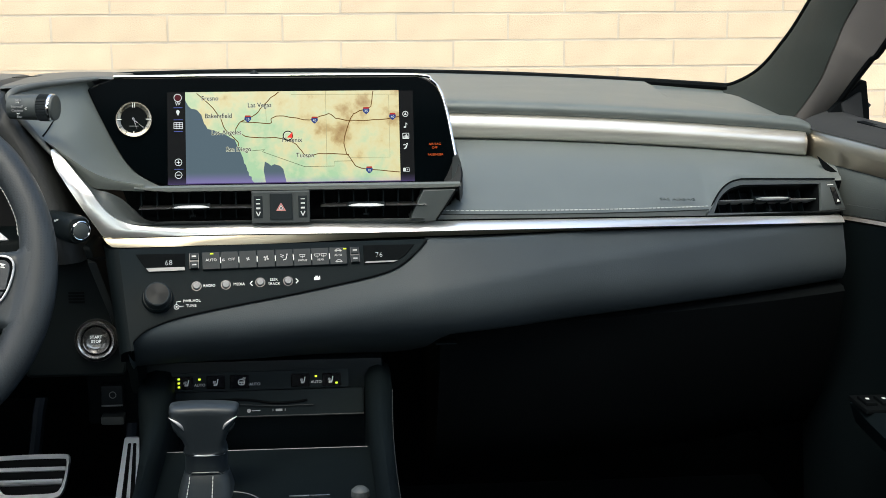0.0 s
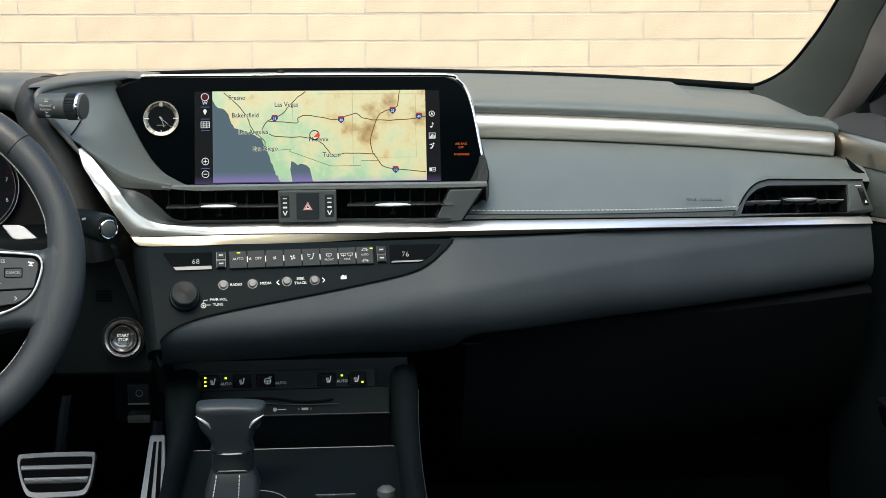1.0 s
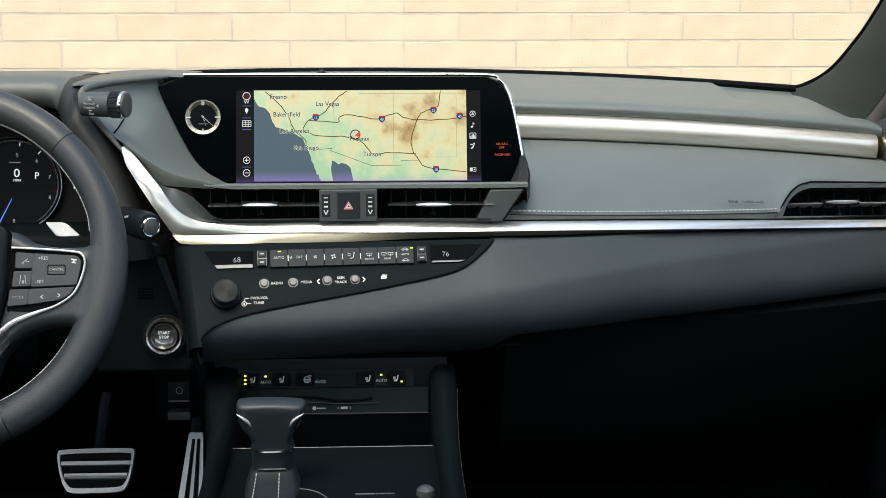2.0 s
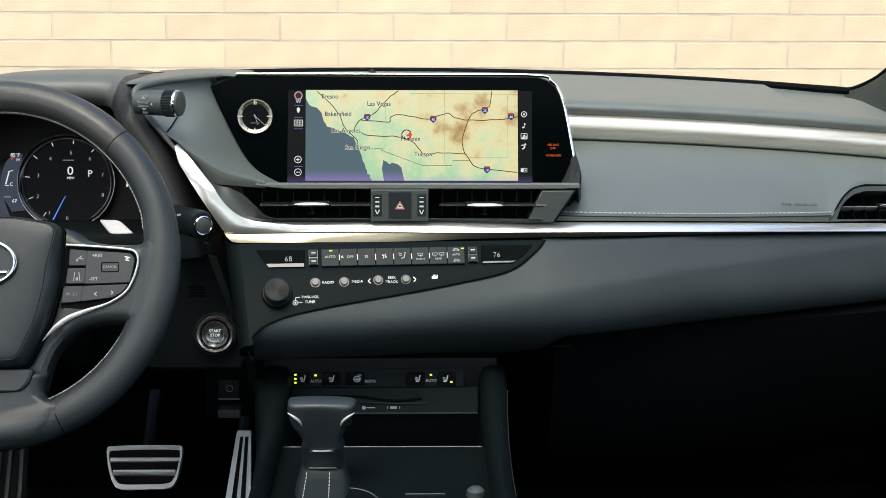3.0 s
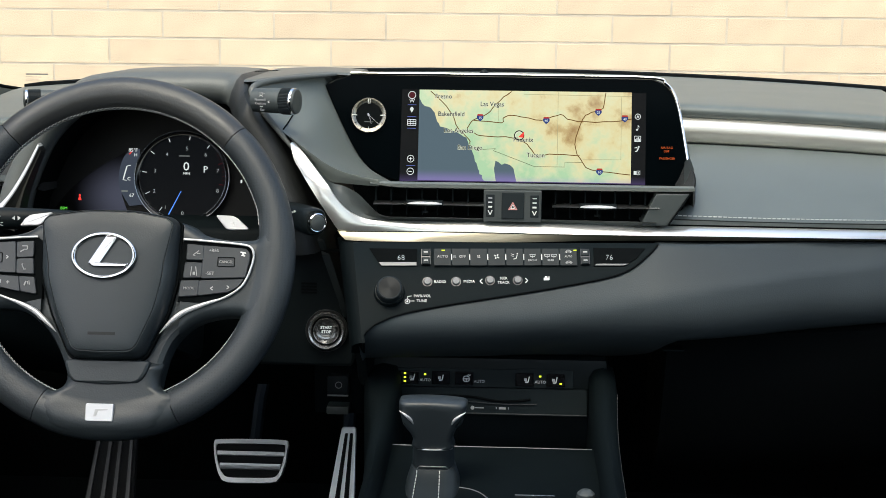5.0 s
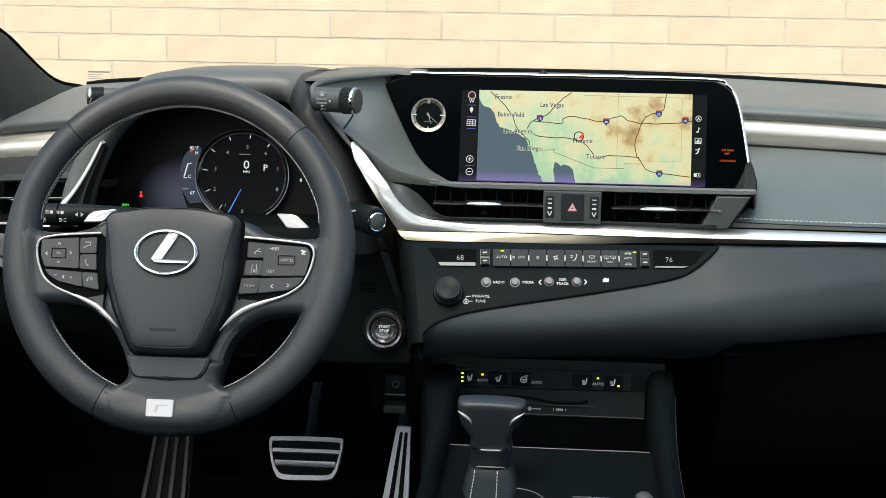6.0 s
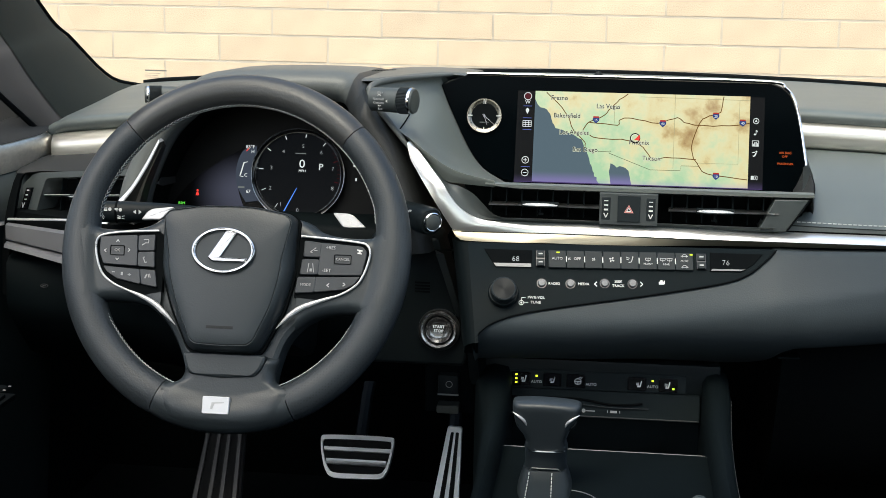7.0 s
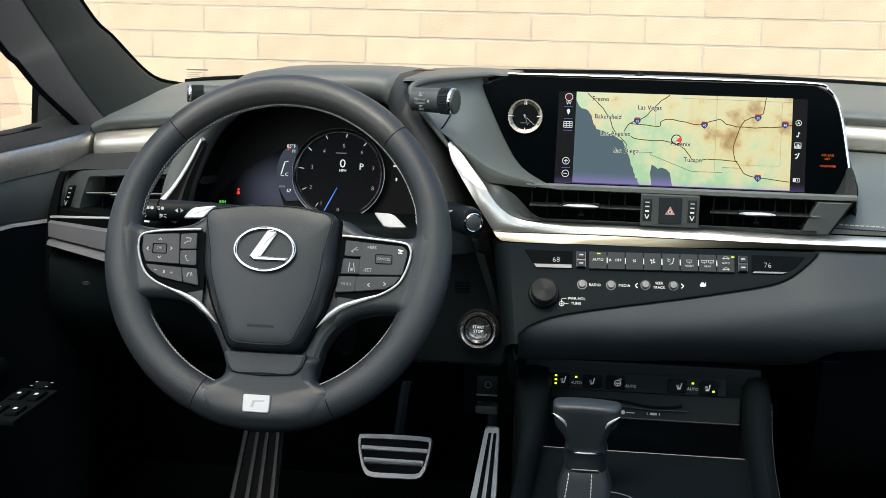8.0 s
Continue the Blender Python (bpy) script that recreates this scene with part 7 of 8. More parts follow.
sig += [[(0.0060, 0.0025), (0.0095, 0.0050), (0.0095, 0.0000)], [(0.0160, 0.0025), (0.0125, 0.0050), (0.0125, 0.0000)]]
marks("lamp_signs", sig, M_PRINT, st, -0.0122)

# ---- start button and its panel ----
shape = round_poly([(-0.300, 0.850), (-0.222, 0.850), (-0.206, 0.790), (-0.186, 0.715), (-0.190, 0.700), (-0.300, 0.700)], 0.006)
column = part("column_panel", prism(shape, -0.166, -0.10, 0.004), M_PLASTIC, dashboard, "black panel beside the column", world_space=True)
for z in (0.797, 0.7935, 0.790, 0.7865):
    part("grille_slot", box(-0.2485, -0.231, -0.1668, -0.160, z - 0.0011, z + 0.0011), M_DEEP, column, world_space=True)
rows = [[(-0.226, -0.165, 0.835), (-0.222, -0.19, 0.835), (-0.214, -0.185, 0.835)], [(-0.211, -0.165, 0.79), (-0.2075, -0.185, 0.79), (-0.201, -0.18, 0.79)], [(-0.202, -0.165, 0.76), (-0.200, -0.170, 0.76), (-0.194, -0.17, 0.76)]]
part("fin", loft(rows), M_KEY, column, world_space=True)
part("seam", box(-0.262, -0.195, -0.1665, -0.16, 0.8345, 0.836), M_DEEP, column, world_space=True)
start = thing("start_button", "round engine start button with a chrome ring", "button", pose(-0.2195, -0.170, 0.7435, -6))
part("well", lathe([(0.0240, 0.006), (0.0240, -0.002), (0.0233, -0.0035), (0.0222, -0.002), (0.0215, 0.004)], n=64), mat("smoked trim", (0.07, 0.072, 0.075), 0.3, 0.5, vary=0.05), start, "smoked bright surround")
part("ring", lathe([(0.0216, 0.002), (0.0214, -0.0050), (0.0200, -0.0072), (0.0180, -0.0066), (0.0168, -0.0048), (0.0164, 0.002)], n=64), mat("dark chrome", (0.58, 0.58, 0.59), 0.25, 0.9, vary=0.05), start, "dark chrome ring")
part("button", lathe([(0.0150, 0.004), (0.0150, -0.0056), (0.0145, -0.0066), (0.0136, -0.0064), (0.0118, -0.0052), (0.0080, -0.0045), (0.0, -0.0043)], n=48), mat("start cap", (0.30, 0.30, 0.305), 0.22, 0.85, vary=0.1, coat=0.5), start, "dark glossy cap")
letters("legend", "START", 0, 0.0038, 0.0046, M_WHITE_GLOW, start, -0.0049)
letters("legend", "STOP", 0, -0.0010, 0.0046, M_WHITE_GLOW, start, -0.0049)
marks("engine_bar", [bar(-0.0045, -0.0058, 0.0045, -0.0058, 0.0020)], M_SYM, start, -0.0049)


# ---- centre console ----
console = thing("centre_console", "black centre console with an open tray", "console", pose(-0.03, -0.3, 0.3))
ST = pose(-0.04, -0.2, 0.70, -10)
part("face", box(-0.170, 0.098, -0.195, -0.15, 0.655, 0.722, 0.004), M_PLASTIC, console, world_space=True)
for sgn, x0, side_x in ((-1, -0.132, (-0.176, -0.168, -0.156, -0.150, -0.150, -0.150)), (1, 0.078, (0.108, 0.107, 0.103, 0.100, 0.100, 0.100))):
    rows, seam = [], []
    for (y, z), x1 in zip(((-0.18, 0.716), (-0.24, 0.708), (-0.32, 0.690), (-0.45, 0.682), (-0.75, 0.675), (-1.0, 0.670)), side_x):
        rows.append([(x0, y, z - 0.06), (x0, y, z - 0.012), (x0 + sgn * 0.005, y, z - 0.003), ((x0 + x1) / 2, y, z), (x1 - sgn * 0.003, y, z - 0.006), (x1, y, z - 0.016), (x1, y, 0.30), (x0, y, 0.30)])
        seam.append((x1 - sgn * 0.0005, y - 0.001, z - 0.011))
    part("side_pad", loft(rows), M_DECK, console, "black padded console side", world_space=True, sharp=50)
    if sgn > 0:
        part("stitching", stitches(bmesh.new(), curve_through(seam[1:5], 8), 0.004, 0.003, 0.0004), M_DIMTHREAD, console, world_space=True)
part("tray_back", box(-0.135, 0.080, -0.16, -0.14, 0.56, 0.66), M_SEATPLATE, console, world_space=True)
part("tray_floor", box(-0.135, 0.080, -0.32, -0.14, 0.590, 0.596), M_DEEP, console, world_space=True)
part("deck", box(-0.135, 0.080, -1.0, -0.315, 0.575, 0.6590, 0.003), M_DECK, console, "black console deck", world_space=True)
part("deck_edge", tube([(x, -0.3155, 0.6585) for x in span(-0.132, 0.076, 4)], 0.0006, 6), M_SILL, console, "thin bright edge", world_space=True)
part("deck_line", box(-0.004, 0.034, -0.4585, -0.4565, 0.6585, 0.6600, 0.0004), M_STEEL, console, "thin bright line", world_space=True)
part("lid_latch", lathe([(0.0, -0.010), (0.005, -0.0092), (0.0085, -0.006), (0.009, 0.0)], pose(0.0630, -0.462, 0.6585, -90), 24), M_BLOCK, console, "grey rounded lid latch", world_space=True)
arc = curve_through([(-0.085, -0.446, 0.6592), (-0.060, -0.440, 0.6592), (-0.040, -0.450, 0.6592), (-0.026, -0.475, 0.6592)], 8)
part("cup_rim", tube(arc, 0.0006, 6), M_SILL, console, "bright cup holder rim", world_space=True)

seat_panel = thing("seat_heater_panel", "black seat heater switch panel with lime lamps", "switch panel", ST)
part("plate", prism(round_poly([(-0.1015, 0.0100), (0.1005, 0.0106), (0.1005, -0.0092), (-0.1015, -0.0106)], 0.0015), 0.0, 0.012, 0.001), M_SEATPLATE, seat_panel)
part("lower_plate", prism(round_poly([(-0.1130, -0.0112), (0.1170, -0.0105), (0.1170, -0.0390), (-0.1130, -0.0400)], 0.003), 0.001, 0.012, 0.002), M_SEATPLATE, seat_panel)
for x0, x1 in ((-0.0930, -0.0722), (-0.0576, -0.0374), (-0.0318, -0.0110), (0.0357, 0.0565), (0.0702, 0.0911)):
    part("heater_key", prism(round_rect((x0 + x1) / 2, -0.0004, x1 - x0, 0.0148, 0.001), -0.0030, 0.002, 0.0008), M_GLOSS, seat_panel)
seat = lambda x, z, s: [bar(x - 0.45 * s, z - 0.80 * s, x + 0.60 * s, z - 0.80 * s, 0.36 * s), bar(x + 0.55 * s, z - 0.75 * s, x + 0.95 * s, z + 1.10 * s, 0.36 * s), bar(x - 0.35 * s, z - 0.42 * s, x + 0.42 * s, z - 0.42 * s, 0.14 * s)] + [bar(x + k * s, z - 0.30 * s, x + (k + 0.08) * s, z + 0.55 * s, 0.15 * s) for k in (-0.62, -0.30, 0.02)]
for x in (-0.0800, -0.0480, 0.0480, 0.0790):
    marks("seat_icon", seat(x, -0.0005, 0.0034), M_PRINT, seat_panel, -0.0034)
part("wheel_icon", add_ring(bmesh.new(), ellipse(-0.0190, -0.0008, 0.0040, 0.0036, 24), ellipse(-0.0190, -0.0008, 0.0031, 0.0028, 24), -0.0034, -0.0028), M_PRINT, seat_panel, smooth=False)
marks("wheel_icon_spokes", [bar(-0.0225, -0.0008, -0.0155, -0.0008, 0.0010), bar(-0.0190, -0.0008, -0.0190, -0.0040, 0.0010), bar(-0.0178, 0.0030, -0.0160, 0.0046, 0.0007), bar(-0.0160, 0.0025, -0.0142, 0.0041, 0.0007)], M_PRINT, seat_panel, -0.0034)
for x, z in ((-0.0650, -0.0034), (-0.0044, -0.0037), (0.0637, -0.0030)):
    letters("legend", "AUTO", x, z, 0.0044, M_PRINT, seat_panel, -0.0004)
for x, z in ((-0.0653, 0.0031), (0.0634, 0.0034), (-0.0876, 0.0041), (-0.0876, -0.0004), (-0.0876, -0.0047), (0.0862, -0.0041)):
    marks("indicator_lamp", [round_rect(x, z, 0.0026, 0.0020, 0.0003, 2)], M_LIME, seat_panel, -0.0036 if abs(x) > 0.07 else -0.0005, label="lime indicator lamp")
swoosh = curve_through([(-0.1000, -0.0215), (-0.0220, -0.0205), (0.0150, -0.0250), (0.0400, -0.0245), (0.0530, -0.0225)], 8)
part("slot", tube([(x, 0.0, z) for x, z in swoosh], 0.0016, 6), M_DEEP, seat_panel)
part("slot_edge", tube([(x, -0.0008, z - 0.0022) for x, z in curve_through([(-0.03, -0.0235), (0.0150, -0.0262), (0.0400, -0.0262), (0.0600, -0.0260)], 8)], 0.0007, 6), M_KEY, seat_panel)
marks("slot_sign", [ellipse(-0.0115, -0.0333, 0.0022, 0.0022, 14), bar(-0.0085, -0.0333, 0.0010, -0.0333, 0.0010)], M_SYM, seat_panel, 0.0004)
marks("radio_sign", [bar(0.0180, -0.0332, 0.0255, -0.0332, 0.0026), bar(0.0150, -0.0345, 0.0150, -0.0319, 0.0006), bar(0.0285, -0.0345, 0.0285, -0.0319, 0.0006)], M_SYM, seat_panel, 0.0004)
part("lower_edge", tube([(x, -0.0005, -0.0396) for x in span(-0.112, 0.116, 10)], 0.0010, 6), M_KEY, seat_panel)

# ---- gear selector ----
shifter = thing("gear_selector", "black leather gear selector with bright flanks", "gear selector", pose(-0.0835, -0.42, 0.6165))
shape = [(-0.0305, 0.1290), (-0.0328, 0.1245), (-0.0315, 0.1150), (-0.0285, 0.1040), (-0.0225, 0.0960), (-0.0192, 0.0880), (-0.0180, 0.0790), (0.0180, 0.0790), (0.0188, 0.0880), (0.0212, 0.0970), (0.0262, 0.1080), (0.0312, 0.1180), (0.0328, 0.1235), (0.0308, 0.1278), (0.0200, 0.1295), (0.0, 0.1305), (-0.0200, 0.1302)]
shape = curve_through(shape, 3, True)
rows = []
for y, k, dz in ((-0.0262, 0.50, -0.001), (-0.0268, 0.68, 0.000), (-0.0262, 0.82, 0.000), (-0.0240, 0.92, 0.0), (-0.0190, 0.985, 0.0), (-0.010, 1.0, 0.0), (0.000, 1.0, -0.001), (0.010, 0.95, -0.003), (0.015, 0.80, -0.006)):
    rows.append([(x * k, y + 0.010 * max(0.0, (0.107 - z) / 0.05) - 0.003 * max(0.0, (z - 0.107) / 0.024), 0.096 + (z - 0.096) * (0.55 + 0.45 * k) + dz) for x, z in shape])
part("knob", loft(rows), M_LEATHER, shifter, "smooth black leather knob", sharp=70)
for sgn in (-1, 1):
    edge = curve_through([(sgn * 0.0180, -0.0262, 0.1065), (sgn * 0.0205, -0.0285, 0.1120), (sgn * 0.0255, -0.0290, 0.1165), (sgn * 0.0318, -0.0265, 0.1200)], 6)
    flank = part("flank", tube(edge, lambda s: 0.0003 + 0.0012 * math.sin(math.pi * s), 8), M_RING, shifter, "bright metal flank", sharp=60)
    part("flank_inset", tube(curve_through([(sgn * 0.0205, -0.0225, 0.1030), (sgn * 0.0255, -0.0235, 0.1070), (sgn * 0.0290, -0.0205, 0.1120)], 6), lambda s: 0.0006 + 0.0012 * math.sin(math.pi * s), 10), M_PLASTIC, shifter, "black inset", sharp=60)
part("collar", loft([[(0.0204 * k * math.cos(2 * math.pi * i / 28), 0.0172 * k * math.sin(2 * math.pi * i / 28), z) for i in range(28)] for z, k in ((0.056, 0.96), (0.060, 1.0), (0.0785, 1.0), (0.080, 0.97))]), M_KEY, shifter, "fine-ribbed black collar")
part("base_arc", tube([(0.0182 * math.cos(a), -0.006 + 0.0165 * math.sin(a), 0.0775 + 0.0030 * abs(math.sin(a))) for a in span(math.pi * 1.06, math.pi * 1.94, 20)], 0.0008, 8), M_RING, shifter, "bright arc round the base of the knob")
part("collar_ring", tube([(0.0206 * math.cos(2 * math.pi * i / 36), 0.0175 * math.sin(2 * math.pi * i / 36), 0.0792) for i in range(36)], 0.0005, 6, True), M_STEEL, shifter)
part("collar_clip", tube([(-0.0150, -0.0150, 0.0592), (-0.0125, -0.0180, 0.0622), (0.0125, -0.0180, 0.0622), (0.0150, -0.0150, 0.0592)], 0.0006, 6), M_STEEL, shifter, "bright clip")
rows = []
for z, w, front in ((0.036, 0.0270, 0.072), (0.0430, 0.0262, 0.062), (0.0475, 0.0250, 0.046), (0.0520, 0.0236, 0.032), (0.0560, 0.0222, 0.0225), (0.0592, 0.0212, 0.0186)):
    ring = []
    for i in range(36):
        c, q = math.cos(2 * math.pi * i / 36), math.sin(2 * math.pi * i / 36)
        ring.append((w * math.copysign(abs(c) ** 0.6, c), (front if q < 0 else 0.0186) * math.copysign(abs(q) ** 0.6, q), z))
    rows.append(ring)
part("boot", loft(rows), M_KEY, shifter, "black leather boot", sharp=60)
bm = bmesh.new()
for x in (-0.0150, 0.0070):
    stitches(bm, [(x, -0.0196, 0.0585), (x, -0.0232, 0.0560), (x * 1.04, -0.0325, 0.0520), (x * 1.08, -0.0465, 0.0475), (x * 1.12, -0.0622, 0.0432)], 0.0034, 0.0018, 0.0005)
tagged(part("stitching", bm, M_THREAD, shifter, "pale stitching"), kind="stuff")

# parking brake switch under the start panel
pb = thing("parking_brake_switch", "black parking brake switch under the dashboard", "switch", pose(-0.215, -0.10, 0.655))
part("key", box(-0.0125, 0.0125, -0.004, 0.03, -0.008, 0.016, 0.002), M_KEY, pb)
part("lip", box(-0.0130, 0.0135, -0.010, 0.02, -0.030, -0.020, 0.002), M_VENT, pb)
part("edge", box(-0.0125, 0.0125, -0.0055, -0.003, -0.0085, -0.0070), M_SYM, pb)
part("mount", box(-0.03, 0.03, 0.01, 0.12, -0.035, 0.06, 0.004), M_DECK, pb)
part("sign", add_ring(bmesh.new(), ellipse(0.001, 0.005, 0.0042, 0.0042, 20), ellipse(0.001, 0.005, 0.0034, 0.0034, 20), -0.0046, -0.004), M_SYM, pb, smooth=False)

# ---- pedals ----
M_RUBBER = mat("pedal rubber", (0.012, 0.012, 0.012), 0.8, grain=300, bump=0.3)
brake = thing("brake_pedal", "metal brake pedal with black rubber bars", "pedal", pose(-0.409, 0.38, 0.392, -24), "foot pedals")
M_PEDAL = mat("pedal metal", (0.74, 0.74, 0.72), 0.34, 0.4, grain=500, bump=0.06, vary=0.06)
rim_out = curve_through([(-0.0590, 0.0290), (-0.0500, 0.0325), (-0.0020, 0.0340), (0.0480, 0.0335), (0.0560, 0.0300), (0.0556, 0.0150), (0.0520, -0.0080), (0.0470, -0.0230), (0.0370, -0.0318), (0.0, -0.0335), (-0.0370, -0.0330), (-0.0480, -0.0235), (-0.0540, -0.0080), (-0.0585, 0.0120)], 4, True)
rim_in = [(x * 0.935 - 0.0001, (z - 0.0005) * (0.80 if z > 0 else 0.78) + 0.0005) for x, z in rim_out]
part("frame", add_ring(bmesh.new(), rim_out, rim_in, -0.003, 0.012), M_PEDAL, brake, "bright metal frame", sharp=60)
part("backing", prism(rim_in, 0.003, 0.012), M_RUBBER, brake, "black rubber pad")
for z, h, w, lean in ((0.0118, 0.0074, 0.0535, 0.0), (-0.0080, 0.0098, 0.0485, -0.0003)):
    rows = [[(x, 0.004, z - h / 2), (x, -0.0030 - lean, z - h / 2 + 0.0006), (x, -0.0036 - lean, z - h * 0.36), (x, -0.0036, z + h * 0.36), (x, -0.0030, z + h / 2 - 0.0006), (x, 0.004, z + h / 2)] for x in span(-w, w - 0.002, 8)]
    part("bar", loft(rows), M_PEDAL, brake, "bright metal bar", sharp=40)
part("arm", tube([(0, 0.012, 0.0), (0, 0.05, 0.10), (0, 0.12, 0.19), (0, 0.17, 0.25)], 0.010, 8), M_PLASTIC, brake)
acc = thing("accelerator_pedal", "tall metal accelerator pedal with black slots", "pedal", pose(-0.262, 0.36, 0.37, -20, 0, 0), "foot pedals")
shape = [(-0.006, 0.084), (0.016, 0.084), (0.018, -0.10), (-0.034, -0.10)]
part("plate", prism(round_poly(shape, 0.004), 0.0, 0.01, 0.002), M_PEDAL, acc, "brushed metal plate")
for f in (0.25, 0.60):
    x0, x1 = -0.006 + 0.022 * f, -0.034 + 0.052 * f
    part("rubber_bar", prism(round_poly([(x0, 0.074), (x0 + 0.0045, 0.074), (x1 + 0.009, -0.095), (x1, -0.095)], 0.002), -0.003, 0.001, 0.0008), M_RUBBER, acc, "black rubber bar")
part("arm", tube([(0, 0.01, 0.0), (0, 0.05, 0.10), (0, 0.12, 0.19), (0, 0.17, 0.24)], 0.010, 8), M_PLASTIC, acc)
rest_ = thing("footrest", "dark ribbed driver footrest plate", "footrest", pose(-0.632, 0.38, 0.36, -25), "foot pedals")
M_DARKSTEEL = mat("dark ribbed metal", (0.10, 0.10, 0.10), 0.45, 0.9, vary=0.1)
part("plate", prism(round_poly([(-0.026, 0.075), (0.036, 0.075), (0.040, -0.095), (-0.045, -0.095)], 0.005), 0.004, 0.015), M_RUBBER, rest_)
for f in (0.0, 0.33, 0.60, 0.9):
    x0, x1 = -0.024 + 0.056 * f, -0.042 + 0.076 * f
    part("rib", prism(round_poly([(x0, 0.073), (x0 + 0.005, 0.073), (x1 + 0.007, -0.093), (x1, -0.093)], 0.001), 0.0, 0.006, 0.001), M_DARKSTEEL, rest_, "dark metal rib")


# ---- doors, built as front sections beside the dashboard, running back past the seats ----
def door(name, side, xe, label):
    """xe: where the door meets the dashboard's end."""
    d = thing(name, label, "car door", pose(xe + side * 0.06, -0.5, 0.3), kind="structure")
    ys = [0.10, 0.06, 0.02, -0.03, -0.08, -0.15, -0.25, -0.40, -0.70, -1.10, -1.60]

    def bulge(y):
        f = max(0.0, min(1.0, (0.07 - y) / 0.11))
        return 0.068 * f + 0.02 * max(0.0, min(1.0, (-0.04 - y) / 0.3))

    def run(nm, prof, material, lab=""):
        rows = []
        for y in ys:
            x = xe + side * bulge(y)
            rows.append([(x + side * dx, y, z) for dx, z in prof(y)])
        return part(nm, loft(rows), material, d, lab, world_space=True, sharp=50)

    z0 = 0.956 if side > 0 else 0.944
    line, rise = (0.8352, 0.019) if side > 0 else (0.8147, 0.0155)
    if side > 0:
        heads, feet = [0.906, 0.9284, 0.9323, 0.9377, 0.9414, 0.944], [0.872, 0.8900, 0.8942, 0.8985, 0.9023, 0.906]
    else:
        heads, feet = [0.884, 0.9105, 0.9140, 0.9185, 0.9245, 0.929], [0.855, 0.8716, 0.8745, 0.8795, 0.8855, 0.889]
    head = lambda y: float(np.interp(y, [-0.60, -0.0300, 0.0045, 0.0345, 0.0695, 0.10], heads))
    foot_ = lambda y: float(np.interp(y, [-0.60, -0.0300, 0.0045, 0.0345, 0.0695, 0.10], feet))
    ledge = lambda y: [(0.058, head(y) - 0.04), (0.058, head(y) + rise - 0.0025), (0.050, head(y) + rise), (0.030, head(y) + rise - 0.0006), (0.010, head(y) + rise * 0.6), (0.0, head(y) + rise * 0.32), (-0.004, head(y) + 0.0010), (0.01, head(y) - 0.001)]
    run("ledge", ledge, M_LEDGE, "dark padded window ledge")
    tall = lambda y, s: head(y) + (foot_(y) - head(y)) * s
    run("satin_band", lambda y: [(0.06, head(y) + 0.001), (0.0, head(y)), (-0.0035, tall(y, 0.16)), (-0.0030, tall(y, 0.50)), (0.003, foot_(y)), (0.06, foot_(y) - 0.004)], M_BAND_BROWNED if side > 0 else M_SATIN, "brushed satin band")
    run("upper_pad", lambda y: [(0.06, foot_(y) + 0.001), (0.006, foot_(y)), (0.001, foot_(y) - 0.008), (-0.004, line + 0.030), (0.004, line + 0.0015), (0.06, line + 0.0015)], M_DOORPAD, "charcoal padded panel")
    run("bright_line", lambda y: [(0.06, line), (0.004, line), (0.002, line - 0.0046), (0.06, line - 0.006)], M_SATIN if side > 0 else M_RING, "thin satin line")
    run("lower_pad", lambda y: [(0.06, line - 0.0075), (0.004, line - 0.0075), (0.006, 0.74), (0.014, 0.60), (0.03, 0.34), (0.10, 0.30), (0.10, line - 0.0075)], M_DECK, "black lower door panel")
    seam = [(xe + side * (bulge(y) - 0.0035), y, line + 0.0165) for y in (0.02, 0.0, -0.03, -0.08, -0.15)]
    part("stitching", stitches(bmesh.new(), seam, 0.004, 0.002, 0.0004), M_DIMTHREAD, d, world_space=True)
    rows = []
    for y in (-0.12, -0.2, -0.35, -0.6, -1.0):
        x = xe + side * (bulge(y) + 0.01)
        w = (0.05 if side < 0 else 0.085) + 0.03 * min(1.0, (-0.12 - y) / 0.2)
        za = 0.664 if side < 0 else 0.638
        rows.append([(x + side * 0.01, y, za - 0.004), (x - side * w * 0.9, y, za), (x - side * w, y, za - 0.009), (x - side * w * 0.9, y, za - 0.034), (x + side * 0.01, y, za - 0.10)])
    part("armrest", loft(rows), M_DECK, d, "black padded armrest", world_space=True, sharp=50)
    rows = []
    for y in span(-0.30, 0.034, 12):
        x, z = xe + side * bulge(y), head(y) + rise + 0.0003
        rows.append([(x + side * 0.026, y, z - 0.0012), (x + side * 0.034, y, z - 0.0004), (x + side * 0.034, y, z - 0.004), (x + side * 0.026, y, z - 0.004)])
    part("window_slot", loft(rows), M_DEEP, d, "black demister slot", world_space=True)
    glass = []
    for s in span(0, 1, 4):
        glass.append([(xe + side * (0.135 - 0.13 * s), y + (0.05 - 0.5 * s if i == 0 else 0), z0 - 0.01 + 0.43 * s) for i, y in enumerate((0.12, -1.6))])
    g = part("window", loft(glass, closed=False), M_SIDEGLASS, d, "clear door glass", world_space=True)
    g.visible_shadow = False
    return d


door_1 = door("door_1", 1, 0.672, "black padded passenger door with a satin champagne band")
door_2 = door("door_2", -1, -0.776, "black padded driver door with a satin silver band")

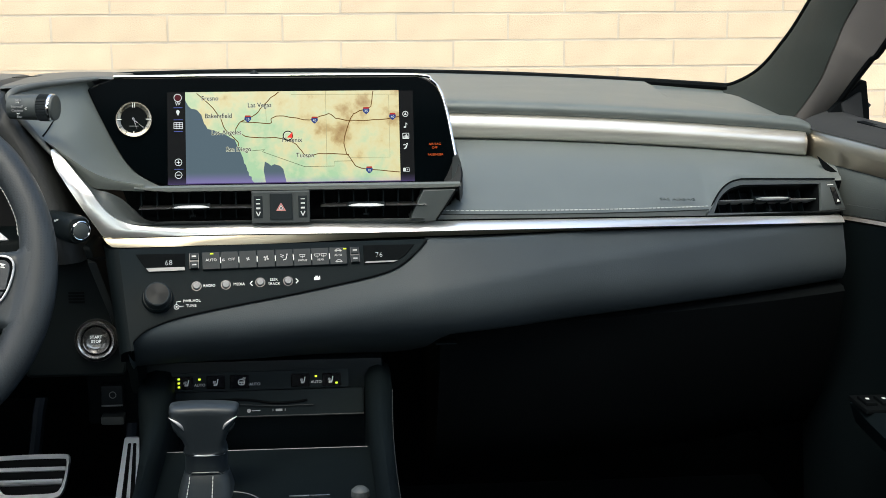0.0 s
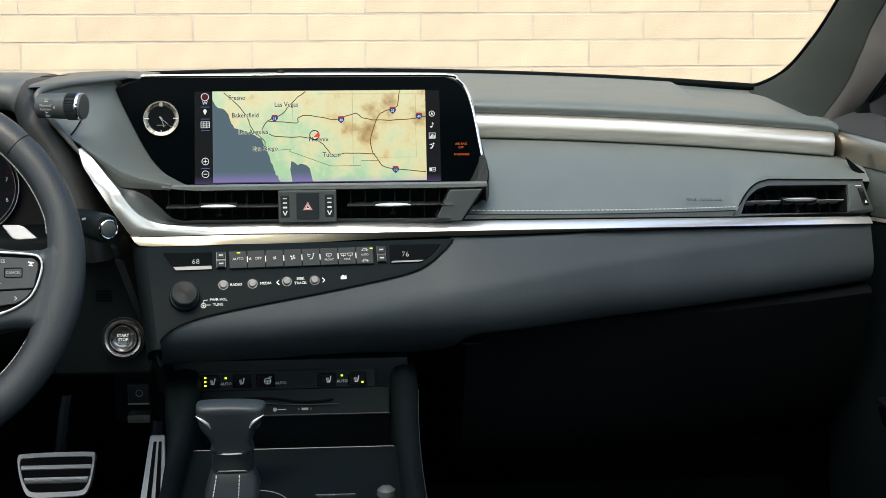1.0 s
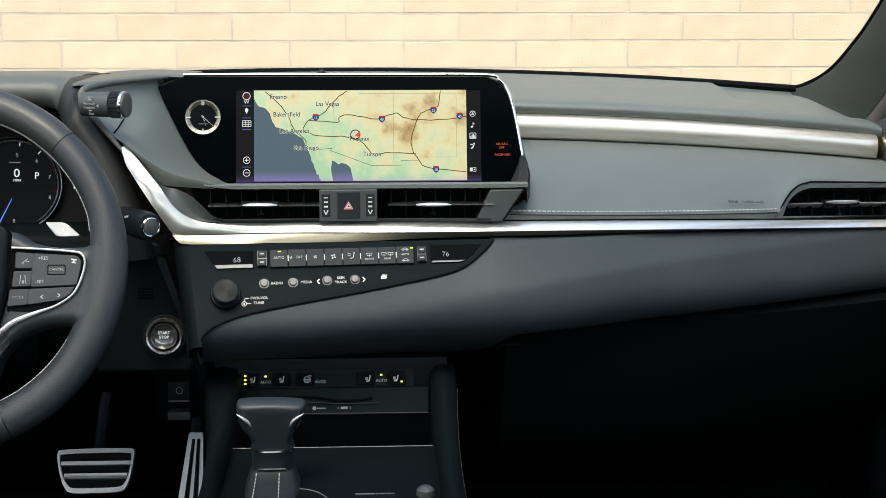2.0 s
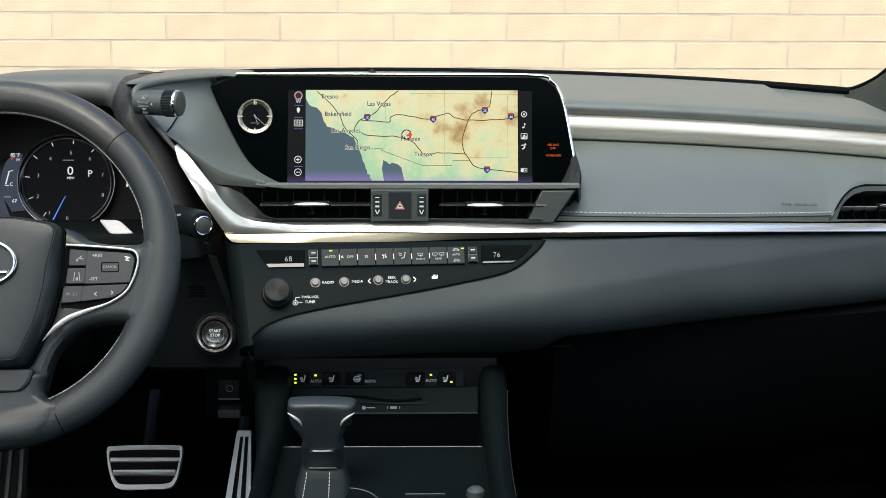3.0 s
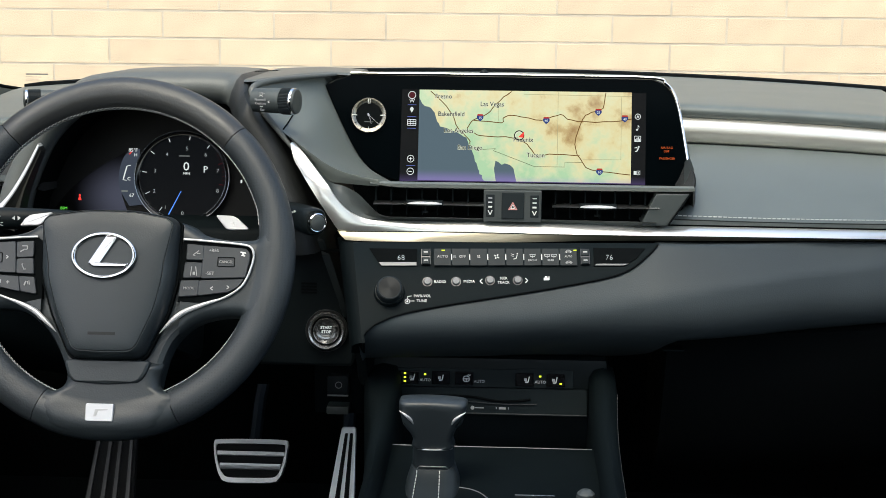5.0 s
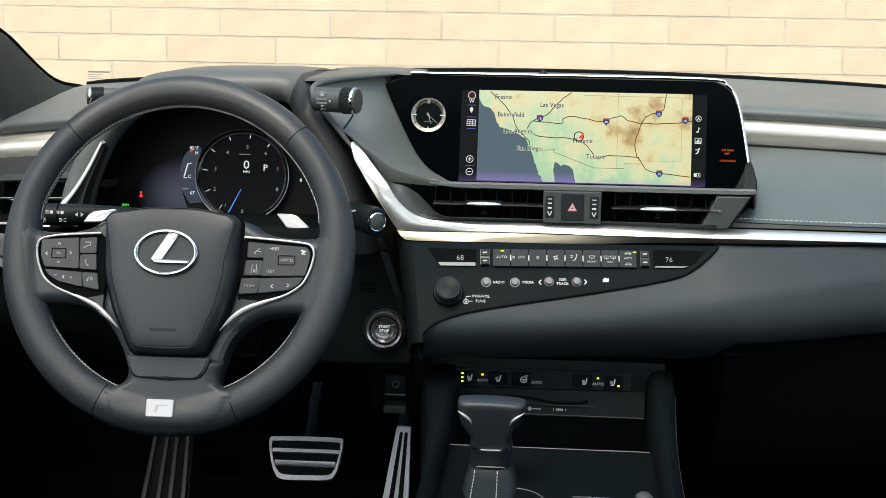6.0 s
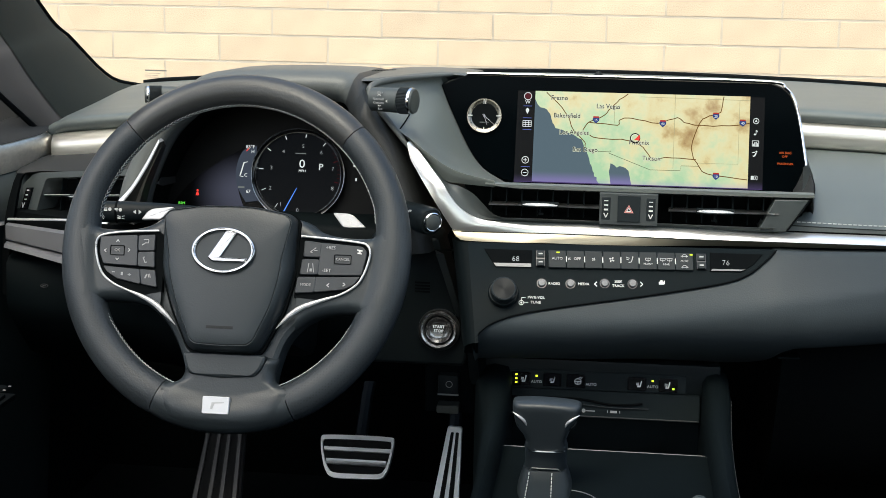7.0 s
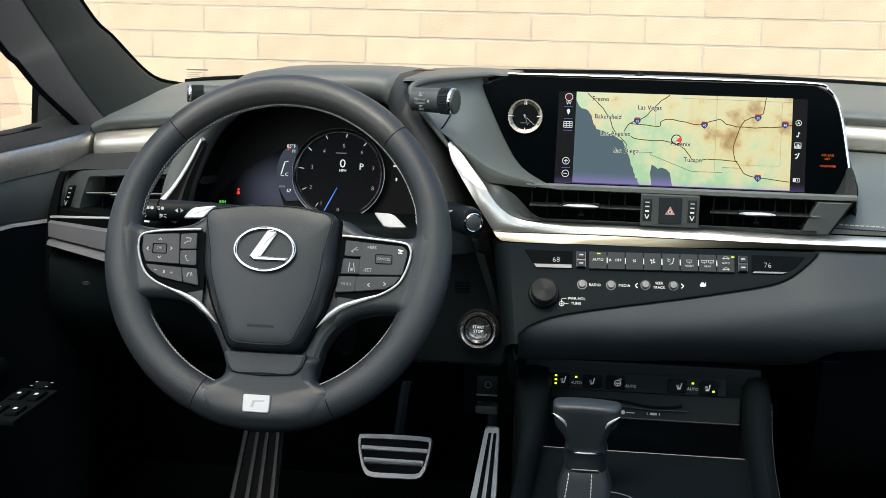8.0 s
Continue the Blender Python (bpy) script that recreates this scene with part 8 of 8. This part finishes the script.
# window switches on the armrests
for x, y, z, pairs in ((-0.7120, -0.315, 0.6665, 2), (0.6860, -0.160, 0.6400, 1)):
    sw = thing("window_switches", "black window switches with small white marks on the armrest", "switch panel", pose(x, y, z), "window switches")
    part("plate", box(-0.022, 0.022, -0.03 * pairs, 0.03 * pairs, -0.004, 0.002, 0.002), M_DEEP, sw)
    for dx in (-0.010, 0.010):
        for k in range(pairs):
            dy = (k - (pairs - 1) / 2) * 0.055
            key = part("key", box(dx - 0.007, dx + 0.007, dy - 0.016, dy + 0.016, 0.001, 0.006, 0.002), M_DEEP, sw)
            part("mark", box(dx - 0.002, dx + 0.002, dy - 0.003, dy + 0.003, 0.0058, 0.0063), M_PRINT, key)

    if pairs == 2:
        turn = part("mirror_dial", lathe([(0.0, -0.004), (0.008, -0.0038), (0.0095, -0.002), (0.010, 0.0)], pose(0, 0.066, 0.003, -90), 28), M_DEEP, sw, "round mirror switch")
        for dx, dy in ((-0.009, 0.074), (0.009, 0.074), (-0.009, 0.058), (0.009, 0.058)):
            part("mark", box(dx - 0.0016, dx + 0.0016, dy - 0.0008, dy + 0.0008, 0.0055, 0.0060), M_SYM, turn)


# ---- window corners: a framed triangular panel and the edge of the outside mirror ----
def mirror(x, z, sail, panel, post, label):
    mr_ = thing("door_mirror", label, "door mirror", pose(x, 0.09, z), "door mirrors")
    part("sail", prism(round_poly(sail, 0.003, 3), 0.0, 0.012, 0.002), M_DEEP, mr_, "black triangular frame")
    part("panel", prism(round_poly(panel, 0.003, 3), -0.003, 0.004, 0.0015), M_LEDGE, mr_, "dark grey corner panel")
    part("housing", prism(round_poly(post, 0.001, 2), 0.014, 0.060, 0.002), M_PLASTIC, mr_, "edge of the black mirror housing")


mirror(0.74, 0.955, [(-0.0424, -0.012), (-0.0424, 0.0017), (-0.0001, 0.0421), (0.0072, 0.0472), (0.0120, 0.0480), (0.0200, -0.012)],
       [(-0.0219, 0.0186), (0.0004, 0.0324), (0.0042, 0.0332), (0.0105, -0.010), (-0.0164, -0.010)],
       [(0.0138, -0.010), (0.0075, 0.0428), (0.0133, 0.0479), (0.0219, 0.0174), (0.0259, 0.0143), (0.0230, 0.0106), (0.0246, -0.010)],
       "black triangular corner panel and mirror edge by the passenger window")
mirror(-0.84, 0.93, [(-0.0240, -0.012), (-0.0200, 0.0530), (-0.0107, 0.0549), (0.0420, 0.0020), (0.0420, -0.012)],
       [(-0.0141, -0.010), (-0.0100, 0.0395), (-0.0045, 0.0385), (0.0214, 0.0142), (0.0210, -0.010)],
       [(-0.0277, -0.010), (-0.0264, 0.0149), (-0.0295, 0.0186), (-0.0262, 0.0225), (-0.0211, 0.0515), (-0.0165, 0.0517), (-0.0180, -0.010)],
       "black triangular corner panel and mirror edge by the driver window")

# ---- pieces of the wall ----
brick_pieces()
